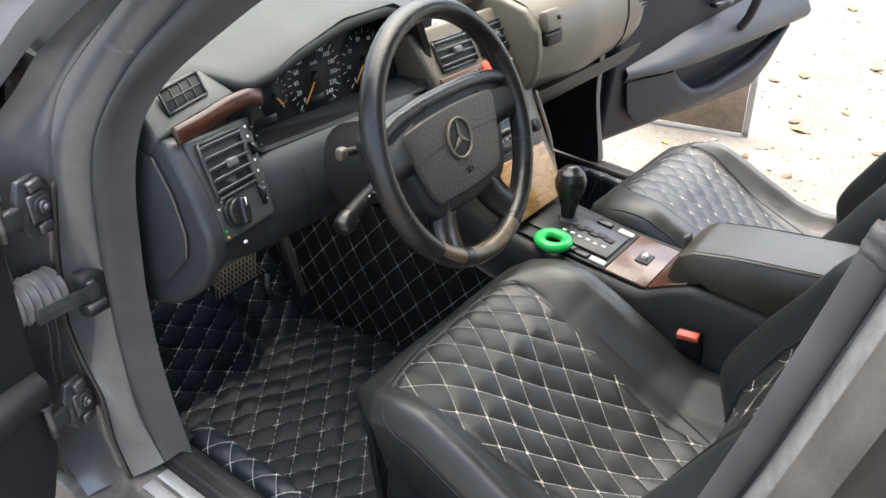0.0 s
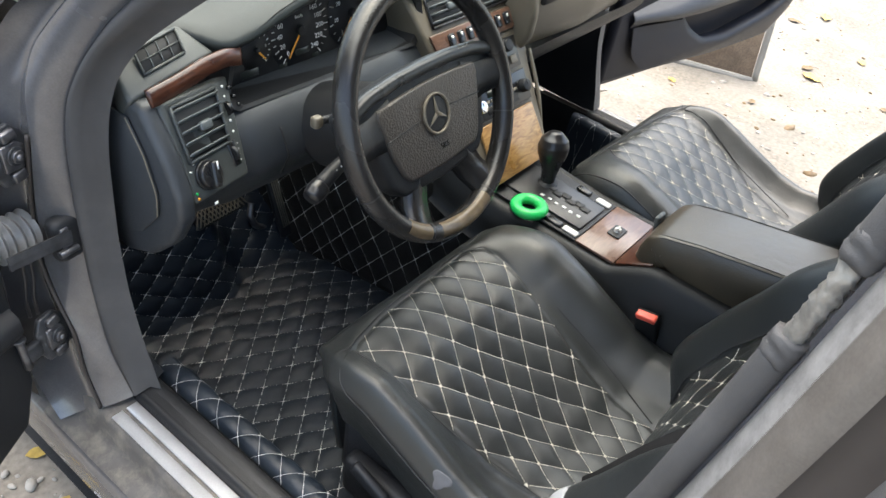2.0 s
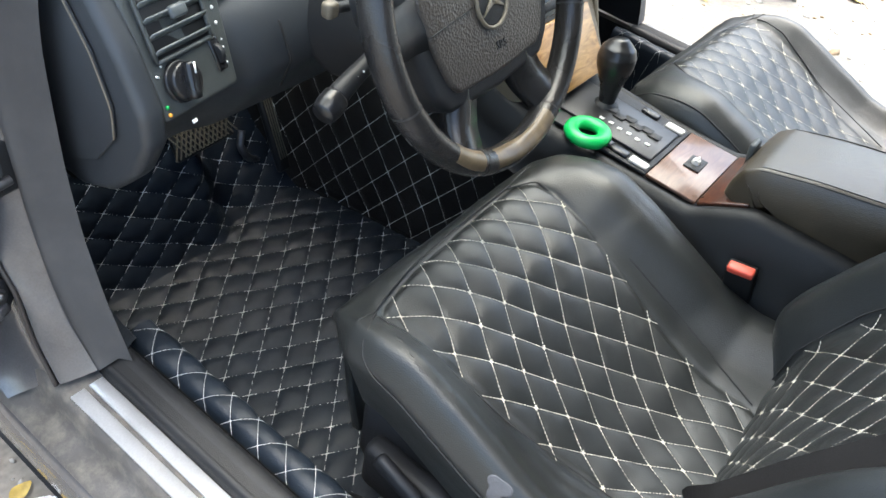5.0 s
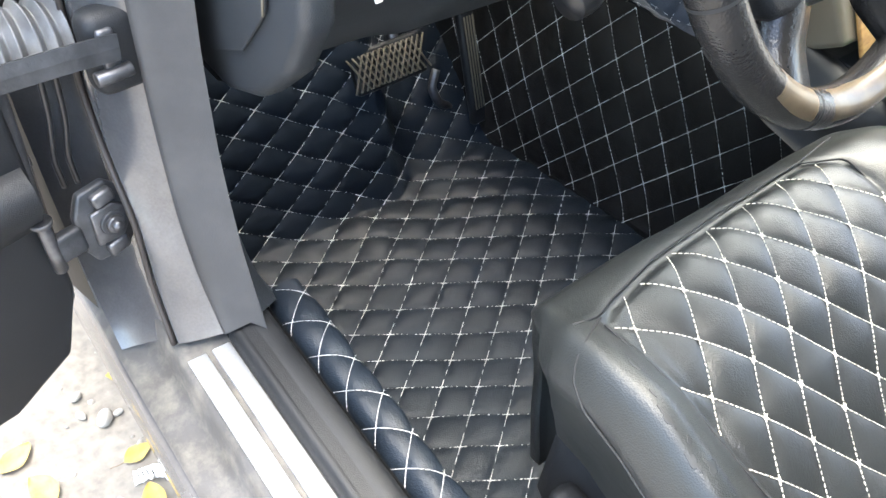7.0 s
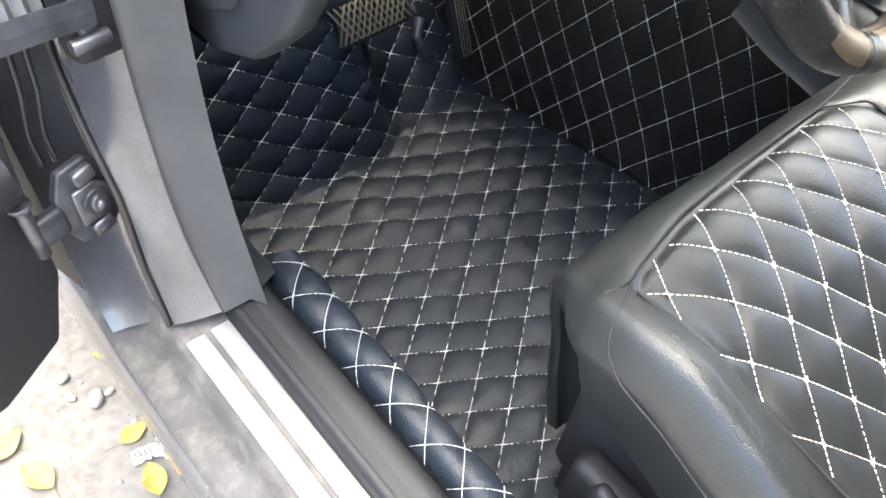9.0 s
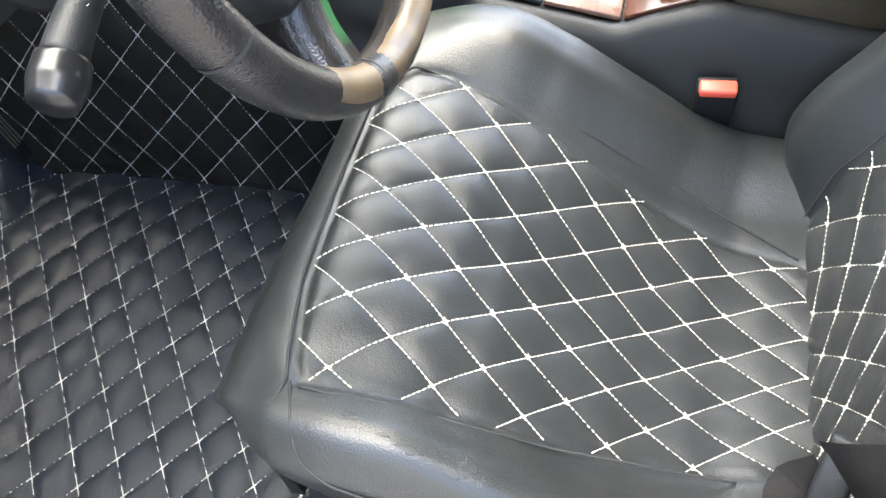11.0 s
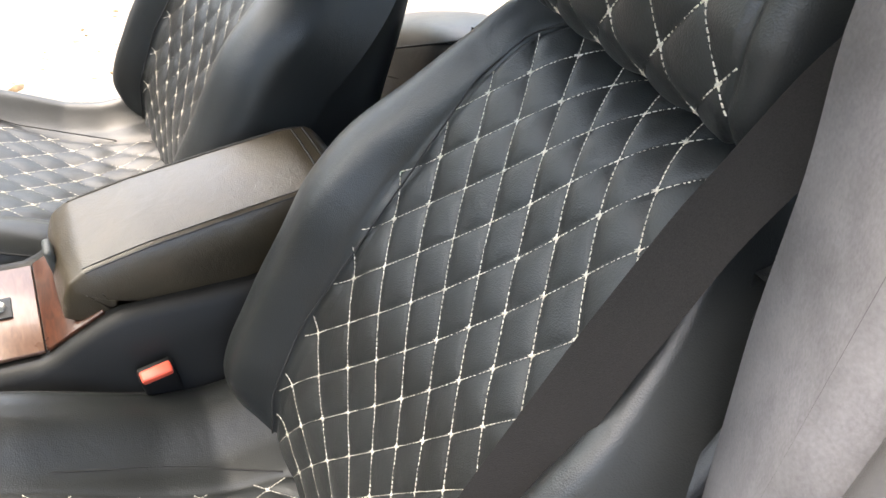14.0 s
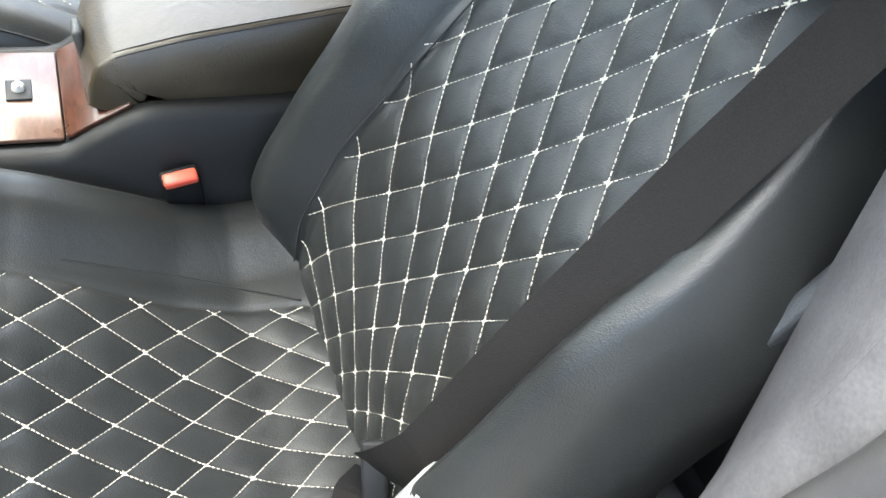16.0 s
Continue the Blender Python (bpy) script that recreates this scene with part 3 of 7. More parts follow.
def leaf(x, y, s, turn, mat_, label, curl=0.35, lift=0.004):
    """A dry leaf with a stem and a folded midrib."""
    n = 9
    verts, faces = [], []
    for i in range(n):
        t = i / (n - 1)
        w = 0.36 * math.sin(math.pi * min(1, t * 0.96 + 0.02)) ** 0.8 * (1 - 0.25 * t)
        for j, c in enumerate((-1, -0.5, 0, 0.5, 1)):
            verts.append((s * (t - 0.5), s * w * c, s * (curl * w * abs(c) * 0.8 + 0.16 * (t - 0.5) ** 2 + 0.03 * math.sin(9 * t + 5 * c))))
    for i in range(n - 1):
        for j in range(4):
            faces.append((i * 5 + j, i * 5 + j + 1, (i + 1) * 5 + j + 1, (i + 1) * 5 + j))
    m = Matrix.Translation((x, y, float(ground_z(x, y)) + lift)) @ Matrix.Rotation(turn, 4, "Z")
    root = thing("fallen_leaf", (x, y, float(ground_z(x, y))), label, "leaf", group="fallen leaves")
    raw("blade", [m @ Vector(v) for v in verts], faces, mat_, root)
    sv, sf = tube([m @ Vector(v) for v in ((-0.5 * s, 0, 0.05 * s), (-0.72 * s, 0.05 * s, 0.04 * s), (-0.95 * s, 0.16 * s, 0.01 * s))], 0.012 * s, 8, 5)
    raw("stem", sv, sf, LEAF_BROWN, root)


for x, y, s, turn, mm, lab in ((3.72, 0.41, 0.10, 0.3, LEAF, "bright yellow fallen leaf on pale dirt"), (2.86, 0.20, 0.10, 1.2, LEAF, "curled yellow fallen leaf on pale dirt"), (2.95, 0.25, 0.07, 2.6, LEAF_BROWN, "brown dry leaf on pale dirt"),
                              (3.26, 0.07, 0.07, 0.5, LEAF, "small yellow leaf on pale dirt"), (2.80, -0.18, 0.06, 2.0, LEAF_BROWN, "brown curled leaf on pale dirt"), (2.22, 0.65, 0.05, 1.0, LEAF, "small yellow leaf on pale dirt"),
                              (4.2, 0.1, 0.08, 2.1, LEAF_BROWN, "brown dry leaf on pale dirt"), (5.77, 0.58, 0.12, 0.4, LEAF, "yellow fallen leaf on pale dirt"), (3.5, 0.52, 0.07, 1.7, LEAF_BROWN, "brown dry leaf on pale dirt"), (2.33, 0.30, 0.05, 0.2, LEAF_BROWN, "small crumpled brown leaf on dirt"),
                              (3.1, -0.5, 0.06, 2.9, LEAF_BROWN, "brown dry leaf on pale dirt"), (4.6, -0.4, 0.08, 0.9, LEAF, "yellow fallen leaf on pale dirt"),
                              (-0.831, 0.638, 0.045, 2.7, LEAF, "curled yellow leaf beside the sill"), (-1.0, 0.58, 0.052, 0.5, LEAF, "broad yellow leaf on the dirt"), (-0.985, 0.515, 0.055, 1.9, LEAF, "broad yellow leaf on the dirt"), (-0.863, 0.497, 0.042, 0.2, LEAF, "yellow leaf lying under litter"), (-0.872, 0.42, 0.05, 1.4, LEAF, "yellow leaf beside a torn wrapper")):
    leaf(x, y, s, turn, mm, lab)


def wrapper(pts, wide, mat_, label, dark):
    root = thing("litter_wrapper", (*pts[0][:2], float(ground_z(*pts[0][:2]))), label, "litter")
    line = [(x, y, float(ground_z(x, y)) + z) for x, y, z in pts]
    v, f = ribbon(line, (0.3, 1, 0.2), wide, 0.0006, 26, 1)
    rng = np.random.default_rng(8)
    v = [np.array(p) + rng.normal(0, 0.0009, 3) for p in v]
    raw("paper", v, f, mat_, root)
    for i in range(4):
        a = Vector(line[0]).lerp(Vector(line[1]), 0.2 + 0.2 * i)
        part("print_bar", rbox((0.0015, wide * 0.55, 0.0008), Matrix.Translation(a + Vector((0, 0, 0.002))), 0), dark, root)


wrapper([(-0.882, 0.462, 0.006), (-0.852, 0.456, 0.008), (-0.838, 0.445, 0.004), (-0.828, 0.425, 0.006), (-0.80, 0.41, 0.003)], 0.019, PAPER, "torn white paper wrapper on the dirt", FACE)
wrapper([(-0.838, 0.735, 0.004), (-0.83, 0.745, 0.006), (-0.82, 0.75, 0.003)], 0.014, RED, "small red scrap of packaging on dirt", PAPER)

# board leaning behind the open passenger door
brd = thing("wooden_board", (2.52, 0.52, float(ground_z(2.5, 0.5))), "weathered brown wooden board with a pale frame", "board")
zb = float(ground_z(2.52, 0.5))
part("panel", slab([(2.555, 0.395, zb + 0.02), (2.38, 0.90, zb + 0.02), (2.40, 0.93, zb + 0.30), (2.575, 0.43, zb + 0.30)], 0.012, (0.94, 0.33, -0.1), 0.002), BOARD, brd)
for a, b in (((2.566, 0.38, zb), (2.36, 0.93, zb)), ((2.566, 0.38, zb), (2.586, 0.415, zb + 0.31))):
    v, f = ribbon([a, b], (0, 0.2, 1) if a[2] == b[2] else (0.3, -1, 0), 0.03, 0.02, 8, 0)
    raw("edge_strip", v, f, PLASTER, brd, "pale grey edge strip")


# ---- seats ----
CUSHION = [(0.085, 0.36), (0.105, 0.44), (0.122, 0.54), (0.118, 0.60), (0.098, 0.642), (0.06, 0.660), (0.02, 0.660), (-0.03, 0.652), (-0.076, 0.636), (-0.138, 0.607), (-0.207, 0.576), (-0.27, 0.562), (-0.345, 0.568), (-0.42, 0.575)]
BACK = [(-0.335, 0.50), (-0.338, 0.55), (-0.345, 0.591), (-0.358, 0.66), (-0.389, 0.728), (-0.444, 0.843), (-0.503, 0.947), (-0.541, 1.021), (-0.575, 1.068), (-0.615, 1.096), (-0.665, 1.10), (-0.70, 1.07), (-0.70, 0.98), (-0.665, 0.82), (-0.61, 0.62), (-0.56, 0.48)]
HEAD = [(-0.625, 1.098), (-0.585, 1.102), (-0.562, 1.13), (-0.556, 1.18), (-0.572, 1.25), (-0.61, 1.287), (-0.655, 1.278), (-0.68, 1.24), (-0.682, 1.16), (-0.66, 1.105), (-0.625, 1.098)]


CUSHION_SEAMS = ((3.1744, -1.9333, -1.1959, 0.0132, -0.134, -0.0858, 0.0508, 0.0602, 0.0805, 0.0411, -0.0079, -0.0166, -0.0057, -0.0216, -0.007), (2.1848, -1.896, 1.41, 0.0347, -0.0735, -0.0635, 0.0678, 0.0739, 0.0528, 0.0473, -0.0246, -0.0163, -0.0279, -0.0172, -0.0077))
BACK_SEAMS = ((6.0023, -2.1107, 1.4622, 0.1391, -0.1456, -0.0811, 0.0901, -0.0944, 0.0247, 0.0071, -0.0439, 0.0135, 0.0233, 0.0224, -0.0034), (2.4421, -1.9892, -1.295, 0.0519, -0.0465, 0.0334, 0.0783, 0.0152, -0.0075, -0.01, -0.0389, -0.0119, 0.0029, 0.0206, -0.0035))
CUSHION_QUILT = [(-0.184, 0.345), (-0.165, 0.332), (-0.09, 0.317), (0.0, 0.313), (0.13, 0.315), (0.158, 0.335), (0.161, 0.50), (0.161, 0.61), (0.150, 0.662), (0.111, 0.742), (0.105, 0.79), (-0.100, 0.79), (-0.118, 0.69), (-0.148, 0.535), (-0.177, 0.40), (-0.184, 0.36)]
BACK_QUILT = [(-0.10, 0.02), (0.10, 0.02), (0.158, 0.06), (0.166, 0.14), (0.168, 0.24), (0.168, 0.57), (0.160, 0.63), (0.13, 0.668), (-0.13, 0.668), (-0.160, 0.63), (-0.168, 0.57), (-0.168, 0.24), (-0.166, 0.14), (-0.158, 0.06)]


def step01(x, a, b):
    t = np.clip((x - a) / (b - a), 0, 1)
    return t * t * (3 - 2 * t)


def build_seat(cx, driver, fine):
    label = "black quilted leather driver seat with beige diamond stitching, worn" if driver else "black quilted leather passenger seat with beige diamond stitching"
    seat = thing("car_seat", (cx, -0.15, 0.25), label, "seat", group="front seats")
    hand = 1 if driver else -1  # the passenger seat is the mirror image
    seams = lambda rows: tuple(tuple(k * hand ** a for k, (a, b) in zip(row, POWERS)) for row in rows)  # noqa: E731
    outline = lambda pts: [(hand * u, v) for u, v in pts]  # noqa: E731
    # cushion: its bolster beside the door is slimmer and tucked under
    dome = lambda u, v: step01(v, 0.26, 0.33) * (0.04 * hand * np.clip(u, -0.2, 0.2) * (1 - 0.6 * step01(v, 0.5, 0.75)) + np.interp(v, [0.33, 0.45, 0.60, 0.75], [0.0025, -0.004, -0.002, 0.001]))  # noqa: E731
    S0, vmax, at, umax = pillow(CUSHION, lambda v: 0.27 - 0.055 * (1 - step01(v, 0.12, 0.40)), 0.045, 0.10, lambda u, v: (0.030 * step01(np.abs(u), 0.15, 0.215) * step01(v, 0.30, 0.42) - 0.010 * np.exp(-((u / 0.09) ** 2)) * step01(v, 0.36, 0.5)) + dome(u, v), cx)

    def S(u, v):
        q, o = S0(u, v), -hand * np.asarray(u, float)
        q[..., 0] += hand * ((0.09 - 0.05 * step01(v, 0.10, 0.34)) * step01(o, 0.18, 0.28) + 0.3 * np.clip(o - 0.28, 0, 1))
        return q

    c = quilted(S, (-umax, umax, 0.0, vmax), 0.0026 if fine else 0.005, seams(CUSHION_SEAMS), 0.0042, convex(outline(CUSHION_QUILT)), seat, "seat_cushion", LEATHER, THREAD, swell=0.006, flip=-1, wrinkle=0.0007, node=0.0034, width=0.00095 if fine else 0.0009)

    def seam_line(T, pts, h, r, mat_, name, owner, n=60):
        line = [T(np.array([hand * u]), np.array([v]))[0] - h * normals(T, np.array([hand * u]), np.array([v]))[0] for u, v in pts]
        tv, tf = tube(line, r, n, 6, 1)
        raw(name, tv, tf, mat_, owner)

    seam_line(S, [(0.262, v) for v in np.linspace(0.24, vmax - 0.12, 26)], 0.006, 0.0016, DARK_THREAD, "piping", c)
    seam_line(S, [(-0.185, 0.338), (-0.228, 0.350), (-0.255, 0.356), (-0.272, 0.364), (-0.285, 0.385), (-0.290, 0.43), (-0.290, 0.55), (-0.288, 0.68)], 0.0062, 0.0011, DARK_THREAD, "piping", c, 90)
    seam_line(S, [(-0.225, 0.332), (-0.184, 0.336), (-0.165, 0.328), (-0.09, 0.313), (0.0, 0.309), (0.13, 0.311), (0.20, 0.303), (0.245, 0.29)], 0.0060, 0.0012, DARK_THREAD, "front_seam", c)
    seam_line(S, [(0.13, 0.311), (0.161, 0.335), (0.164, 0.50), (0.164, 0.61), (0.153, 0.665), (0.115, 0.742)], 0.0052, 0.0011, DARK_THREAD, "edge_seam", c, 80)
    seam_line(S, [(-0.187, 0.345), (-0.187, 0.36), (-0.180, 0.40), (-0.151, 0.535), (-0.121, 0.69)], 0.0052, 0.0011, DARK_THREAD, "edge_seam", c, 80)
    part("seat_base", rbox((0.40, 0.46, 0.17), Matrix.Translation((cx + hand * 0.03, -0.16, 0.42)), 0.02), PLASTIC, seat)
    for sx in (-1, 1):
        part("seat_rail", rbox((0.03, 0.46, 0.10), Matrix.Translation((cx + sx * 0.16 + hand * 0.03, -0.17, 0.30)), 0.004), PLASTIC, seat)
    # backrest
    B0, v2, at2, um2 = pillow(BACK, lambda v: 0.275 - 0.065 * step01(v, 0.42, 0.66) - 0.0 * v, 0.055, 0.075, lambda u, v: (0.048 * step01(np.abs(u), 0.15, 0.21) * step01(v, 0.04, 0.14) * (1 - step01(v, 0.36, 0.60)) - 0.006 * np.exp(-((u / 0.1) ** 2))), cx)

    # the bolster beside the door slopes outwards as a broad rounded face
    tuck_o = np.linspace(0.10, 0.45, 141)
    tuck = np.interp(tuck_o, [0.165, 0.20, 0.25, 0.28, 0.301, 0.32, 0.376], [0, 0.015, 0.0427, 0.0443, 0.037, 0.030, 0.027])
    tuck = np.convolve(np.pad(tuck, 5, mode="edge"), np.ones(11) / 11, "valid")

    def S2(u, v):
        q, o = B0(u, v), -hand * np.asarray(u, float)
        q[..., 0] += hand * np.interp(o, tuck_o, tuck)
        return q

    bk = quilted(S2, (-um2, um2, 0.0, v2), 0.0028 if fine else 0.005, seams(BACK_SEAMS), 0.0046, convex(outline(BACK_QUILT)), seat, "backrest", LEATHER, THREAD, swell=0.006, flip=-1, wrinkle=0.0008, node=0.0034, width=0.00095 if fine else 0.0009)
    seam_line(S2, [(u + 0.003, v) for u, v in BACK_QUILT[1:8]], 0.0042, 0.0011, DARK_THREAD, "edge_seam", bk, 90)
    seam_line(S2, [(u - 0.003, v) for u, v in BACK_QUILT[8:]], 0.0042, 0.0011, DARK_THREAD, "edge_seam", bk, 90)
    part("side_cover", slab([(cx - hand * 0.226, y, z) for y, z in ((-0.545, 1.0), (-0.512, 0.925), (-0.478, 0.865), (-0.452, 0.754), (-0.435, 0.62), (-0.52, 0.60), (-0.525, 0.73), (-0.545, 0.80), (-0.572, 0.89), (-0.605, 1.0))], 0.016, (-hand, 0, 0), 0.005), DASH_DARK, seat, "matt grey plastic backrest side cover")
    # headrest on two posts
    S3, v3, at3, um3 = pillow(HEAD, lambda v: 0.150 + 0 * v, 0.05, 0.02, lambda u, v: 0 * u, cx)
    o3 = [(-0.20, 0.025), (0.20, 0.025), (0.215, 0.10), (0.20, 0.20), (-0.20, 0.20), (-0.215, 0.10)]
    hr = quilted(S3, (-um3, um3, 0.0, v3), 0.004 if fine else 0.006, (0.105, 0.088, 0.02, 0.09), 0.006, convex(o3), seat, "headrest", LEATHER, THREAD, swell=0.004, flip=-1, node=0.0038, width=0.0014)
    for sx in (-1, 1):
        part("headrest_post", cyl(0.006, 0.006, 0.12, Matrix.Translation((cx + sx * 0.06, -0.632, 1.08)) @ Matrix.Rotation(-0.2, 4, "X"), 12), CHROME, seat, "chrome headrest post")
    return seat, S, S2


passenger_seat, *_ = build_seat(0.385, False, False)
driver_seat, SC, SB = build_seat(-0.39, True, True)


def on(S, u, v, h=0.0):
    """A place on a padded surface, h metres above it."""
    u, v = np.array([u]), np.array([v])
    return Vector(S(u, v)[0] - h * normals(S, u, v)[0])


def sticker(S, loop, h, mat_, parent, name, label=""):
    """A thin patch that follows a padded surface inside a ragged outline (u, v)."""
    c = np.mean(loop, axis=0)
    rings, n = 7, len(loop)
    verts, faces = [on(S, *c, h)], []
    for r in range(1, rings + 1):
        for q in loop:
            w = c + (np.array(q) - c) * r / rings
            verts.append(on(S, *w, h * (1 if r < rings else 0.2)))
    for i in range(n):
        faces.append((0, 1 + i, 1 + (i + 1) % n))
    for r in range(rings - 1):
        for i in range(n):
            a, b = 1 + r * n + i, 1 + r * n + (i + 1) % n
            faces.append((a, a + n, b + n, b))
    return raw(name, verts, faces, mat_, parent, label)


def ragged(cu, cv, ru, rv, seed, n=36, amp=0.18):
    rng = np.random.default_rng(seed)
    k = rng.normal(size=(3, 2)) * amp
    return [(cu + ru * math.cos(a) * (1 + sum(k[j, 0] * math.sin((j + 2) * a + 9 * k[j, 1]) for j in range(3))), cv + rv * math.sin(a) * (1 + sum(k[j, 0] * math.sin((j + 2) * a + 9 * k[j, 1]) for j in range(3)))) for a in np.linspace(0, 2 * math.pi, n, endpoint=False)]


# wear on the driver seat: stains on the bolster, tape patches, torn foam
for cu, cv, ru, rv, seed in ((-0.209, 0.385, 0.003, 0.006, 1), (-0.228, 0.424, 0.004, 0.008, 2), (-0.220, 0.442, 0.005, 0.004, 3), (-0.216, 0.464, 0.007, 0.007, 4), (-0.223, 0.476, 0.004, 0.005, 5), (-0.178, 0.509, 0.003, 0.005, 6), (-0.221, 0.408, 0.003, 0.004, 7), (-0.232, 0.455, 0.004, 0.009, 8)):
    sticker(SC, ragged(cu, cv, ru, rv, seed, 24, 0.16), 0.0063, STAIN, driver_seat, "stain", "dark scuffed stain")
sticker(SC, ragged(-0.258, 0.567, 0.020, 0.016, 11), 0.0068, PATCH, driver_seat, "tape_patch", "grey tape patch over a tear")
sticker(SC, ragged(0.147, 0.669, 0.007, 0.014, 12), 0.0050, PATCH, driver_seat, "seam_tear", "pale torn seam")
sticker(SB, [(u + 0.003 * math.sin(9 * k), v + 0.003 * math.cos(7 * k)) for k, (u, v) in enumerate(((-0.160, 0.165), (-0.158, 0.188), (-0.168, 0.208), (-0.188, 0.214), (-0.215, 0.212), (-0.245, 0.206), (-0.275, 0.196), (-0.300, 0.184), (-0.302, 0.155), (-0.278, 0.150), (-0.248, 0.156), (-0.215, 0.160), (-0.185, 0.160)))], 0.0085, FOAM, driver_seat, "torn_foam", "white foam showing through torn leather")
# seat adjuster by the sill
part("adjuster_lever", rbox((0.016, 0.075, 0.028), Matrix.Translation((-0.607, -0.04, 0.455)) @ Matrix.Rotation(0.35, 4, "X"), 0.006), PLASTIC, driver_seat)
part("base_cover", rbox((0.035, 0.42, 0.09), Matrix.Translation((-0.578, -0.18, 0.40)), 0.012), PLASTIC, driver_seat)
tv, tf = tube([(-0.60, 0.06, 0.29), (-0.605, 0.02, 0.33), (-0.60, -0.03, 0.34), (-0.58, -0.06, 0.30)], 0.006, 24, 8)
raw("adjuster_cable", tv, tf, PLASTIC, driver_seat)

# rear bench with its own quilted face
REAR = [(-0.86, 0.33), (-0.845, 0.42), (-0.835, 0.50), (-0.845, 0.565), (-0.88, 0.60), (-0.95, 0.605), (-1.1, 0.585), (-1.28, 0.56), (-1.36, 0.56)]
bench = thing("rear_bench", (0, -1.1, 0.3), "black leather rear bench seat with a quilted front", "seat")
S4, v4, at4, um4 = pillow(REAR, lambda v: 0.675 + 0 * v, 0.03, 0.06, lambda u, v: 0 * u, 0.0)
quilted(S4, (-um4, um4, 0, v4), 0.006, (0.026, 0.075, 0.0, 0.1), 0.003, convex([(-0.24, 0.30), (0.24, 0.30), (0.24, v4), (-0.24, v4)]), bench, "seat_cushion", LEATHER, THREAD, flip=-1, swell=0.003)
REARB = [(-1.30, 0.52), (-1.32, 0.62), (-1.40, 0.85), (-1.47, 1.02), (-1.55, 1.05), (-1.62, 1.0)]
S5, v5, at5, um5 = pillow(REARB, lambda v: 0.66 + 0 * v, 0.03, 0.04, lambda u, v: 0 * u, 0.0)
quilted(S5, (-um5, um5, 0, v5), 0.008, (0.026, 0.075, 0.0, 0.1), 0.003, convex([(-0.24, 0.02), (0.24, 0.02), (0.24, 0.45), (-0.24, 0.45)]), bench, "backrest", LEATHER, THREAD, flip=-1, swell=0.003)


# ---- car body round the interior ----
def extruded(profile, y0, y1, n=30):
    """A bar along y with a cross-section in (x, z)."""
    ys = np.linspace(y0, y1, n)
    k = len(profile)
    verts = [(x, y, z) for y in ys for x, z in profile]
    faces = [(i * k + j, i * k + j + 1, (i + 1) * k + j + 1, (i + 1) * k + j) for i in range(n - 1) for j in range(k - 1)]
    return verts, faces


def sill(sx, label):
    """Threshold of a door opening: painted step, bright strips, ribbed cover."""
    root = thing("door_sill", (sx * 0.78, 0, 0.2), label, "sill", kind="structure")
    m = lambda prof: [(sx * -x if sx > 0 else x, z) for x, z in prof]  # noqa: E731
    v, f = extruded(m([(-0.80, 0.20), (-0.845, 0.24), (-0.862, 0.30), (-0.862, 0.345), (-0.856, 0.375), (-0.850, 0.380)]), 0.62, -1.35)
    raw("outer_skin", v, f, PAINT_LIT, root)
    v, f = extruded(m([(-0.852, 0.379), (-0.846, 0.385), (-0.826, 0.388), (-0.815, 0.396), (-0.811, 0.418), (-0.807, 0.432), (-0.800, 0.436), (-0.755, 0.440)]), 0.56, -1.3)
    raw("sealing_flange", v, f, SEALER, root, "dirty grey flange with old sealer")
    for x0, x1 in ((-0.804, -0.7835), (-0.7775, -0.757)):
        part("kick_strip", rbox((x1 - x0, 0.98, 0.004), Matrix.Translation((-sx * (x0 + x1) / 2 if sx > 0 else (x0 + x1) / 2, -0.142, 0.4415)), 0.001, 1), ALU, root, "bright aluminium strip")
    v, f = extruded(m([(-0.7555, 0.436), (-0.7550, 0.456), (-0.752, 0.462), (-0.745, 0.464), (-0.743, 0.4625), (-0.7415, 0.464), (-0.7395, 0.4625), (-0.738, 0.464), (-0.736, 0.4625), (-0.7345, 0.464), (-0.7325, 0.4625), (-0.731, 0.464), (-0.716, 0.463), (-0.709, 0.459), (-0.706, 0.44), (-0.705, 0.30)]), 0.352, -0.63)
    raw("sill_cover", v, f, PLASTIC, root, "ribbed black plastic cover")
    v, f = extruded(m([(-0.705, 0.455), (-0.70, 0.20), (-0.80, 0.18)]), 0.7, -1.3, 4)
    raw("inner_panel", v, f, CARPET, root)
    return root


sill(-1, "dusty grey driver-side door sill with bright strips")
sill(1, "dusty grey passenger-side door sill with bright strips")

# floor pan
solo(raw("floor_pan", *extruded([(-0.85, 0.20), (-0.70, 0.215), (-0.06, 0.215), (-0.03, 0.30), (0.03, 0.30), (0.06, 0.215), (0.70, 0.215), (0.85, 0.20)], 1.1, -1.6, 6), CARPET), "dark carpeted floor pan of the car", "floor", "structure")
solo(part("firewall", rbox((1.5, 0.05, 0.85), Matrix.Translation((0, 1.0, 0.62)), 0.01), CARPET), "dark bulkhead at the end of the footwells", "bulkhead", "structure")


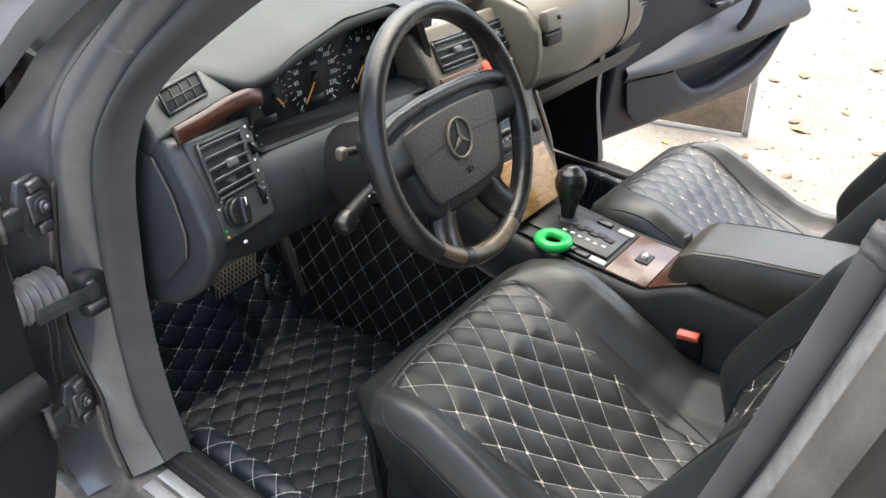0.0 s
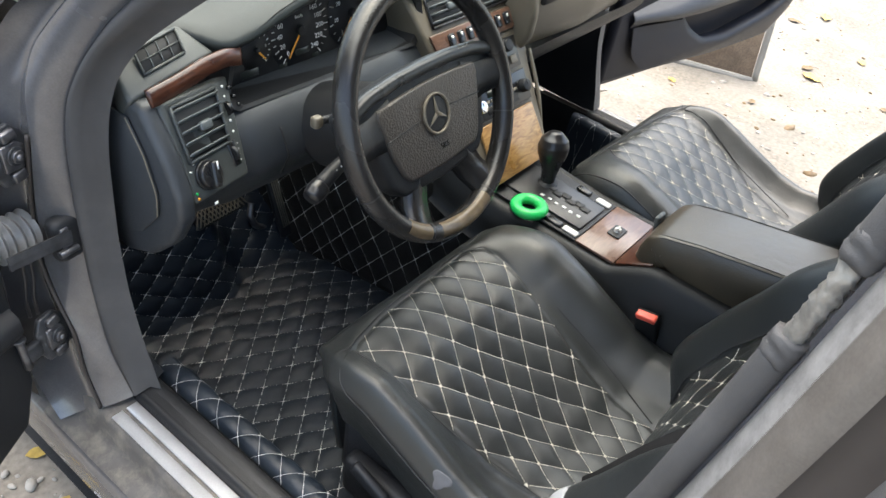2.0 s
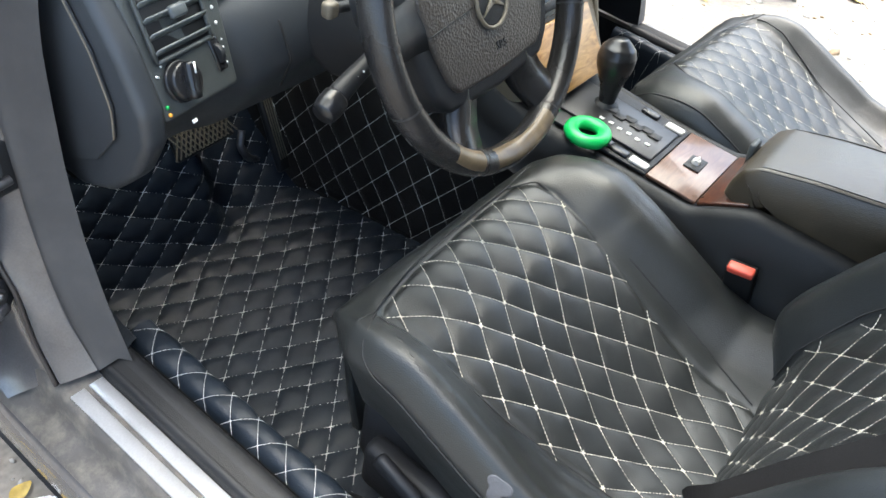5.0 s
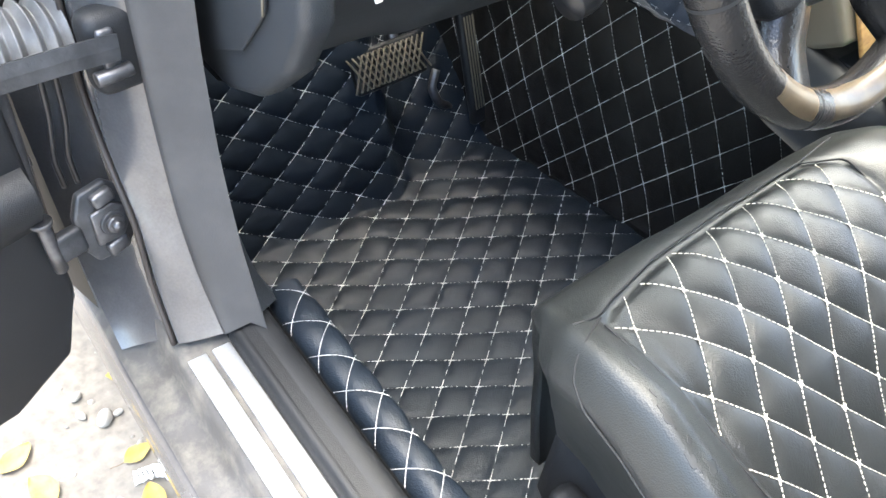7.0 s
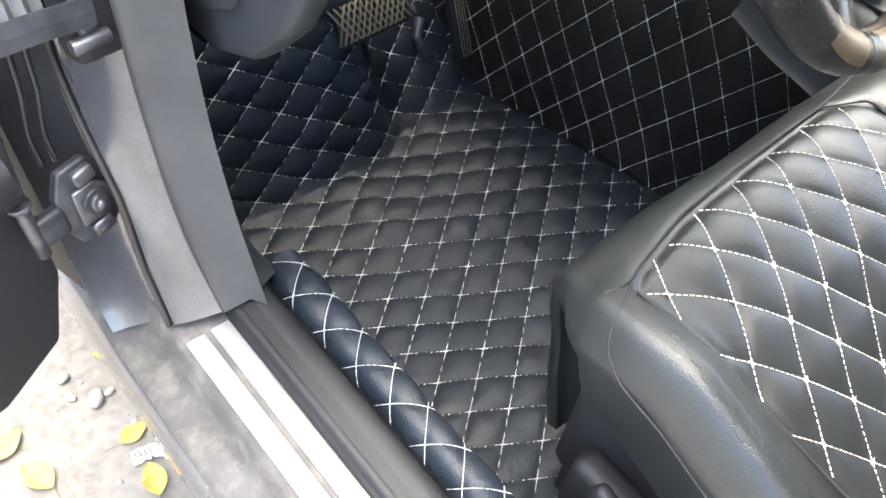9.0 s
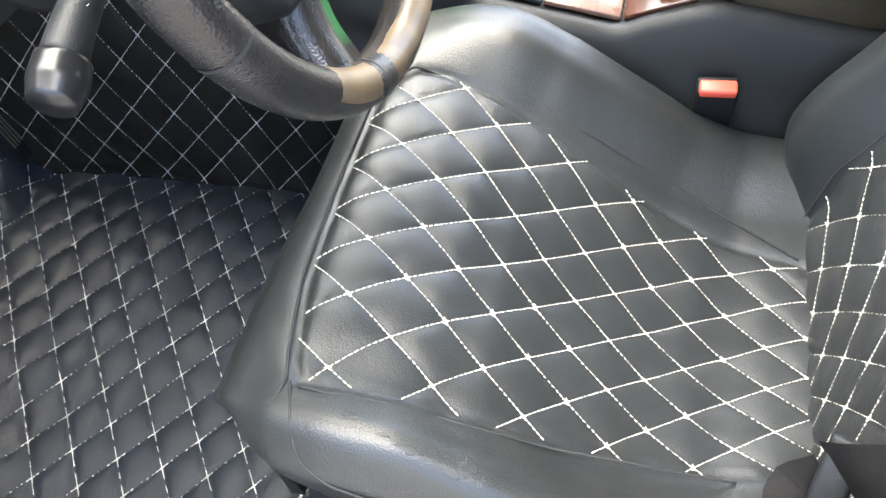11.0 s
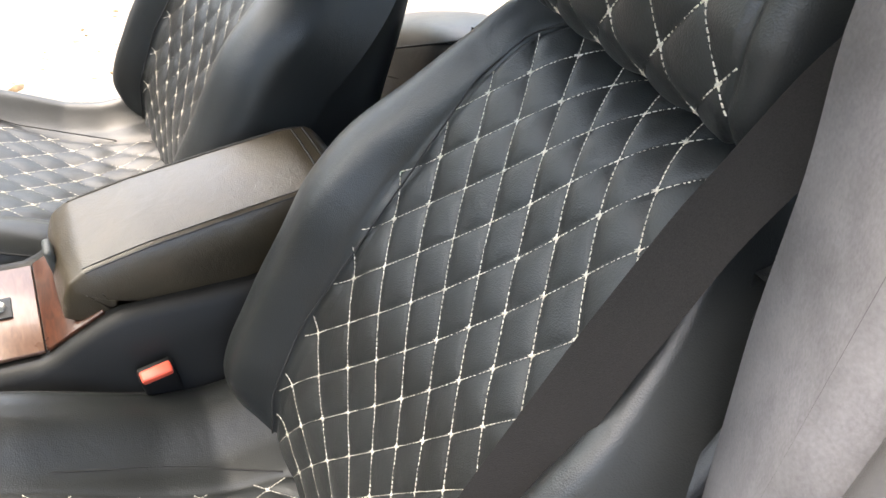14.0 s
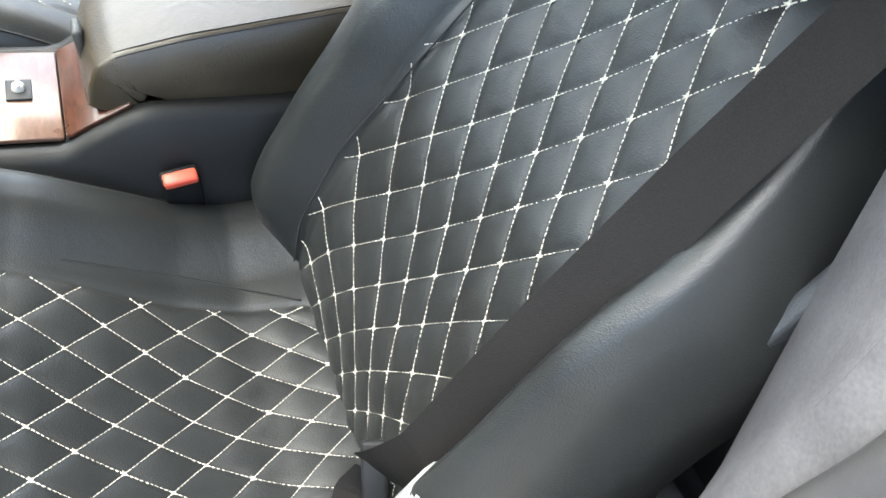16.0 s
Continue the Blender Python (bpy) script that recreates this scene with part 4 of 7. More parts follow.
def floor_mat(sx, fine):
    """Quilted leather floor liner: floor, toe board, raised footrest and the flank of the tunnel."""
    root = thing("floor_mat", (sx * 0.39, 0.3, 0.22), "black quilted leather floor mat with pale stitching" + (", footprints of dust" if sx < 0 else ""), "floor mat", group="floor mats")

    def S(u, v):
        # u from the sill towards the tunnel, v forwards
        u, v = np.asarray(u, float), np.asarray(v, float)
        fl = np.interp(v, [0.0, 0.30, 0.37, 0.50, 0.70], [0.50, 0.60, 0.585, 0.56, 0.545])
        if sx < 0:
            fl = 9.0 + 0 * v
        x = np.where(u < fl, u, fl + 0.34 * (u - fl))
        z = 0.245 + np.where(u < fl, 0, 0.94 * (u - fl)) - 0.006 * step01(u, 0.05, 0.25) * (1 - step01(u, 0.3, 0.5))
        z = z + 1.1 * np.maximum(-u, 0)  # turned up against the side
        if sx < 0:  # the toe board rises early beside the sill as a footrest
            kink = 0.60 + 0.03 * step01(u, 0.30, 0.36)
            rise = 0.94 - 0.20 * step01(u, 0.30, 0.40)
        else:
            kink, rise = 0.60 + 0 * u, 0.78 + 0 * u
        s = np.maximum(v - kink, 0)
        soft = s * s / (s + 0.02)
        y = v - soft * (1 - np.sqrt(1 - np.minimum(rise, 0.97) ** 2))
        z = z + soft * rise * (1 - 0.75 * step01(u, fl, fl + 0.2))
        z = np.where(u > fl, np.minimum(z, 0.565 + 0.03 * (z - 0.565)), z)
        z = z + 0.004 * np.sin(9 * u + 3 * v) * np.sin(11 * v) + 0.005 * step01(v, 0.40, 0.5) * np.exp(-(((u - 0.22) / 0.03) ** 2))
        return np.stack([sx * (0.655 - x) if sx > 0 else -0.655 + x, y, z], -1)

    whole = convex([(-0.1, -0.3), (1.3, -0.3), (1.3, 1.3), (-0.1, 1.3)])
    quilted(S, (-0.045, 0.66 if sx < 0 else 0.96, -0.12, 0.96), 0.0034 if fine else 0.008, (0.248, 0.5278, 0.0424, -0.0258, -0.0390, -0.0297), 0.0062, whole, root, "quilted_cover", MAT_COOL_LIT, MAT_THREAD, swell=0, stitch=0.0052, width=0.0014, flip=1 if sx < 0 else -1, node=0.0019, wrinkle=0.0013, crisp=0.35, gap=0.02)
    if sx < 0:  # upright quilted cover along the tunnel
        def T(u, v):
            u, v = np.asarray(u, float), np.asarray(v, float)
            bulge = 0.006 * np.sin(14 * u + 1) * np.sin(11 * v) - 0.006 * (1 - step01(v, 0.235, 0.275))
            return np.stack([-0.1153 + 0.1877 * u + bulge, 0.564 - 0.9822 * u, v], -1)

        quilted(T, (-0.36, 0.56, 0.235, 0.60), 0.0034, (0.1197, 0.514, 0.0299, 0.0385, 0.0245, -0.0445), 0.0046, convex([(-1, 0.25), (1, 0.25), (1, 1), (-1, 1)]), root, "tunnel_cover", MAT_WARM_LIT, MAT_THREAD, swell=0, stitch=0.0045, width=0.0012, flip=1, node=0.0019, wrinkle=0.0010, crisp=0.35, gap=0.10)
    # padded roll against the sill

    def R(u, v):
        u, v = np.asarray(u, float), np.asarray(v, float)
        a = math.pi * (1.02 - u / 0.155)
        rx = 0.026 * (1 + 0.05 * np.sin(23 * v + 1))
        x = -0.677 + rx * np.cos(a)
        z = 0.425 + 0.034 * np.sin(a) - np.where(u > 0.11, 2.4 * (u - 0.11), 0)
        return np.stack([-sx * x if sx > 0 else x, v + 0 * u, z], -1)

    quilted(R, (0.0, 0.19, -0.16, 0.375), 0.004 if fine else 0.007, (0.10, 0.0515, 0.05, 0.326), 0.0035, convex([(-0.1, -1), (1, -1), (1, 1), (-0.1, 1)]), root, "padded_roll", MAT_COOL_LIT, MAT_THREAD, swell=0, stitch=0.0045, width=0.0008, flip=1 if sx < 0 else -1, node=0.0016, wrinkle=0.0014, gap=0.02)
    return root


floor_mat(-1, True)
floor_mat(1, False)

# rear floor liner
rm = thing("floor_mat", (0.35, -0.72, 0.25), "black quilted leather mat on the rear floor", "floor mat", group="floor mats")
quilted(lambda u, v: np.stack([u, v, 0.27 + 0.25 * np.clip(-0.74 - v, 0, 1) + 0.0 * u], -1), (-0.66, 0.68, -0.84, -0.55), 0.008, (0.09, 0.06, 0, -0.7), 0.003, convex([(-1, -1), (1, -1), (1, 1), (-1, 1)]), rm, "quilted_cover", MAT_COOL_LIT, MAT_THREAD, swell=0, flip=1, node=0.0016)

# ---- front pillar on the driver side, with its door seal ----
SEAL_IN = [(-0.640, -0.02, 1.335), (-0.662, 0.115, 1.258), (-0.678, 0.202, 1.194), (-0.697, 0.271, 1.135), (-0.712, 0.321, 1.089), (-0.729, 0.357, 1.033), (-0.738, 0.372, 0.975), (-0.740, 0.382, 0.911), (-0.740, 0.390, 0.768), (-0.740, 0.384, 0.666), (-0.740, 0.364, 0.575), (-0.738, 0.346, 0.512), (-0.735, 0.338, 0.470)]
SEAL_OUT = [(-0.668, 0.03, 1.335), (-0.690, 0.165, 1.258), (-0.705, 0.253, 1.188), (-0.729, 0.324, 1.113), (-0.749, 0.364, 1.051), (-0.763, 0.388, 0.990), (-0.765, 0.404, 0.915), (-0.765, 0.412, 0.794), (-0.765, 0.408, 0.673), (-0.765, 0.394, 0.575), (-0.763, 0.372, 0.515), (-0.760, 0.354, 0.482), (-0.758, 0.345, 0.462)]
HINGE_EDGE = [(-0.700, 0.09, 1.335), (-0.726, 0.24, 1.248), (-0.742, 0.321, 1.180), (-0.760, 0.372, 1.120), (-0.780, 0.416, 1.062), (-0.796, 0.425, 1.003), (-0.800, 0.425, 0.940), (-0.800, 0.455, 0.830), (-0.800, 0.478, 0.700), (-0.800, 0.455, 0.640), (-0.800, 0.415, 0.585), (-0.801, 0.410, 0.500), (-0.803, 0.375, 0.443)]
BODY_EDGE = [(-0.730, 0.10, 1.332), (-0.750, 0.25, 1.244), (-0.768, 0.350, 1.172), (-0.788, 0.430, 1.105), (-0.806, 0.455, 1.060), (-0.835, 0.500, 1.000), (-0.850, 0.520, 0.930), (-0.852, 0.540, 0.830), (-0.852, 0.550, 0.700), (-0.850, 0.545, 0.600), (-0.848, 0.530, 0.520), (-0.846, 0.500, 0.440), (-0.846, 0.440, 0.390)]
pil = thing("front_pillar", (-0.77, 0.42, 0.4), "dusty dark grey front pillar with a rubber door seal", "pillar", kind="structure")
mid = lambda a, b, t, dx=0.0: [tuple(np.array(p) * (1 - t) + np.array(q) * t + np.array((dx, 0, 0))) for p, q in zip(a, b)]  # noqa: E731
v, f = loft([[(x + 0.012, y - 0.012, z - 0.006) for x, y, z in SEAL_IN], SEAL_IN, mid(SEAL_IN, SEAL_OUT, 0.25, -0.010), mid(SEAL_IN, SEAL_OUT, 0.55, -0.013), mid(SEAL_IN, SEAL_OUT, 0.85, -0.008), SEAL_OUT, [(x + 0.01, y + 0.012, z) for x, y, z in SEAL_OUT]], 80, 3)
raw("door_seal", v, f, RUBBER, pil, "soft grey rubber seal")
v, f = loft([[(x + 0.004, y + 0.002, z) for x, y, z in SEAL_OUT], mid(SEAL_OUT, HINGE_EDGE, 0.06, 0.002), mid(SEAL_OUT, HINGE_EDGE, 0.3, -0.004), mid(SEAL_OUT, HINGE_EDGE, 0.6, -0.006), mid(SEAL_OUT, HINGE_EDGE, 0.9, -0.003), HINGE_EDGE, mid(HINGE_EDGE, BODY_EDGE, 0.06, 0.016), mid(HINGE_EDGE, BODY_EDGE, 0.5, 0.020), mid(HINGE_EDGE, BODY_EDGE, 0.9, 0.008), BODY_EDGE], 90, 3)
raw("jamb", v, f, PAINT_LIT, pil)
v, f = tube([(x - 0.003, y, z) for x, y, z in HINGE_EDGE[6:]], 0.0030, 60, 8, 3)
raw("flange_bead", v, f, BROWN_RUBBER, pil, "dark rubber edging on the flange")
v, f = loft([[(x + 0.012, y - 0.012, z - 0.006) for x, y, z in SEAL_IN], [(x + 0.018, y + 0.008, z - 0.006) for x, y, z in SEAL_IN], [(x + 0.018, y + 0.06, z) for x, y, z in SEAL_IN], [(x + 0.016, y + 0.30, z) for x, y, z in SEAL_IN]], 60, 2)
raw("inner_trim", v, f, PLASTIC, pil)
v, f = loft([[(-0.735, 0.392, 0.66), (-0.735, 0.372, 0.575), (-0.733, 0.350, 0.512), (-0.728, 0.338, 0.474)], [(-0.718, 0.425, 0.64), (-0.712, 0.415, 0.56), (-0.705, 0.390, 0.498), (-0.700, 0.352, 0.468)], [(-0.708, 0.50, 0.60), (-0.700, 0.48, 0.51), (-0.692, 0.43, 0.452), (-0.684, 0.372, 0.440)], [(-0.705, 0.62, 0.52), (-0.695, 0.58, 0.42), (-0.688, 0.50, 0.36), (-0.680, 0.39, 0.36)]], 24, 2)
raw("kick_panel", v, f, DASH_DARK, pil, "smooth dark plastic kick panel")

# the front wing and bonnet corner beyond the pillar
wing = thing("front_wing", (-0.85, 1.0, 0.5), "dusty dark grey front wing and bonnet edge", "car body", kind="structure")
TOPLINE = [(-0.735, 0.105, 1.338), (-0.756, 0.255, 1.250), (-0.775, 0.355, 1.178), (-0.795, 0.435, 1.110), (-0.815, 0.470, 1.062), (-0.845, 0.530, 1.000)]
v, f = loft([TOPLINE, [(x + 0.012, y + 0.035, z + 0.022) for x, y, z in TOPLINE], [(x + 0.055, y + 0.075, z + 0.022) for x, y, z in TOPLINE]], 40, 2)
raw("pillar_skin", v, f, PAINT_SHADED, wing)
v, f = loft([[(-0.846, 0.50, 0.40), (-0.850, 0.535, 0.6), (-0.853, 0.545, 0.8), (-0.850, 0.53, 0.95), (-0.840, 0.52, 1.01)], [(-0.87, 0.60, 0.40), (-0.885, 0.62, 0.6), (-0.89, 0.63, 0.8), (-0.88, 0.62, 0.95), (-0.845, 0.60, 1.015)], [(-0.88, 1.2, 0.40), (-0.895, 1.2, 0.6), (-0.895, 1.2, 0.8), (-0.87, 1.2, 0.92), (-0.80, 1.2, 0.98)]], 24, 2)
raw("wing_panel", v, f, PAINT_SHADED, wing)
v, f = loft([[(-0.835, 0.54, 1.012), (-0.70, 0.66, 1.022), (-0.35, 0.78, 1.035), (0, 0.80, 1.04), (0.35, 0.78, 1.035), (0.83, 0.54, 1.012)], [(-0.84, 0.75, 1.010), (-0.70, 0.85, 1.020), (-0.35, 0.95, 1.03), (0, 0.98, 1.035), (0.35, 0.95, 1.03), (0.84, 0.75, 1.01)], [(-0.83, 1.3, 0.97), (-0.70, 1.4, 0.985), (-0.35, 1.5, 0.99), (0, 1.5, 1.0), (0.35, 1.5, 0.99), (0.83, 1.3, 0.97)]], 40, 2)
raw("bonnet", v, f, PAINT_SHADED, wing, "dusty grey bonnet")
v, f = tube([(-0.80, 0.49, 1.052), (-0.775, 0.56, 1.05), (-0.74, 0.62, 1.045), (-0.64, 0.70, 1.045)], 0.004, 30, 8)
raw("bonnet_gap_seal", v, f, RUBBER, wing)
v, f = ribbon([(-0.785, 0.50, 1.066), (-0.72, 0.60, 1.062), (-0.55, 0.69, 1.068), (-0.30, 0.73, 1.072)], (0.2, 0.2, 1), 0.012, 0.006, 30)
raw("wiper_arm", v, f, PLASTIC, wing)

v, f = loft([[(-0.810, 0.465, 1.068), (-0.846, 0.53, 1.0), (-0.872, 0.60, 0.945)], [(-0.790, 0.50, 1.066), (-0.835, 0.565, 1.012), (-0.862, 0.63, 0.985)], [(-0.755, 0.56, 1.058), (-0.80, 0.62, 1.022), (-0.845, 0.68, 1.006)], [(-0.68, 0.66, 1.03), (-0.75, 0.69, 1.022), (-0.835, 0.73, 1.008)]], 20, 1)
raw("cowl_corner", v, f, PAINT_SHADED, wing)

# windscreen and roof close the cabin above
ws = thing("windscreen", (0, 0.4, 1.05), "clear sloping windscreen above the dashboard", "window", kind="structure")
v, f = loft([[(-0.79, 0.56, 1.045), (-0.4, 0.72, 1.05), (0, 0.76, 1.055), (0.4, 0.72, 1.05), (0.79, 0.56, 1.045)], [(-0.58, -0.02, 1.385), (-0.3, 0.04, 1.405), (0, 0.06, 1.41), (0.3, 0.04, 1.405), (0.58, -0.02, 1.385)]], 24, 2)
raw("pane", v, f, SCREEN, ws)
rf = thing("car_roof", (0, -0.6, 1.42), "dark grey car roof with a dark grey headliner", "roof", kind="structure")
v, f = loft([[(-0.60, -0.02, 1.405), (-0.62, -0.6, 1.425), (-0.60, -1.4, 1.39)], [(-0.45, 0.0, 1.45), (-0.46, -0.6, 1.475), (-0.45, -1.4, 1.44)], [(0, 0.03, 1.46), (0, -0.6, 1.485), (0, -1.4, 1.45)], [(0.45, 0.0, 1.45), (0.46, -0.6, 1.475), (0.45, -1.4, 1.44)], [(0.60, -0.02, 1.405), (0.62, -0.6, 1.425), (0.60, -1.4, 1.39)]], 16, 1)
raw("roof_skin", v, f, PAINT_LIT, rf)
raw("headliner", [(x * 0.96, y, z - 0.03) for x, y, z in v], f, HEADLINER, rf)
v, f = loft([[(-0.62, -1.45, 1.38), (0, -1.5, 1.43), (0.62, -1.45, 1.38)], [(-0.72, -1.75, 1.0), (0, -1.85, 1.0), (0.72, -1.75, 1.0)], [(-0.75, -1.8, 0.25), (0, -1.9, 0.25), (0.75, -1.8, 0.25)]], 16, 1)
raw("rear_closure", v, f, CARPET, rf)

# ---- hinges and check strap in the driver door opening ----
for z, lab in ((0.572, "greasy steel lower door hinge with a bolt"), (0.905, "greasy steel upper door hinge with a bolt")):
    h = thing("door_hinge", (-0.815, 0.465, z), lab, "hinge", group="door hinges")
    F = facing((-0.822, 0.455, z), (1, 0.25, 0), (0, 0.12, 1))
    up = F.to_3x3() @ Vector((0, 0, 1))
    part("plate", slab([F @ Vector((a, b, 0)) for a, b in ((-0.020, -0.040), (0.012, -0.043), (0.026, -0.026), (0.029, 0.0), (0.025, 0.026), (0.010, 0.042), (-0.018, 0.040), (-0.029, 0.018), (-0.030, -0.018))], 0.010, up, 0.003), GREASE, h)
    part("boss", slab([F @ Vector((a, b, 0.010)) for a, b in ((-0.017, -0.019), (0.010, -0.021), (0.019, -0.008), (0.019, 0.010), (0.008, 0.020), (-0.016, 0.018))], 0.006, up, 0.002), STEEL, h)
    for dz in (-0.029, 0.029):
        part("lug", rbox((0.022, 0.015, 0.010), F @ Matrix.Translation((0.001, dz, 0.013)) @ Matrix.Rotation(0.15, 4, "Z"), 0.003, 2), STEEL, h)
    part("washer", cyl(0.0135, 0.0130, 0.003, F @ Matrix.Translation((0.002, 0, 0.0175)), 24, 0.0008), GREASE, h)
    b = part("bolt", merged(cyl(0.0095, 0.0088, 0.005, F @ Matrix.Translation((0.002, 0, 0.021)), 20, 0.001), cyl(0.0055, 0.0050, 0.006, F @ Matrix.Translation((0.002, 0, 0.024)), 6)), STEEL, h)
    part("knuckle", rbox((0.034, 0.030, 0.014), F @ Matrix.Translation((-0.042, -0.004, 0.006)), 0.005, 3), GREASE, h)
    part("hinge_pin", merged(cyl(0.0065, 0.0065, 0.058, F @ Matrix.Translation((-0.056, 0.004, 0.008)) @ Matrix.Rotation(math.pi / 2, 4, "X"), 16, 0.001), cyl(0.0105, 0.0100, 0.005, F @ Matrix.Translation((-0.056, 0.033, 0.008)) @ Matrix.Rotation(math.pi / 2, 4, "X"), 18, 0.001)), STEEL, h)
chk = thing("check_strap", (-0.80, 0.43, 0.75), "grimy door check strap with a black plastic cap", "door stop")
F = facing((-0.783, 0.428, 0.764), (1, 0.12, 0), (0.1, 0.1, 1))
part("bracket_cap", rbox((0.050, 0.072, 0.030), F @ Matrix.Translation((0.002, 0, 0.004)), 0.013, 4), PLASTIC, chk)
part("mouth", rbox((0.014, 0.046, 0.010), F @ Matrix.Translation((-0.008, 0.002, 0.017)), 0.003), STEEL, chk)
part("roller", cyl(0.006, 0.006, 0.030, F @ Matrix.Translation((-0.010, -0.012, 0.022)) @ Matrix.Rotation(math.pi / 2, 4, "Y"), 14, 0.001), STEEL, chk)
v, f = ribbon([(-0.782, 0.405, 0.776), (-0.82, 0.400, 0.780), (-0.875, 0.398, 0.780)], (0, 0.15, 1), 0.021, 0.005, 12, 0)
raw("strap", v, f, GREASE, chk, smooth=False)
bel = thing("cable_bellows", (-0.86, 0.44, 0.76), "ribbed pale grey rubber cable bellows into the door", "cable")
rr = [0.0255 if i % 2 else 0.0335 for i in range(11)]
v, f = tube([(-0.808, 0.478, 0.757), (-0.838, 0.474, 0.759), (-0.872, 0.472, 0.761)], rr, 66, 28, 0)
raw("bellows", v, f, BELLOWS, bel)
for dx, dz in ((0.0, 0.0), (-0.012, 0.006)):
    v, f = tube([(-0.822 + dx, 0.462, 0.735), (-0.826 + dx, 0.455, 0.69 + dz), (-0.834 + dx, 0.452, 0.655), (-0.832 + dx, 0.456, 0.62)], 0.0028, 30, 8)
    raw("cable", v, f, PLASTIC_GLOSS, bel, "thin black cable below the bellows")

# ---- open driver door ----
dd = thing("driver_door", (-0.87, 0.45, 0.35), "open driver door with a dark trim panel", "door")
DW = Vector((-0.985, -0.17, 0)).normalized()
DN = Vector((0.17, -0.985, 0)).normalized()
D0 = Vector((-0.862, 0.447, 0))
P = lambda s, z, o=0.0: D0 + DW * s + DN * o + Vector((0, 0, z))  # noqa: E731
part("shell", slab([P(0, 0.47, -0.02), P(0.03, 0.40, -0.02), P(0.12, 0.345, -0.02), P(0.95, 0.335, -0.02), P(1.02, 0.60, -0.02), P(1.02, 0.94, -0.02), P(0.0, 0.97, -0.02), P(-0.008, 0.75, -0.02)], 0.09, -DN, 0.006), PAINT_LIT, dd)
part("trim_panel", slab([P(0.004, 0.50, -0.022), P(0.03, 0.415, -0.022), P(0.10, 0.372, -0.022), P(0.92, 0.36, -0.022), P(0.98, 0.60, -0.022), P(0.98, 0.90, -0.022), P(0.01, 0.93, -0.022)], 0.022, DN, 0.008, 3), PLASTIC, dd)
v, f = loft([[P(0.012, 0.665, 0.0), P(0.3, 0.66, 0.0), P(0.95, 0.65, 0.0)], [P(0.014, 0.66, 0.022), P(0.3, 0.655, 0.05), P(0.95, 0.645, 0.05)], [P(0.014, 0.635, 0.026), P(0.3, 0.625, 0.058), P(0.95, 0.615, 0.058)], [P(0.012, 0.595, 0.0), P(0.3, 0.575, 0.0), P(0.95, 0.565, 0.0)]], 24, 2)
raw("armrest", v, f, PLASTIC, dd)
for z in (0.62, 0.80):
    part("edge_bolt", cyl(0.006, 0.006, 0.006, facing(P(-0.012, z, -0.06), (0, 1, 0), (0, 0, 1)), 12), STEEL, dd)

# ---- open passenger door ----
pdr = thing("passenger_door", (0.93, 0.46, 0.4), "open passenger door with blue-black trim, armrest and map pocket", "door")
E0, E1 = Vector((0.946, 0.458, 0)), Vector((1.955, 0.262, 0))
EW = (E1 - E0).normalized()
EN = Vector((EW.y, -EW.x, 0))
Q = lambda s, z, o=0.0: E0 + EW * s + EN * o + Vector((0, 0, z))  # noqa: E731
part("shell", slab([Q(-0.03, 0.385, -0.04), Q(1.03, 0.39, -0.04), Q(1.10, 0.47, -0.04), Q(1.25, 0.72, -0.04), Q(1.25, 0.98, -0.04), Q(-0.03, 0.99, -0.04)], 0.10, -EN, 0.01), PAINT_SHADED, pdr)
part("trim_panel", slab([Q(0.03, 0.415, -0.042), Q(1.0, 0.415, -0.042), Q(1.06, 0.47, -0.042), Q(1.20, 0.70, -0.042), Q(1.21, 0.95, -0.042), Q(0.06, 0.96, -0.042), Q(0.04, 0.66, -0.042)], 0.04, EN, 0.012, 3), DOOR_TRIM, pdr)
v, f = loft([[Q(0.10, 0.645, -0.004), Q(0.25, 0.675, -0.004), Q(0.4, 0.712, -0.004), Q(0.8, 0.78, -0.004), Q(1.19, 0.82, -0.004)], [Q(0.095, 0.638, 0.006), Q(0.25, 0.655, 0.030), Q(0.4, 0.69, 0.045), Q(0.8, 0.72, 0.052), Q(1.19, 0.73, 0.04)], [Q(0.09, 0.630, 0.016), Q(0.25, 0.638, 0.052), Q(0.4, 0.648, 0.070), Q(0.8, 0.672, 0.073), Q(1.2, 0.69, 0.06)], [Q(0.09, 0.615, 0.014), Q(0.25, 0.615, 0.048), Q(0.4, 0.625, 0.066), Q(0.8, 0.650, 0.070), Q(1.19, 0.668, 0.055)], [Q(0.10, 0.590, -0.004), Q(0.25, 0.594, -0.004), Q(0.4, 0.605, -0.004), Q(0.8, 0.636, -0.002), Q(1.18, 0.655, -0.002)]], 50, 1)
raw("armrest", v, f, DOOR_ARM, pdr, "grey-blue padded armrest")
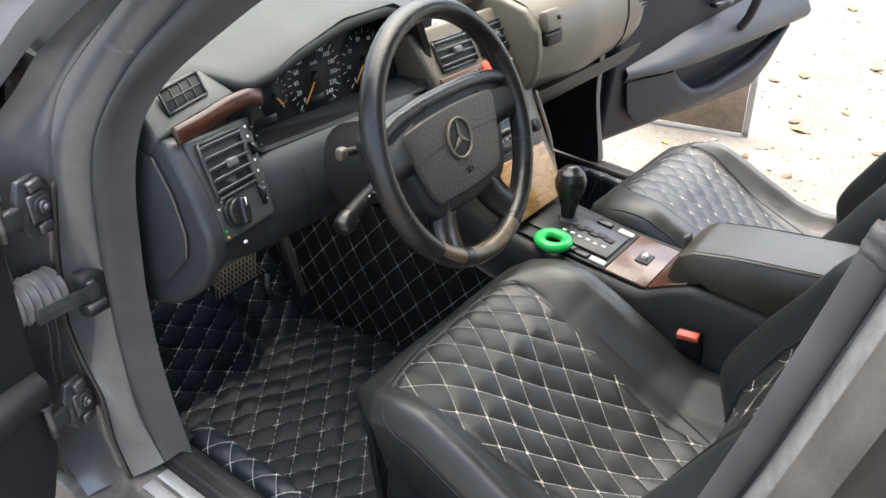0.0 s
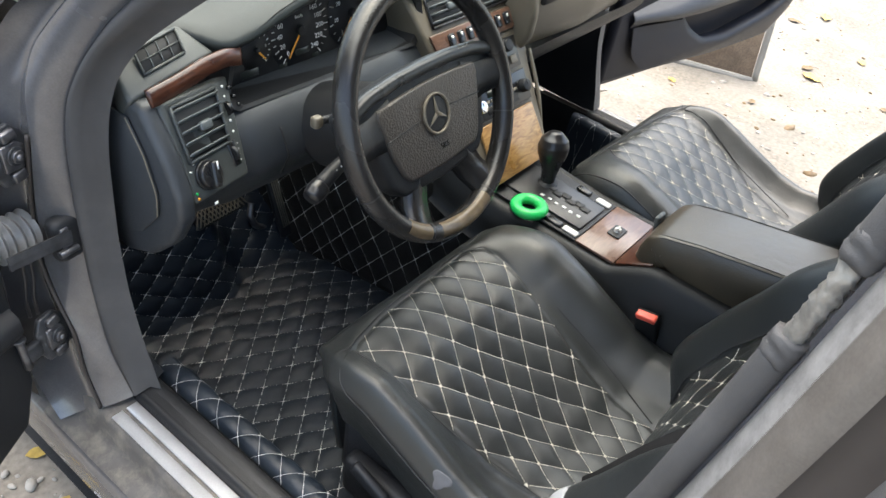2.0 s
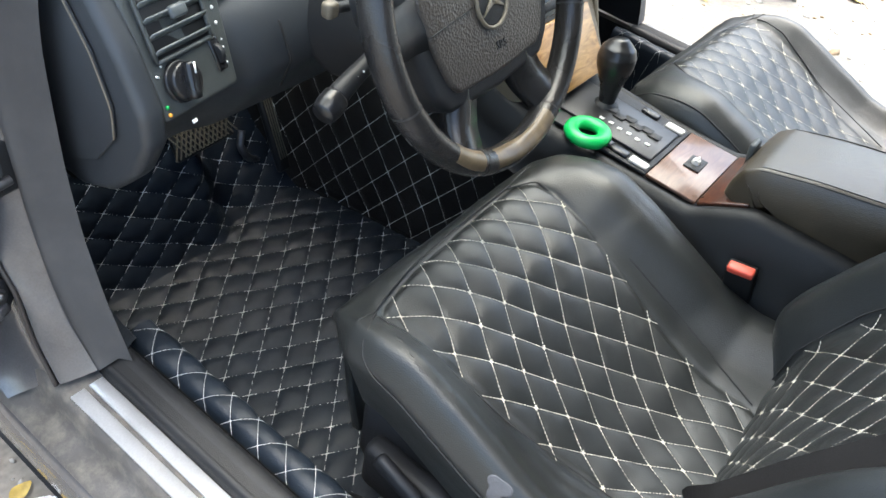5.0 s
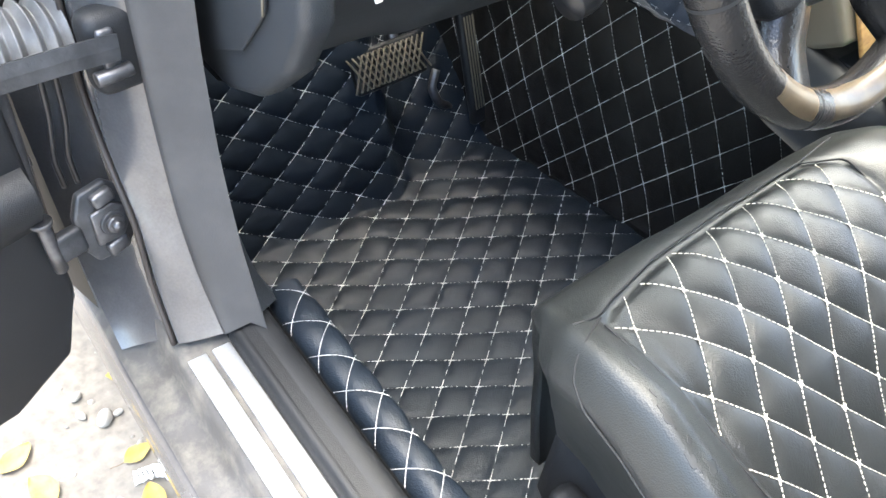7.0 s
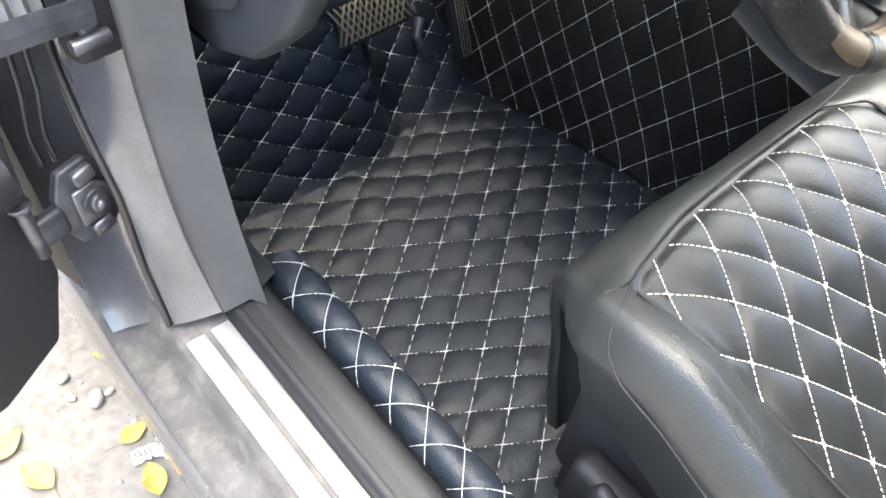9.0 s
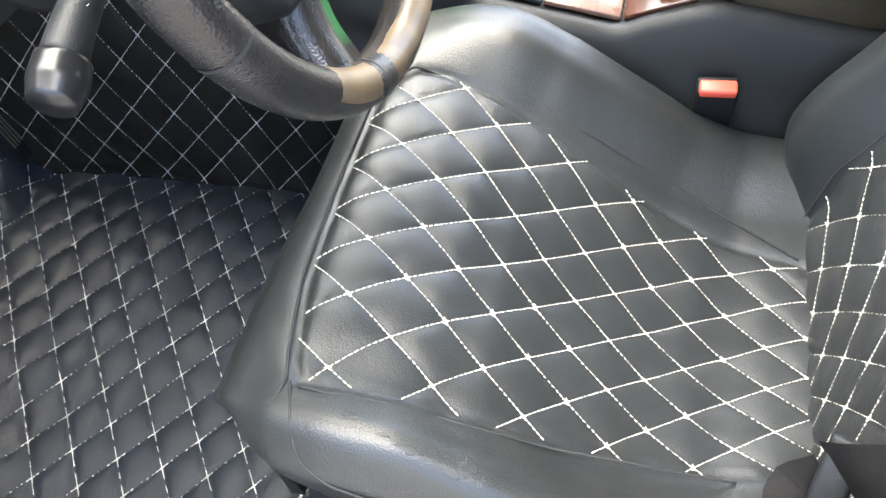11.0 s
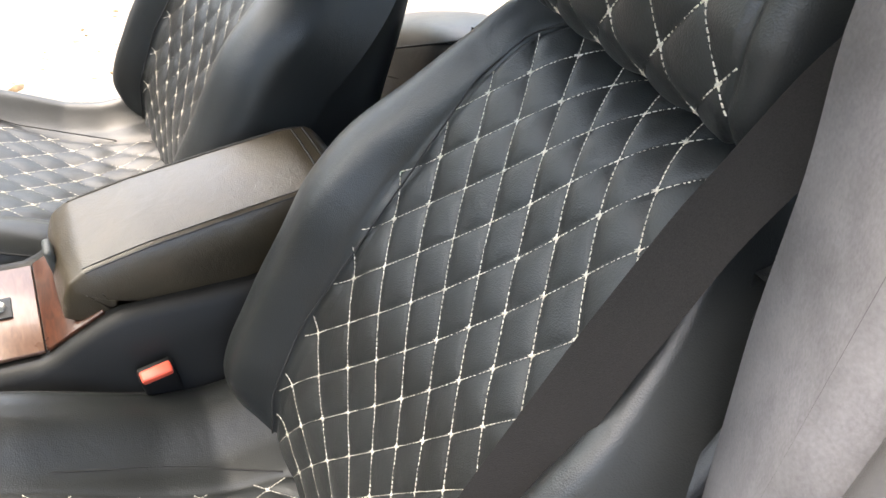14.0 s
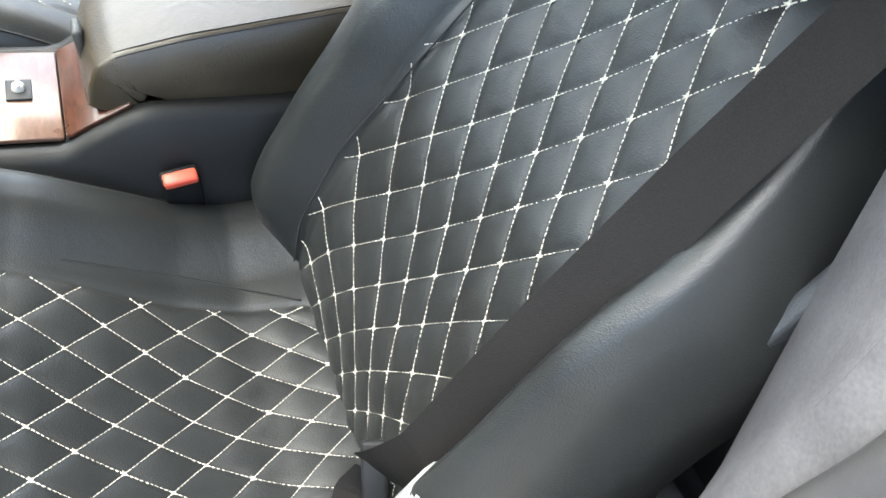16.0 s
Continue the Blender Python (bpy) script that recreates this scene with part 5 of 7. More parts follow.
# map pocket: a lip that stands off the panel, open above
v, f = loft([[Q(0.33, 0.600, 0.0), Q(0.37, 0.55, 0.0), Q(0.46, 0.50, 0.0), Q(0.60, 0.492, 0.0), Q(0.85, 0.535, 0.0), Q(1.0, 0.59, 0.0), Q(1.10, 0.645, 0.0)], [Q(0.335, 0.604, 0.03), Q(0.375, 0.56, 0.042), Q(0.46, 0.515, 0.05), Q(0.60, 0.505, 0.055), Q(0.85, 0.548, 0.05), Q(1.0, 0.60, 0.042), Q(1.095, 0.65, 0.03)], [Q(0.32, 0.60, 0.035), Q(0.355, 0.545, 0.048), Q(0.45, 0.492, 0.058), Q(0.60, 0.48, 0.062), Q(0.86, 0.525, 0.056), Q(1.015, 0.585, 0.048), Q(1.11, 0.64, 0.035)], [Q(0.10, 0.60, 0.012), Q(0.12, 0.50, 0.02), Q(0.2, 0.44, 0.024), Q(0.60, 0.425, 0.026), Q(0.95, 0.43, 0.022), Q(1.06, 0.50, 0.016), Q(1.15, 0.62, 0.012)]], 60, 2)
raw("map_pocket", v, f, DOOR_TRIM, pdr)
v, f = tube([Q(0.66, 0.70, 0.055), Q(0.665, 0.74, 0.075), Q(0.675, 0.80, 0.085), Q(0.70, 0.86, 0.07)], 0.016, 24, 12)
raw("pull_handle", v, f, PLASTIC_GLOSS, pdr)
part("release_handle", rbox((0.11, 0.02, 0.035), facing(Q(0.56, 0.79, 0.02), EW, (0, 0, 1)), 0.008), PLASTIC_GLOSS, pdr)
v, f = tube([Q(-0.02, 0.97, -0.03), Q(-0.02, 0.6, -0.03), Q(-0.015, 0.43, -0.03), Q(0.03, 0.40, -0.035), Q(0.5, 0.40, -0.036), Q(1.0, 0.403, -0.036)], 0.010, 50, 8)
raw("door_seal", v, f, RUBBER, pdr)

# passenger front pillar seen past the dashboard
pp = thing("front_pillar", (0.76, 0.45, 0.45), "dark front pillar on the passenger side with rubber seal", "pillar", kind="structure")
mir = lambda pts, dx=0.0: [(-x + dx, y, z) for x, y, z in pts]  # noqa: E731
v, f = loft([mir([(x + 0.02, y, z) for x, y, z in SEAL_IN]), mir(SEAL_IN), mir(mid(SEAL_IN, SEAL_OUT, 0.4, -0.012)), mir(mid(SEAL_IN, SEAL_OUT, 0.8, -0.010)), mir(SEAL_OUT)], 60, 3)
raw("door_seal", v, f, RUBBER, pp)
v, f = loft([mir(SEAL_OUT), mir(mid(SEAL_OUT, HINGE_EDGE, 0.5, -0.004)), mir(HINGE_EDGE), mir(mid(HINGE_EDGE, BODY_EDGE, 0.5, 0.02)), mir(BODY_EDGE)], 60, 3)
raw("jamb", v, f, PAINT_LIT, pp)
v, f = loft([mir([(x + 0.02, y, z) for x, y, z in SEAL_IN]), mir([(x + 0.022, y + 0.03, z - 0.005) for x, y, z in SEAL_IN]), mir([(x + 0.02, y + 0.30, z) for x, y, z in SEAL_IN])], 60, 2)
raw("inner_trim", v, f, PLASTIC, pp)


# ---- centre pillar with its seal, belt and the rear door behind ----
cp = thing("centre_pillar", (-0.72, -0.5, 0.45), "dusty grey centre pillar with a torn rubber seal", "pillar", kind="structure")
CI = [(-0.635, -0.485, 1.40), (-0.643, -0.476, 1.30), (-0.650, -0.462, 1.20), (-0.656, -0.447, 1.09), (-0.662, -0.425, 0.95), (-0.668, -0.395, 0.80), (-0.690, -0.36, 0.62), (-0.715, -0.33, 0.50), (-0.735, -0.30, 0.463)]
CI = [(x - 0.070 * min(1, max(0, (z - 0.5) / 0.45)), y - 0.002, z + 0.049 * min(1, max(0, (z - 0.5) / 0.45))) for x, y, z in CI]
sh = lambda pts, dx, dy, dz=0.0: [(x + dx, y + dy, z + dz) for x, y, z in pts]  # noqa: E731
CORE = smoothed(sh(CI, -0.010, -0.006), 90, 2)
for lo, hi in ((0.0, 1.192), (1.272, 2.0)):
    v, f = tube([p for p in CORE if lo < p[2] < hi], 0.0108, 60, 16, 1, (1.0, 1.15))
    raw("door_seal", v, f, RUBBER, cp, "soft grey rubber seal, torn open")
for lo, hi in ((1.182, 1.200), (1.264, 1.286)):
    v, f = tube([p for p in CORE if lo - 0.006 < p[2] < hi + 0.006], [0.0110, 0.0118, 0.0114, 0.0120, 0.0108], 10, 16, 0, (1.0, 1.12))
    raw("torn_collar", [np.array(p) + np.array((0.0007 * math.sin(37 * i), 0.0007 * math.cos(23 * i), 0.0016 * math.sin(11 * i))) for i, p in enumerate(v)], f, RUBBER, cp, "frayed edge of the torn seal")
v, f = loft([sh(CI, -0.004, -0.022), sh(CI, -0.016, -0.020), sh(CI, -0.024, -0.022), sh(CI, -0.036, -0.028), sh(CI, -0.040, -0.031)], 60, 2)
raw("jamb", v, f, PAINT_DUSTY, cp)
v, f = loft([sh(CI, -0.0395, -0.0305), sh(CI, -0.042, -0.034), sh(CI, -0.056, -0.044), sh(CI, -0.060, -0.050), sh(CI, -0.059, -0.060)], 60, 2)
raw("jamb_step", v, f, JAMB_BROWN, cp, "brownish painted step of the jamb")
v, f = loft([sh(CI, -0.0585, -0.057), sh(CI, -0.054, -0.068), sh(CI, -0.060, -0.086), sh(CI, -0.072, -0.094)], 60, 2)
raw("gap_channel", v, f, BROWN_RUBBER, cp, "brownish black gap channel")
INN = [(-0.590, -0.515, 1.30), (-0.590, -0.515, 1.231), (-0.604, -0.515, 1.160), (-0.613, -0.515, 1.06), (-0.634, -0.515, 0.922), (-0.668, -0.50, 0.78), (-0.715, -0.46, 0.6), (-0.725, -0.42, 0.47)]
fold = [tuple(0.72 * np.array(a) + 0.28 * np.array(b) + np.array((0.002, 0.012, 0))) for a, b in zip(smoothed(CI, 40), smoothed(INN, 40))]
v, f = loft([sh(CI, -0.010, -0.016), sh(CI, 0.000, -0.012), fold, INN, sh(INN, 0.012, -0.02), sh(INN, 0.02, -0.12)], 60, 2)
raw("inner_trim", v, f, PILLAR_FELT, cp, "pale grey felted pillar cover")
tv, tf = tube([tuple(0.70 * np.array(a) + 0.30 * np.array(b) + np.array((0.0, 0.012, 0))) for a, b in zip(smoothed(CI, 30), smoothed(INN, 30))], 0.0011, 60, 6)
raw("cover_seam", tv, tf, RUBBER, cp)
# torn stretch of the seal that shows its foil core
FO = [p for p in CORE if 1.180 < p[2] < 1.286]
v, f = tube(FO, 0.0078, 30, 14, 1)
rng = np.random.default_rng(5)
raw("torn_core", [np.array(p) + rng.normal(0, 0.0008, 3) for p in v], f, FOIL, cp, "crumpled silvery core of the torn seal")

# closed rear door behind it: frame, half-lowered tinted pane
rd = thing("rear_door", (-0.8, -0.9, 0.4), "closed rear door with a half-lowered tinted window", "door")
v, f = loft([sh(CI[:7], -0.071, -0.090), sh(CI[:7], -0.080, -0.091), sh(CI[:7], -0.090, -0.102), sh(CI[:7], -0.090, -0.120), sh(CI[:7], -0.070, -0.135)], 50, 2)
raw("window_frame", v, f, RUBBER, rd)
GL = slab([(-0.735, -0.555, 0.95), (-0.728, -0.552, 1.075), (-0.712, -0.72, 1.17), (-0.712, -1.25, 1.17), (-0.735, -1.3, 0.95)], 0.004, (1, 0, 0.1), 0.001, 1)
part("window_pane", GL, TINTED, rd, "dark tinted scratched pane")
part("door_panel", slab([(-0.755, -0.52, 0.42), (-0.775, -0.54, 0.96), (-0.775, -1.35, 0.96), (-0.755, -1.35, 0.42)], 0.07, (-1, 0, 0), 0.01), PAINT_LIT, rd)
part("trim_panel", slab([(-0.75, -0.55, 0.47), (-0.745, -0.57, 0.95), (-0.745, -1.3, 0.95), (-0.75, -1.3, 0.47)], 0.02, (1, 0, 0), 0.008), PLASTIC, rd)

# seat belt
belt = thing("seat_belt", (-0.62, -0.45, 0.6), "black woven seat belt hanging across the backrest", "seat belt")
BP = [(-0.640, -0.610, 1.33), (-0.605, -0.600, 1.27), (-0.568, -0.565, 1.17), (-0.556, -0.520, 1.08), (-0.552, -0.473, 0.98), (-0.552, -0.410, 0.85), (-0.551, -0.384, 0.79), (-0.548, -0.350, 0.70), (-0.530, -0.335, 0.655), (-0.510, -0.335, 0.620)]
v, f = ribbon(BP, [(0.9, 0.2, 0.1), (0.95, 0.1, 0.25), (0.96, 0.05, 0.15), (1, 0, 0), (1, 0, 0), (1, 0, 0), (1, 0, 0), (0.9, 0.1, 0.3), (0.8, 0.4, 0.4), (0.6, 0.6, 0.3)], 0.049, 0.0018, 80, 2)
raw("webbing", v, f, WEBBING, belt, smooth=False)
v, f = ribbon([(-0.508, -0.338, 0.600), (-0.512, -0.322, 0.582), (-0.530, -0.318, 0.580), (-0.566, -0.318, 0.588), (-0.600, -0.322, 0.570), (-0.628, -0.33, 0.50), (-0.640, -0.33, 0.40)], [(0.3, 0.9, 0), (0.2, 1, 0), (0, 1, 0), (0, 1, 0), (0, 1, 0), (0, 1, 0), (0, 1, 0)], 0.047, 0.0018, 50, 2)
raw("lap_webbing", v, f, WEBBING, belt, smooth=False)
F = facing((-0.512, -0.334, 0.618), (0.66, -0.08, 0.74), (0.30, 0.90, -0.20))
part("tongue_grip", rbox((0.058, 0.024, 0.009), F, 0.0045, 3), PLASTIC, belt, "glossy black belt tongue grip")
part("tongue", rbox((0.024, 0.035, 0.003), F @ Matrix.Translation((0, -0.030, 0)), 0.001, 1), CHROME, belt)
# buckle beside the console
bu = thing("belt_buckle", (-0.135, -0.24, 0.5), "black belt buckle with a red release button", "seat belt buckle")
F = facing((-0.122, -0.237, 0.592), (0.05, -0.95, 0.16), (-0.30, 0.10, 1))
part("housing", rbox((0.041, 0.12, 0.021), F, 0.004, 2), CONSOLE_BLACK, bu)
part("release_button", rbox((0.036, 0.012, 0.015), F @ Matrix.Translation((0, 0.058, 0.004)), 0.003), RED, bu, "red push button")
part("stalk", rbox((0.03, 0.18, 0.008), F @ Matrix.Translation((0.004, -0.14, 0)), 0.002), PLASTIC, bu)
v, f = tube([(-0.16, -0.30, 0.545), (-0.165, -0.33, 0.535), (-0.15, -0.36, 0.54), (-0.13, -0.39, 0.53)], 0.005, 20, 8)
raw("wiring", v, f, PLASTIC_GLOSS, bu)
v, f = tube([(-0.15, -0.33, 0.55), (-0.14, -0.35, 0.545), (-0.135, -0.38, 0.55)], 0.004, 20, 8)
raw("wiring", v, f, STEEL, bu)

# ---- centre console ----
con = thing("centre_console", (0, 0, 0.34), "black centre console with wood trim and selector gate", "console")


def con_z(y):
    return np.interp(y, [-0.60, -0.20, -0.15, -0.12, 0.0, 0.12, 0.20, 0.30], [0.70, 0.70, 0.672, 0.652, 0.655, 0.662, 0.680, 0.72])


lines = []
ys = np.linspace(-0.62, 0.26, 60)
for dx, dz in ((-0.165, -0.42), (-0.150, -0.25), (-0.118, -0.05), (-0.106, -0.012), (-0.098, -0.001), (-0.088, 0.0), (-0.082, -0.004), (0.082, -0.004), (0.088, 0.0), (0.098, -0.001), (0.106, -0.012), (0.118, -0.05), (0.150, -0.25), (0.165, -0.42)):
    lines.append([(dx * (1 + 0.10 * max(0, y) / 0.25) * (1 if abs(dx) < 0.12 else 1 - 0.25 * float(step01(y, -0.08, 0.04))), y, float(con_z(y)) + (dz if dz > -0.06 else dz + (-0.075 + 0.05 * dz - dz) * float(step01(y, -0.08, 0.04))) + 0.005) for y in ys])
v, f = loft(lines, 60, 0)
raw("body", v, f, CONSOLE_BLACK, con)
# wood panel in front of the armrest, the plate round the selector
ZW = 0.6555
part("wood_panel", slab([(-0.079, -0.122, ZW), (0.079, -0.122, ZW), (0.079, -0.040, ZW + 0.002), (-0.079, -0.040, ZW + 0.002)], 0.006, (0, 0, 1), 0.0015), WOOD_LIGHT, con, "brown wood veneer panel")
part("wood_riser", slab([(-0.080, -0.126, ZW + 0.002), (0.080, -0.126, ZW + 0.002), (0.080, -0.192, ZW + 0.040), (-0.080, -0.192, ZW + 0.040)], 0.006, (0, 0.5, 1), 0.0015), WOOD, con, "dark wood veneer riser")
part("wood_surround", slab([(-0.079, -0.038, ZW + 0.001), (0.079, -0.038, ZW + 0.001), (0.085, 0.165, ZW + 0.013), (-0.085, 0.165, ZW + 0.013)], 0.005, (0, 0, 1), 0.001), PLASTIC, con)
gate = part("gate_plate", slab([(-0.048, -0.030, ZW + 0.0075), (0.048, -0.030, ZW + 0.0075), (0.052, 0.155, ZW + 0.0185), (-0.052, 0.155, ZW + 0.0185)], 0.0045, (0, 0, 1), 0.002), GATE, con, "dark grey selector plate")
for i, (x, y) in enumerate(((0.012, 0.075), (0.006, 0.058), (0.014, 0.042), (0.006, 0.026), (0.012, 0.010), (0.008, -0.006))):
    part("gate_slot", rbox((0.014, 0.020, 0.002), Matrix.Translation((x, y, ZW + 0.0135 + 0.0595 * (y + 0.03))), 0.0005, 1), FACE, gate)
for i in range(6):
    y = 0.075 - 0.0165 * i
    part("position_mark", rbox((0.006, 0.008, 0.0008), Matrix.Translation((-0.022 + 0.002 * (i % 2), y, ZW + 0.0128 + 0.0595 * (y + 0.03))), 0), WHITE, gate)
for x, y, mm, lab in ((-0.066, -0.020, BUTTON, "pale switch"), (0.063, -0.017, BUTTON, "pale switch"), (0.066, 0.030, PLASTIC_GLOSS, ""), (-0.064, 0.045, PLASTIC_GLOSS, ""), (-0.066, 0.015, PLASTIC_GLOSS, "")):
    part("console_switch", rbox((0.015, 0.032, 0.007), Matrix.Translation((x, y, ZW + 0.0085 + 0.0595 * (y + 0.03))) @ Matrix.Rotation(0.06, 4, "X"), 0.003), mm, con, lab)
ks = part("knob_socket", rbox((0.036, 0.026, 0.003), Matrix.Translation((0.004, -0.082, ZW + 0.0085)), 0.001), PLASTIC, con)
part("mirror_knob", merged(cyl(0.0075, 0.006, 0.007, Matrix.Translation((0.004, -0.082, ZW + 0.013)), 16, 0.001), rbox((0.014, 0.004, 0.004), Matrix.Translation((0.004, -0.082, ZW + 0.017)), 0.001)), BUTTON, ks)
tv, tf = tube([(-0.0795, -0.1245, ZW + 0.006), (0.0795, -0.1245, ZW + 0.006)], 0.0012, 6, 6, 0)
raw("joint", tv, tf, FACE, con)

# armrest lid
arm = thing("armrest_lid", (0, -0.3, 0.72), "padded black leather armrest lid with twin seams", "armrest")
AP = [(-0.150, 0.690), (-0.152, 0.712), (-0.160, 0.735), (-0.180, 0.750), (-0.25, 0.768), (-0.35, 0.786), (-0.45, 0.803), (-0.485, 0.802), (-0.502, 0.785), (-0.505, 0.755)]
SA, va, _, ua = pillow(AP, lambda v: 0.083 + 0 * v, 0.05, 0.035, lambda u, v: 0.004 * np.cos(np.clip(u / 0.27, -1, 1) * 1.5), 0.006)
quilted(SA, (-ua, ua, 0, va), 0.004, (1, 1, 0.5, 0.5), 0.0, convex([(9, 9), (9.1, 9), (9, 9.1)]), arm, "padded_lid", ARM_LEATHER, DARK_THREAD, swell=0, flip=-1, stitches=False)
for u in (-0.235, -0.215, 0.215, 0.235):
    tv, tf = tube([SA(np.array([u]), np.array([q]))[0] + np.array((0, 0, 0.0004)) for q in np.linspace(0.07, va - 0.05, 20)], 0.0008, 60, 5, 1)
    raw("seam", tv, tf, DARK_THREAD, arm)
for q in (va - 0.075, va - 0.06):
    tv, tf = tube([SA(np.array([u]), np.array([q]))[0] + np.array((0, 0, 0.0005)) for u in np.linspace(-0.26, 0.26, 20)], 0.0012, 40, 5, 1)
    raw("rear_seam", tv, tf, DARK_THREAD, arm)
part("latch", rbox((0.030, 0.010, 0.042), Matrix.Translation((0.006, -0.150, 0.722)) @ Matrix.Rotation(-0.15, 4, "X"), 0.004), DASH, arm, "grey latch tab")
part("lower_shell", slab([(-0.062, -0.175, 0.690), (0.072, -0.175, 0.690), (0.072, -0.49, 0.735), (-0.062, -0.49, 0.735)], 0.04, (0, 0, 1), 0.006), PLASTIC, arm)

# selector lever
lev = thing("gear_lever", (0.022, 0.095, 0.67), "black pear-shaped automatic gear lever", "gear lever")
v, f = tube([(0.020, 0.092, 0.668), (0.0205, 0.093, 0.690), (0.022, 0.095, 0.712), (0.024, 0.098, 0.732), (0.026, 0.101, 0.748), (0.028, 0.103, 0.762), (0.029, 0.104, 0.772), (0.0295, 0.1045, 0.779), (0.030, 0.105, 0.7815)], [0.0130, 0.0140, 0.0155, 0.0190, 0.0245, 0.0295, 0.0308, 0.0265, 0.012], 48, 24, 1)
raw("grip", v, f, PLASTIC_GLOSS, lev)
part("release_button", rbox((0.006, 0.016, 0.010), Matrix.Translation((0.0010, 0.100, 0.757)), 0.0028), PLASTIC, lev)
part("boot", cyl(0.028, 0.014, 0.014, Matrix.Translation((0.020, 0.092, 0.674)), 20, 0.002), PLASTIC, lev)

# green plastic ring
ring = bmesh.new()
R0, r0, n, k = 0.0255, 0.0115, 40, 18
vs = [[ring.verts.new((-0.084 + (R0 + r0 * math.cos(2 * math.pi * j / k)) * math.cos(2 * math.pi * i / n), 0.066 + (R0 + r0 * math.cos(2 * math.pi * j / k)) * math.sin(2 * math.pi * i / n), 0.681 + 0.9 * r0 * math.sin(2 * math.pi * j / k))) for j in range(k)] for i in range(n)]
for i in range(n):
    for j in range(k):
        ring.faces.new((vs[i][j], vs[(i + 1) % n][j], vs[(i + 1) % n][(j + 1) % k], vs[i][(j + 1) % k]))
solo(part("plastic_ring", ring, GREEN), "bright green plastic ring lying on the console", "toy")

# rounded leather cushion behind the front seats
bol = bmesh.new()
bmesh.ops.create_icosphere(bol, subdivisions=5, radius=1)
for q in bol.verts:
    d = abs(q.co.x) ** 4 + abs(q.co.y) ** 3 + abs(q.co.z) ** 2.6
    q.co *= d ** -0.3 * (1 + 0.02 * noise.noise(q.co * 2.5))
bol.transform(Matrix.Translation((0.27, -0.80, 0.715)) @ Matrix.Rotation(0.38, 4, "Y") @ Matrix.Diagonal((0.25, 0.10, 0.125, 1)))
cush = thing("leather_cushion", (0.2, -0.80, 0.62), "rounded black leather cushion behind the front seats", "cushion")
part("cover", bol, LEATHER, cush)
for dz in (0.0, 0.045):
    tv, tf = tube([Matrix.Translation((0.27, -0.80, 0.715)) @ Matrix.Rotation(0.38, 4, "Y") @ Vector((0.245 * math.cos(a), 0.099 * math.sin(a), 0.03 + dz * (1 - 0.5 * math.cos(a)))) for a in np.linspace(0.2, 2.9, 20)], 0.0018, 50, 6)
    raw("seam", tv, tf, DARK_THREAD, cush)


# ---- dashboard ----
dash = thing("dashboard", (0, 0.5, 0.7), "dark grey padded dashboard with burl wood trim", "dashboard")
ROW0 = [(-0.700, 0.385, 1.012), (-0.63, 0.392, 1.030), (-0.590, 0.398, 1.043), (-0.570, 0.372, 1.034), (-0.545, 0.345, 1.026), (-0.500, 0.337, 1.038), (-0.446, 0.334, 1.058), (-0.362, 0.332, 1.080), (-0.268, 0.332, 1.086), (-0.200, 0.342, 1.072), (-0.160, 0.368, 1.042), (-0.10, 0.392, 1.032), (0.1, 0.392, 1.040), (0.4, 0.38, 1.045), (0.69, 0.40, 1.015)]
ROW1 = [(-0.705, 0.50, 1.030), (-0.63, 0.49, 1.050), (-0.590, 0.48, 1.062), (-0.560, 0.475, 1.068), (-0.53, 0.47, 1.072), (-0.48, 0.465, 1.080), (-0.43, 0.46, 1.090), (-0.36, 0.46, 1.104), (-0.27, 0.46, 1.106), (-0.20, 0.47, 1.094), (-0.15, 0.48, 1.072), (-0.09, 0.49, 1.058), (0.1, 0.5, 1.058), (0.4, 0.5, 1.058), (0.70, 0.5, 1.03)]
ROW2 = [(x * 1.02, 0.70 - 0.10 * (x / 0.7) ** 2, 1.050) for x, y, z in ROW1]
lip = lambda r, dy, dz: [(x, y + dy, z + dz) for x, y, z in r]  # noqa: E731
v, f = loft([lip(ROW0, 0.020, -0.022), lip(ROW0, 0.004, -0.016), lip(ROW0, -0.001, -0.006), lip(ROW0, 0.006, 0.002), mid(ROW0, ROW1, 0.3), mid(ROW0, ROW1, 0.65), ROW1, mid(ROW1, ROW2, 0.5), ROW2], 130, 1)
raw("dash_top", v, f, DASH_TOP, dash, "grey-green grained dash top")
# knee panel below the instruments
KP = [(0.408, 0.926), (0.336, 0.926), (0.326, 0.922), (0.305, 0.893), (0.289, 0.850), (0.300, 0.820), (0.335, 0.775), (0.392, 0.715), (0.41, 0.705), (0.50, 0.700)]
v, f = loft([[(x, y + 0.012 * (abs(x + 0.37) > 0.17), z) for x in np.linspace(-0.70, -0.125, 24)] for y, z in KP], 60, 2)
raw("knee_panel", v, f, DASH_DARK, dash)
tv, tf = tube([(-0.49, 0.300, 0.895), (-0.485, 0.284, 0.850), (-0.478, 0.310, 0.800)], 0.0015, 20, 6)
raw("panel_joint", tv, tf, FACE, dash)
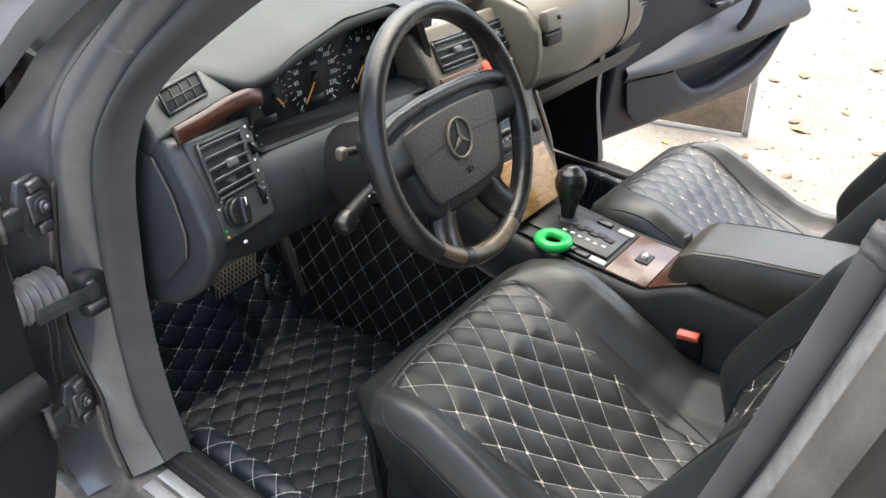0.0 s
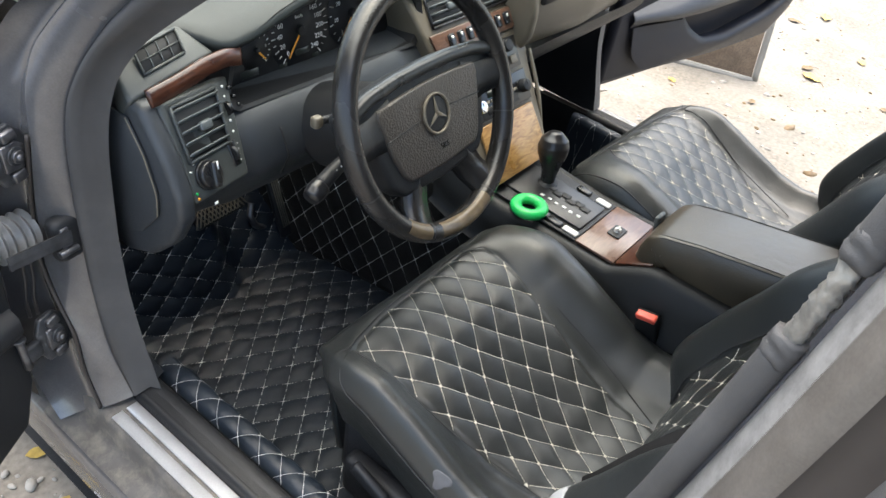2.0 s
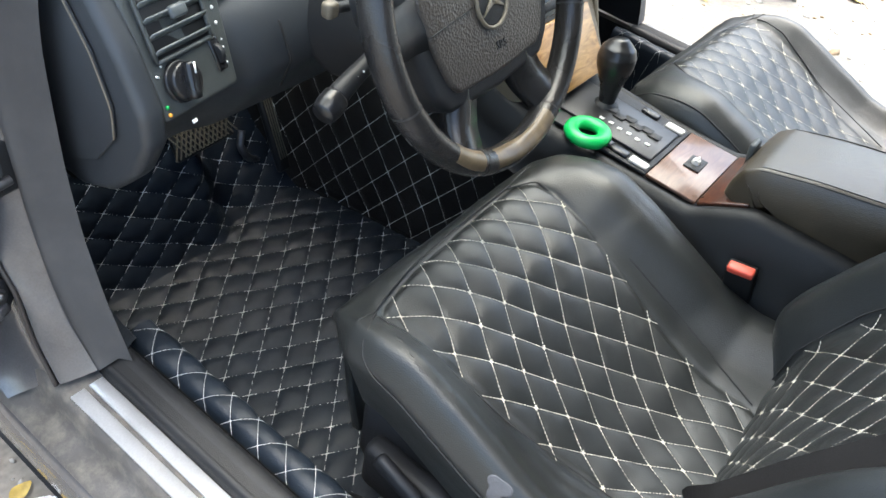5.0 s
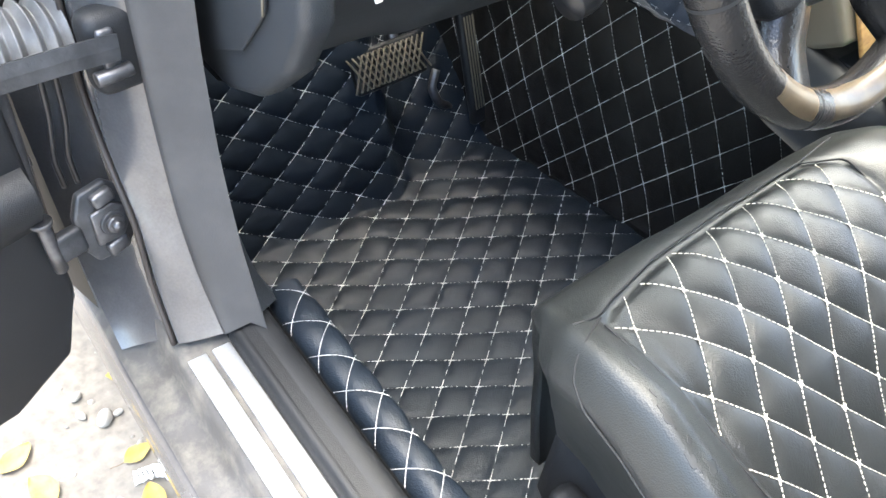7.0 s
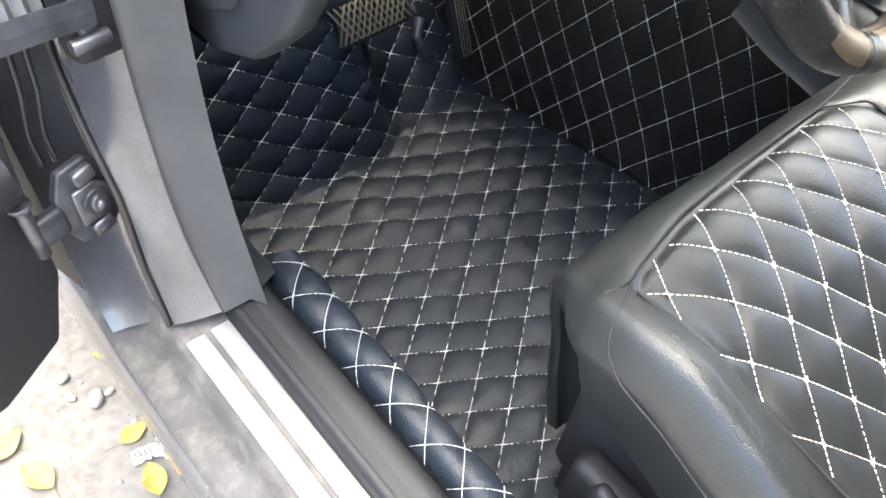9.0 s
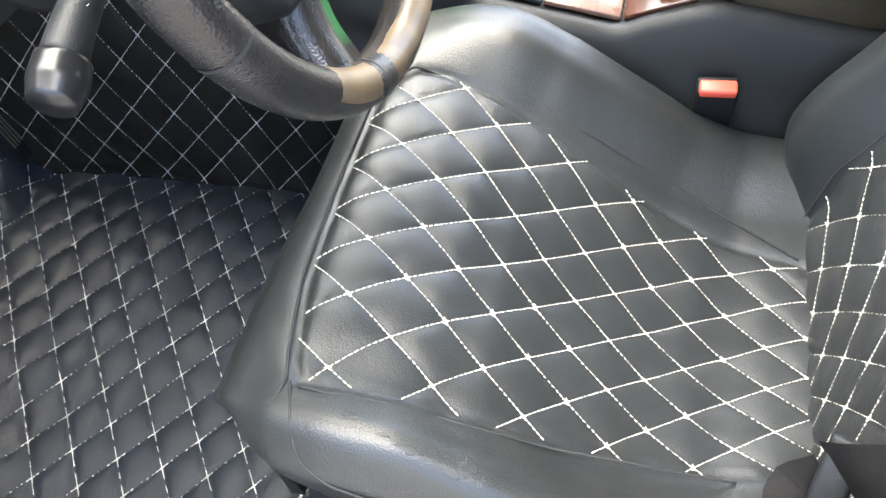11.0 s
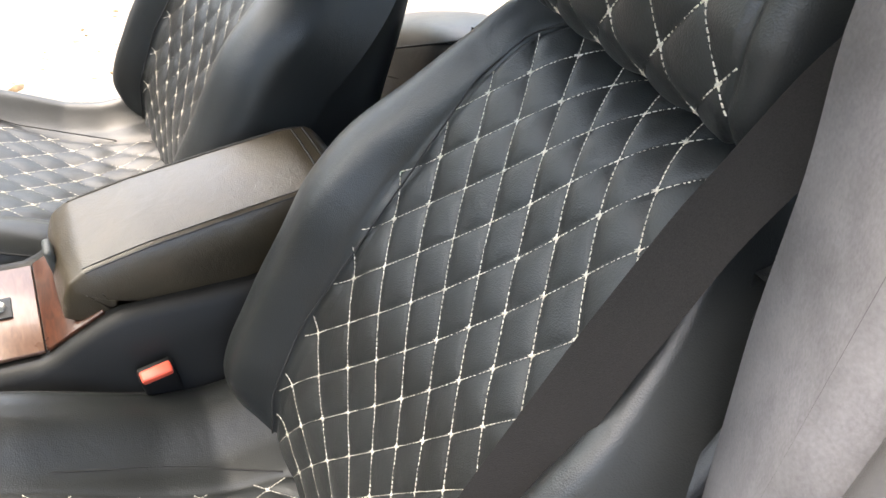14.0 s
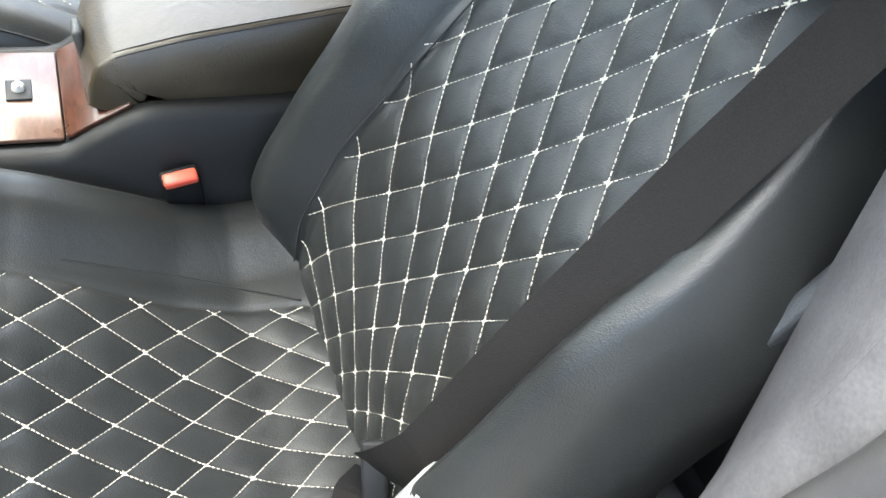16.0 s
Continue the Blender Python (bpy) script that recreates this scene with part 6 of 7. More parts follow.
# end cap by the door
CAP = [(0.47, 0.990), (0.372, 0.992), (0.325, 0.990), (0.283, 0.930), (0.256, 0.878), (0.256, 0.842), (0.285, 0.790), (0.335, 0.740), (0.395, 0.712), (0.48, 0.712)]
part("end_cap", slab([(-0.704, y, z) for y, z in CAP], 0.030, (1, 0, 0), 0.010, 3), DASH_DARK, dash)
part("fuse_cover", slab([(-0.705, y, z) for y, z in ((0.455, 0.968), (0.350, 0.968), (0.318, 0.925), (0.298, 0.872), (0.302, 0.835), (0.345, 0.782), (0.40, 0.752), (0.46, 0.752))], 0.0035, (-1, 0, 0), 0.0015, 2), DASH_DARK, dash, "smooth black fuse box cover")
tv, tf = tube([(-0.7095, y, z) for y, z in ((0.350, 0.9685), (0.317, 0.925), (0.297, 0.872), (0.301, 0.835))], 0.0012, 24, 6)
raw("cover_edge", tv, tf, DASH_GREY, dash)
# side panel with vent and light switch
PTL, PTR, PBL, PBR = Vector((-0.680, 0.318, 0.990)), Vector((-0.549, 0.346, 0.980)), Vector((-0.673, 0.258, 0.862)), Vector((-0.572, 0.272, 0.862))
pr, pu = (PTR - PTL + PBR - PBL).normalized(), (PTL - PBL + PTR - PBR).normalized()
pn = pr.cross(pu).normalized()
sp = part("switch_panel", slab([PTL, PTR, PBR, PBL], 0.030, -pn, 0.005, 3), DASH, dash, "grey side panel")
at_panel = lambda s, t, o=0.0: (PBL.lerp(PBR, s)).lerp(PTL.lerp(PTR, s), t) + pn * o  # noqa: E731


def vent(corner, n, parent, tab=True, frame_mat=PLASTIC_GLOSS, deep=0.011, lean=0.55):
    """An air outlet: recess, frame, level blades and a tab. corner(s, t, o) gives places on the panel, s across and t up."""
    ve = part("air_vent", slab([corner(0, 0, 0.0005), corner(1, 0, 0.0005), corner(1, 1, 0.0005), corner(0, 1, 0.0005)], 0.002, corner(0, 0, 1) - corner(0, 0, 0), 0.0005, 1), FACE, parent)
    for a, b in (((0, 0), (1, 0)), ((1, 0), (1, 1)), ((1, 1), (0, 1)), ((0, 1), (0, 0))):
        tv, tf = tube([corner(*a, 0.004), corner(*b, 0.004)], 0.0026, 6, 8, 0)
        raw("vent_frame", tv, tf, frame_mat, ve)
    for i in range(n):
        t = (i + 0.5) / n
        a, b = corner(0.02, t, 0.004), corner(0.98, t, 0.004)
        up = (corner(0.5, 1, 0) - corner(0.5, 0, 0)).normalized()
        out = (corner(0, 0, 1) - corner(0, 0, 0)).normalized()
        tv, tf = ribbon([a, a.lerp(b, 0.5), b], out * 0.75 + up * lean, deep, 0.0022, 8, 0)
        raw("blade", tv, tf, VENT_GREY, ve)
    if tab:
        c = corner(0.52, 0.5, 0.010)
        part("vent_tab", rbox((0.022, 0.013, 0.008), facing(c, corner(1, 0.5, 0) - corner(0, 0.5, 0), corner(0.5, 1, 0) - corner(0.5, 0, 0)), 0.003), VENT_GREY, ve)
    return ve


vent(lambda s, t, o=0.0: at_panel(0.10 + 0.66 * s, 0.40 + 0.54 * t, o), 5, sp, True, DASH, 0.0165, 0.42)
K = facing(at_panel(0.28, 0.22, 0.004), pr, pu)
part("switch_bezel", cyl(0.0215, 0.0205, 0.004, K, 32, 0.001), PLASTIC_GLOSS, sp)
part("light_switch", merged(cyl(0.0195, 0.0185, 0.010, K @ Matrix.Translation((0, 0, 0.006)), 32, 0.002), rbox((0.013, 0.037, 0.013), K @ Matrix.Translation((0, 0, 0.015)) @ Matrix.Rotation(-0.25, 4, "Z"), 0.004, 3)), PLASTIC_GLOSS, sp, "rotary light switch")
part("switch_pointer", rbox((0.0022, 0.011, 0.0008), K @ Matrix.Translation((0.0035, 0.011, 0.0217)) @ Matrix.Rotation(-0.25, 4, "Z"), 0), WHITE, sp)
for a in range(6):
    w = radians(150 - 26 * a)
    part("switch_mark", rbox((0.0045, 0.0022, 0.0006), K @ Matrix.Translation((0.0265 * math.cos(w), 0.0265 * math.sin(w), -0.003)) @ Matrix.Rotation(w, 4, "Z"), 0), WHITE, sp)
part("dimmer_slot", rbox((0.014, 0.036, 0.005), facing(at_panel(0.80, 0.27, 0.001), pr, pu), 0.004), PLASTIC_GLOSS, sp)
part("dimmer_wheel", cyl(0.011, 0.011, 0.006, facing(at_panel(0.80, 0.27, 0.0), pr, pu) @ Matrix.Rotation(math.pi / 2, 4, "Y"), 24, 0.0005), PLASTIC, sp)
for i in range(4):
    part("dimmer_mark", cyl(0.0011, 0.0011, 0.0006, facing(at_panel(0.90, 0.18 + 0.055 * i, 0.001), pr, pu), 8), WHITE, sp)
for i, mm in enumerate((GREEN, ORANGE)):
    part("tell_tale", cyl(0.0022, 0.0018, 0.002, facing(at_panel(0.045, 0.10 - 0.055 * i, 0.001), pr, pu), 12), mm, sp)
part("vent_wheel", cyl(0.010, 0.010, 0.006, facing(at_panel(0.885, 0.70, 0.0), pr, pu) @ Matrix.Rotation(math.pi / 2, 4, "Y"), 24, 0.0005), PLASTIC_GLOSS, sp)
for t in (0.92, 0.82, 0.58, 0.47):
    part("vent_mark", cyl(0.0022, 0.0022, 0.0006, facing(at_panel(0.885, t, 0.001), pr, pu), 10), WHITE, sp)
part("brake_release_sign", rbox((0.007, 0.004, 0.0008), facing((-0.640, 0.262, 0.848), pr, pu), 0.0003, 1), WHITE, dash)
# pod with the window demister grille
pod = part("demister_pod", slab([(-0.706, 0.338, 0.992), (-0.640, 0.345, 1.004), (-0.560, 0.352, 1.016), (-0.584, 0.402, 1.046), (-0.700, 0.396, 1.032)], 0.045, (0, 0.6, -0.8), 0.007, 3), DASH, dash)
dv = lambda s, t, o=0.0: Vector((-0.669, 0.366, 1.006)).lerp(Vector((-0.602, 0.373, 1.015)), s).lerp(Vector((-0.668, 0.388, 1.030)).lerp(Vector((-0.598, 0.397, 1.039)), s), t) + Vector((0, -0.75, 0.66)) * (o + 0.010)  # noqa: E731
gr = part("demister_grille", slab([dv(0, 0), dv(1, 0), dv(1, 1), dv(0, 1)], 0.004, (0, 0.75, -0.66), 0.001, 1), FACE, dash)
for s in (0, 0.25, 0.5, 0.75, 1):
    tv, tf = tube([dv(s, 0, 0.001), dv(s, 1, 0.001)], 0.0009 if 0 < s < 1 else 0.0019, 5, 6, 0)
    raw("grille_bar", tv, tf, VENT_GREY if 0 < s < 1 else DASH, gr)
for t in (0, 0.5, 1):
    tv, tf = tube([dv(0, t, 0.001), dv(1, t, 0.001)], 0.0011 if t == 0.5 else 0.0022, 5, 6, 0)
    raw("grille_bar", tv, tf, DASH, gr)
v, f = ribbon([(-0.690, 0.322, 1.000), (-0.64, 0.326, 1.006), (-0.59, 0.334, 1.012), (-0.555, 0.338, 1.012), (-0.528, 0.342, 1.004)], (0, 0.30, 1), 0.025, 0.007, 40, 2)
raw("wood_trim", v, f, WOOD, dash, "glossy burl wood trim")

# instrument cluster
clu = thing("instrument_cluster", (-0.35, 0.40, 0.92), "black instrument cluster with orange needles and white numerals", "instruments")
CF = facing((-0.361, 0.400, 0.973), (1, 0, 0), (0, 0.16, 1))
face_out = [(-0.186, -0.035), (-0.165, -0.048), (0.20, -0.052), (0.215, -0.03), (0.212, 0.03), (0.18, 0.085), (0.10, 0.098), (0.0, 0.096), (-0.10, 0.075), (-0.17, 0.03)]
part("dial_face", slab([CF @ Vector((x, y, 0)) for x, y in face_out], 0.006, CF.to_3x3() @ Vector((0, 0, -1)), 0.001, 1), FACE, clu)
tun_in, tun_out = [CF @ Vector((x, y, 0)) for x, y in face_out], [Vector((x, y, z)) for x, y, z in ((-0.553, 0.336, 0.945), (-0.530, 0.333, 0.931), (-0.16, 0.333, 0.925), (-0.138, 0.336, 0.945), (-0.142, 0.345, 0.99), (-0.175, 0.346, 1.050), (-0.255, 0.340, 1.080), (-0.36, 0.340, 1.074), (-0.45, 0.342, 1.050), (-0.53, 0.344, 1.015))]
vs = [*tun_in, *tun_out, *[p + Vector((0, -0.004, 0)) + (p - Vector((-0.345, 0.34, 1.0))).normalized() * 0.012 for p in tun_out]]
k = len(face_out)
raw("cowl", vs, [(a * k + i, a * k + (i + 1) % k, (a + 1) * k + (i + 1) % k, (a + 1) * k + i) for a in range(2) for i in range(k)], PLASTIC, clu, smooth=False)


def gauge(cx, cy, r, lo, hi, ticks, labels, needle, name):
    """A dial drawn on the cluster face: graduations, numerals and a needle with its hub."""
    g = part(name, cyl(r * 1.16, r * 1.16, 0.0008, CF @ Matrix.Translation((cx, cy, 0.001)), 40), FACE, clu)
    for i in range(ticks):
        a = radians(lo + (hi - lo) * i / (ticks - 1))
        big = i % 2 == 0
        part("tick", rbox((r * (0.16 if big else 0.10), 0.0014 if big else 0.0009, 0.0006), CF @ Matrix.Translation((cx + r * math.cos(a), cy + r * math.sin(a), 0.0020)) @ Matrix.Rotation(a, 4, "Z"), 0), WHITE, g)
    for i, t in enumerate(labels):
        a = radians(lo + (hi - lo) * i / (len(labels) - 1))
        writing(t, r * 0.20, CF @ Matrix.Translation((cx + 0.76 * r * math.cos(a), cy + 0.76 * r * math.sin(a), 0.0020)), WHITE, g, "numeral")
    a = radians(needle)
    tv, tf = ribbon([CF @ Vector((cx + d * r * math.cos(a), cy + d * r * math.sin(a), 0.0050)) for d in (-0.12, 0.3, 0.86)], CF.to_3x3() @ Vector((-math.sin(a), math.cos(a), 0)), 0.0030, 0.0012, 8, 0)
    raw("needle", tv, tf, ORANGE, g)
    part("needle_hub", cyl(r * 0.17, r * 0.15, 0.008, CF @ Matrix.Translation((cx, cy, 0.0045)), 24, 0.001), PLASTIC, g)


gauge(0.0, 0.004, 0.056, 228, -48, 25, ["0", "20", "40", "60", "80", "100", "120", "140", "160", "180", "200", "220", "240"], 232, "speedometer")
gauge(0.118, 0.004, 0.050, 228, -20, 15, ["5", "10", "20", "30", "40", "50", "60"], 232, "rev_counter")
gauge(-0.092, -0.004, 0.027, 60, -50, 7, ["1", "½", "0"], -48, "fuel_gauge")
gauge(-0.142, -0.022, 0.022, 120, 20, 5, ["", "", ""], 70, "temperature_gauge")
part("lcd_window", rbox((0.036, 0.012, 0.001), CF @ Matrix.Translation((-0.108, -0.037, 0.001)), 0.0005, 1), LCD, clu, "dark odometer window")
part("lcd_window", rbox((0.030, 0.010, 0.001), CF @ Matrix.Translation((0.0, -0.030, 0.0030)), 0.0005, 1), LCD, clu)
for x in (-0.04, 0.03):
    part("tell_tale_lens", rbox((0.016, 0.008, 0.001), CF @ Matrix.Translation((x, -0.044, 0.001)), 0.0005, 1), LCD, clu)
writing("km/h", 0.008, CF @ Matrix.Translation((0.0, 0.026, 0.0021)), WHITE, clu, "unit_print")
for i in range(3):
    part("trip_button", cyl(0.003, 0.0028, 0.006, facing((-0.556 + 0.008 * i, 0.334, 0.968 - 0.016 * i), (1, 0.2, 0), (0, 0.3, 1)), 12), PLASTIC_GLOSS, clu)

# centre stack
SN = Vector((0, -1, 0.68)).normalized()
st = lambda x, z, o=0.0: Vector((x, 0.224 + 0.68 * (z - 0.803), z)) + SN * o  # noqa: E731
SU = Vector((0, 0.68, 1)).normalized()
stack = thing("centre_stack", (0, 0.28, 0.7), "grey centre stack with vents, switches and a radio", "dashboard panel")
part("panel", slab([st(x, z) for x, z in ((-0.165, 1.015), (0.160, 1.015), (0.150, 0.93), (0.125, 0.84), (0.108, 0.70), (-0.108, 0.70), (-0.120, 0.84), (-0.140, 0.92))], 0.08, -SN, 0.008, 3), DASH_GREY, stack)
for x0, x1 in ((-0.118, -0.008), (0.012, 0.122)):
    vent(lambda s, t, o=0.0: st(x0 + (x1 - x0) * s, 0.945 + 0.046 * t, o), 4, stack)
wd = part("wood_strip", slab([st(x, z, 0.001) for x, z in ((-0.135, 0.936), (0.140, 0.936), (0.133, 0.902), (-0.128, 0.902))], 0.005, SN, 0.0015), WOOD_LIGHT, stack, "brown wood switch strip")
for i, x in enumerate((-0.085, -0.058, -0.031, 0.031, 0.058, 0.085)):
    part("switch", rbox((0.017, 0.024, 0.006), facing(st(x, 0.920, 0.008), (1, 0, 0), SU), 0.003), PLASTIC_GLOSS, wd)
    part("switch_mark", rbox((0.006, 0.006, 0.0006), facing(st(x, 0.924, 0.0115), (1, 0, 0), SU), 0), WHITE, wd)
part("hazard_switch", slab([st(-0.013, 0.909, 0.006), st(0.013, 0.909, 0.006), st(0.011, 0.930, 0.006), st(0.004, 0.937, 0.006), st(-0.004, 0.937, 0.006), st(-0.011, 0.930, 0.006)], 0.007, SN, 0.002), RED, wd, "red hazard switch")
clim = part("climate_panel", slab([st(x, z, 0.001) for x, z in ((-0.095, 0.892), (0.095, 0.892), (0.092, 0.842), (-0.092, 0.842))], 0.004, SN, 0.001), PLASTIC_GLOSS, stack)
for i in range(6):
    part("climate_button", rbox((0.020, 0.016, 0.004), facing(st(-0.070 + 0.028 * i, 0.856, 0.007), (1, 0, 0), SU), 0.0015), DASH_GREY, clim)
for x in (-0.06, 0.06):
    part("climate_dial", cyl(0.013, 0.012, 0.012, facing(st(x, 0.880, 0.010), (1, 0, 0), SU), 24, 0.001), PLASTIC, clim)
radio = part("radio", slab([st(x, z, 0.001) for x, z in ((-0.092, 0.836), (0.092, 0.836), (0.091, 0.786), (-0.091, 0.786))], 0.006, SN, 0.001), PLASTIC_GLOSS, stack)
for x in (-0.072, 0.072):
    part("radio_knob", merged(cyl(0.0135, 0.012, 0.014, facing(st(x, 0.810, 0.014), (1, 0, 0), SU), 24, 0.0015), rbox((0.002, 0.010, 0.002), facing(st(x, 0.815, 0.021), (1, 0, 0), SU), 0)), CHROME if x < 0 else PLASTIC, radio)
part("radio_display", rbox((0.075, 0.013, 0.001), facing(st(0.0, 0.822, 0.0078), (1, 0, 0), SU), 0), LCD, radio)
part("cassette_flap", rbox((0.100, 0.014, 0.002), facing(st(0.0, 0.798, 0.0078), (1, 0, 0), SU), 0.0008, 1), FACE, radio)
for i in range(6):
    part("radio_button", rbox((0.014, 0.006, 0.003), facing(st(-0.045 + 0.018 * i, 0.811, 0.008), (1, 0, 0), SU), 0.001), DASH_GREY, radio)
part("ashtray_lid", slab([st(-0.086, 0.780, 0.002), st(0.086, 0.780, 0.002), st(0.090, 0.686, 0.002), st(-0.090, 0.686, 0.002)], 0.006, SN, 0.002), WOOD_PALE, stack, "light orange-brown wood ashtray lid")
tv, tf = tube([st(0.132, 0.86, 0.004), st(0.118, 0.78, 0.004), (0.104, 0.165, 0.69)], 0.004, 20, 8)
raw("edge_trim", tv, tf, DASH_GREY, stack)

# passenger side: glovebox, end vent, wood strip
GP = [(0.400, 1.030), (0.345, 1.034), (0.290, 1.022), (0.258, 0.990), (0.247, 0.940), (0.250, 0.890), (0.272, 0.850), (0.315, 0.825), (0.40, 0.805), (0.55, 0.80)]
glove = thing("glovebox", (0.35, 0.35, 0.8), "padded grey glovebox below the dash with a latch", "glovebox")
v, f = loft([[(x, y + 0.015 * abs(x - 0.35) / 0.2, z) for x in np.linspace(0.135, 0.545, 20)] for y, z in GP], 40, 2)
raw("lid", v, f, DASH_GREY, glove)
# Dark block proud of the lid stands in for the shade under the handle
part("latch_recess_shade", rbox((0.060, 0.012, 0.026), Matrix.Translation((0.167, 0.2555, 0.965)), 0.004), FACE, glove)
part("latch_handle", rbox((0.060, 0.018, 0.042), Matrix.Translation((0.167, 0.266, 0.998)) @ Matrix.Rotation(-0.35, 4, "X"), 0.005), DASH_GREY, glove)
part("lock", cyl(0.0045, 0.0045, 0.004, Matrix.Translation((0.184, 0.2565, 1.004)) @ Matrix.Rotation(1.2, 4, "X"), 16), PLASTIC, glove)
tv, tf = tube([(0.1335, y - 0.001 + 0.015 * 0.2 / 0.2, z) for y, z in GP[1:8]], 0.0022, 40, 6, 2)
raw("lid_gap", tv, tf, FACE, glove)
tv, tf = tube([(0.5465, y - 0.001 + 0.015 * 0.98, z) for y, z in GP[1:8]], 0.0022, 40, 6, 2)
raw("lid_gap", tv, tf, FACE, glove)
side = thing("dash_side_trim", (0.1, 0.33, 0.85), "grey curved trim beside the glovebox", "dashboard panel")
part("curved_cover", slab([(0.104, y + 0.003, z) for y, z in GP[:9]] + [(0.104, 0.46, 0.83), (0.104, 0.46, 1.02)], 0.0265, (1, 0, 0), 0.009, 3), DASH_GREY, side)
endp = thing("dash_end_panel", (0.62, 0.34, 0.85), "grey dash end panel with an air vent", "dashboard panel")
v, f = loft([[(x, y + 0.016 + 0.02 * max(0, x - 0.62) / 0.07, z) for x in np.linspace(0.549, 0.69, 8)] for y, z in GP[:8]], 14, 0)
raw("cover", v, f, DASH_GREY, endp)
vent(lambda s, t, o=0.0: Vector((0.572 + 0.085 * s, 0.272 + 0.014 * t, 0.942 + 0.045 * t)) + Vector((0, -1, 0.2)) * o, 4, endp)
under = thing("dash_underside", (0.4, 0.5, 0.75), "dark lower dash cover above the passenger footwell", "dashboard panel")
v, f = loft([[(x, y, z) for x in np.linspace(0.10, 0.70, 10)] for y, z in ((0.275, 0.842), (0.288, 0.81), (0.315, 0.775), (0.40, 0.750), (0.60, 0.735), (0.85, 0.70))], 20, 1)
raw("cover", v, f, PLASTIC, under)
v, f = ribbon([(-0.13, 0.402, 1.028), (0.1, 0.400, 1.036), (0.4, 0.388, 1.040), (0.68, 0.408, 1.012)], (0, 0.4, 1), 0.026, 0.010, 40, 1)
solo(raw("wood_strip", v, f, WOOD), "long burl wood strip across the dash", "trim")

# ---- steering wheel ----
PAD = material("airbag_grain", (0.050, 0.043, 0.037), 0.42, tone=0.12, tone_scale=10, bump=0.7, bump_scale=330, kind="cells")
RIM_SHEEN = material("smooth_band", (0.03, 0.032, 0.033), 0.3, tone=0.15, tone_scale=12, bump=0.15, bump_scale=600)
wheel = thing("steering_wheel", (-0.369, 0.11, 0.97), "four-spoke black leather steering wheel, rim worn bare", "steering wheel")
tilt = 0.4324
WF = facing((-0.3685, 0.112, 0.970), (0.998, 0.06, 0.0), (-0.02, math.sin(tilt), math.cos(tilt)))


def arc_bar(R, r0, a0, a1, n, k=16, closed=False, squash=1.15, bump_=0.0):
    vs, fs = [], []
    for i in range(n):
        a = a0 + (a1 - a0) * i / (n if closed else n - 1)
        for j in range(k):
            b = 2 * math.pi * j / k
            rr_ = r0 * (1 + bump_ * noise.noise(Vector((9 * a, 3 * b, 0))))
            vs.append(WF @ Vector(((R + rr_ * math.cos(b)) * math.cos(a), (R + rr_ * math.cos(b)) * math.sin(a), squash * rr_ * math.sin(b))))
    for i in range(n if closed else n - 1):
        for j in range(k):
            fs.append((i * k + j, ((i + 1) % n) * k + j, ((i + 1) % n) * k + (j + 1) % k, i * k + (j + 1) % k))
    return vs, fs


raw("rim", *arc_bar(0.1785, 0.0152, 0, 2 * math.pi, 120, 20, True, 1.18), RIM, wheel)
# Tan of the worn leather, with a warm glint mixed into the colour
RIM_BARE = material("bare_rim", (0.13, 0.095, 0.055), 0.32, tone=0.5, tone_scale=30, dirt=(0.03, 0.025, 0.02), dirt_amount=0.7, dirt_scale=25)
for a0, a1 in ((250, 292), (226, 243)):
    vs, fs = [], []
    for i in range(30):
        a = radians(a0 + (a1 - a0) * i / 29)
        for j in range(9):
            b = radians(35 + 110 * j / 8 + 8 * math.sin(7 * a + j)) + 0.35
            rr_ = 0.01555 - 0.0006 * (i in (0, 29) or j in (0, 8))
            vs.append(WF @ Vector(((0.1785 + rr_ * math.cos(b)) * math.cos(a), (0.1785 + rr_ * math.cos(b)) * math.sin(a), 1.18 * rr_ * math.sin(b))))
    raw("worn_patch", vs, [(i * 9 + j, i * 9 + j + 1, (i + 1) * 9 + j + 1, (i + 1) * 9 + j) for i in range(29) for j in range(8)], RIM_BARE, wheel, "rim leather worn to tan, warm glint in its colour")
for a in (200, 245, 295, 340):
    vs, fs = arc_bar(0.1785, 0.0156, radians(a - 0.4), radians(a + 0.4), 3, 20)
    raw("rim_seam", vs, fs, DARK_THREAD, wheel)
wp = lambda x, y, z: WF @ Vector((x, y, z))  # noqa: E731
# padded airbag cover
pad_out = [(-0.116, 0.036), (-0.060, 0.041), (0.0, 0.043), (0.060, 0.041), (0.116, 0.036), (0.118, 0.020), (0.106, -0.030), (0.092, -0.068), (0.080, -0.080), (0.0, -0.084), (-0.080, -0.080), (-0.092, -0.068), (-0.106, -0.030), (-0.118, 0.020)]
shield = [(-0.168, 0.050), (-0.12, 0.060), (-0.06, 0.066), (0.0, 0.067), (0.06, 0.066), (0.12, 0.060), (0.168, 0.050), (0.168, 0.018), (0.138, 0.004), (0.128, -0.03), (0.116, -0.075), (0.095, -0.098), (0.0, -0.104), (-0.095, -0.098), (-0.116, -0.075), (-0.128, -0.03), (-0.138, 0.004), (-0.168, 0.018)]
hub = part("hub_cover", slab([wp(x, y, -0.042) for x, y in shield], 0.038, WF.to_3x3() @ Vector((0, 0, 1)), 0.009, 4), PLASTIC, wheel)
cover = part("airbag_cover", slab([wp(x, y, -0.012) for x, y in pad_out], 0.014, WF.to_3x3() @ Vector((0, 0, 1)), 0.005, 4), PAD, hub, "grained dark brown-grey airbag cover")
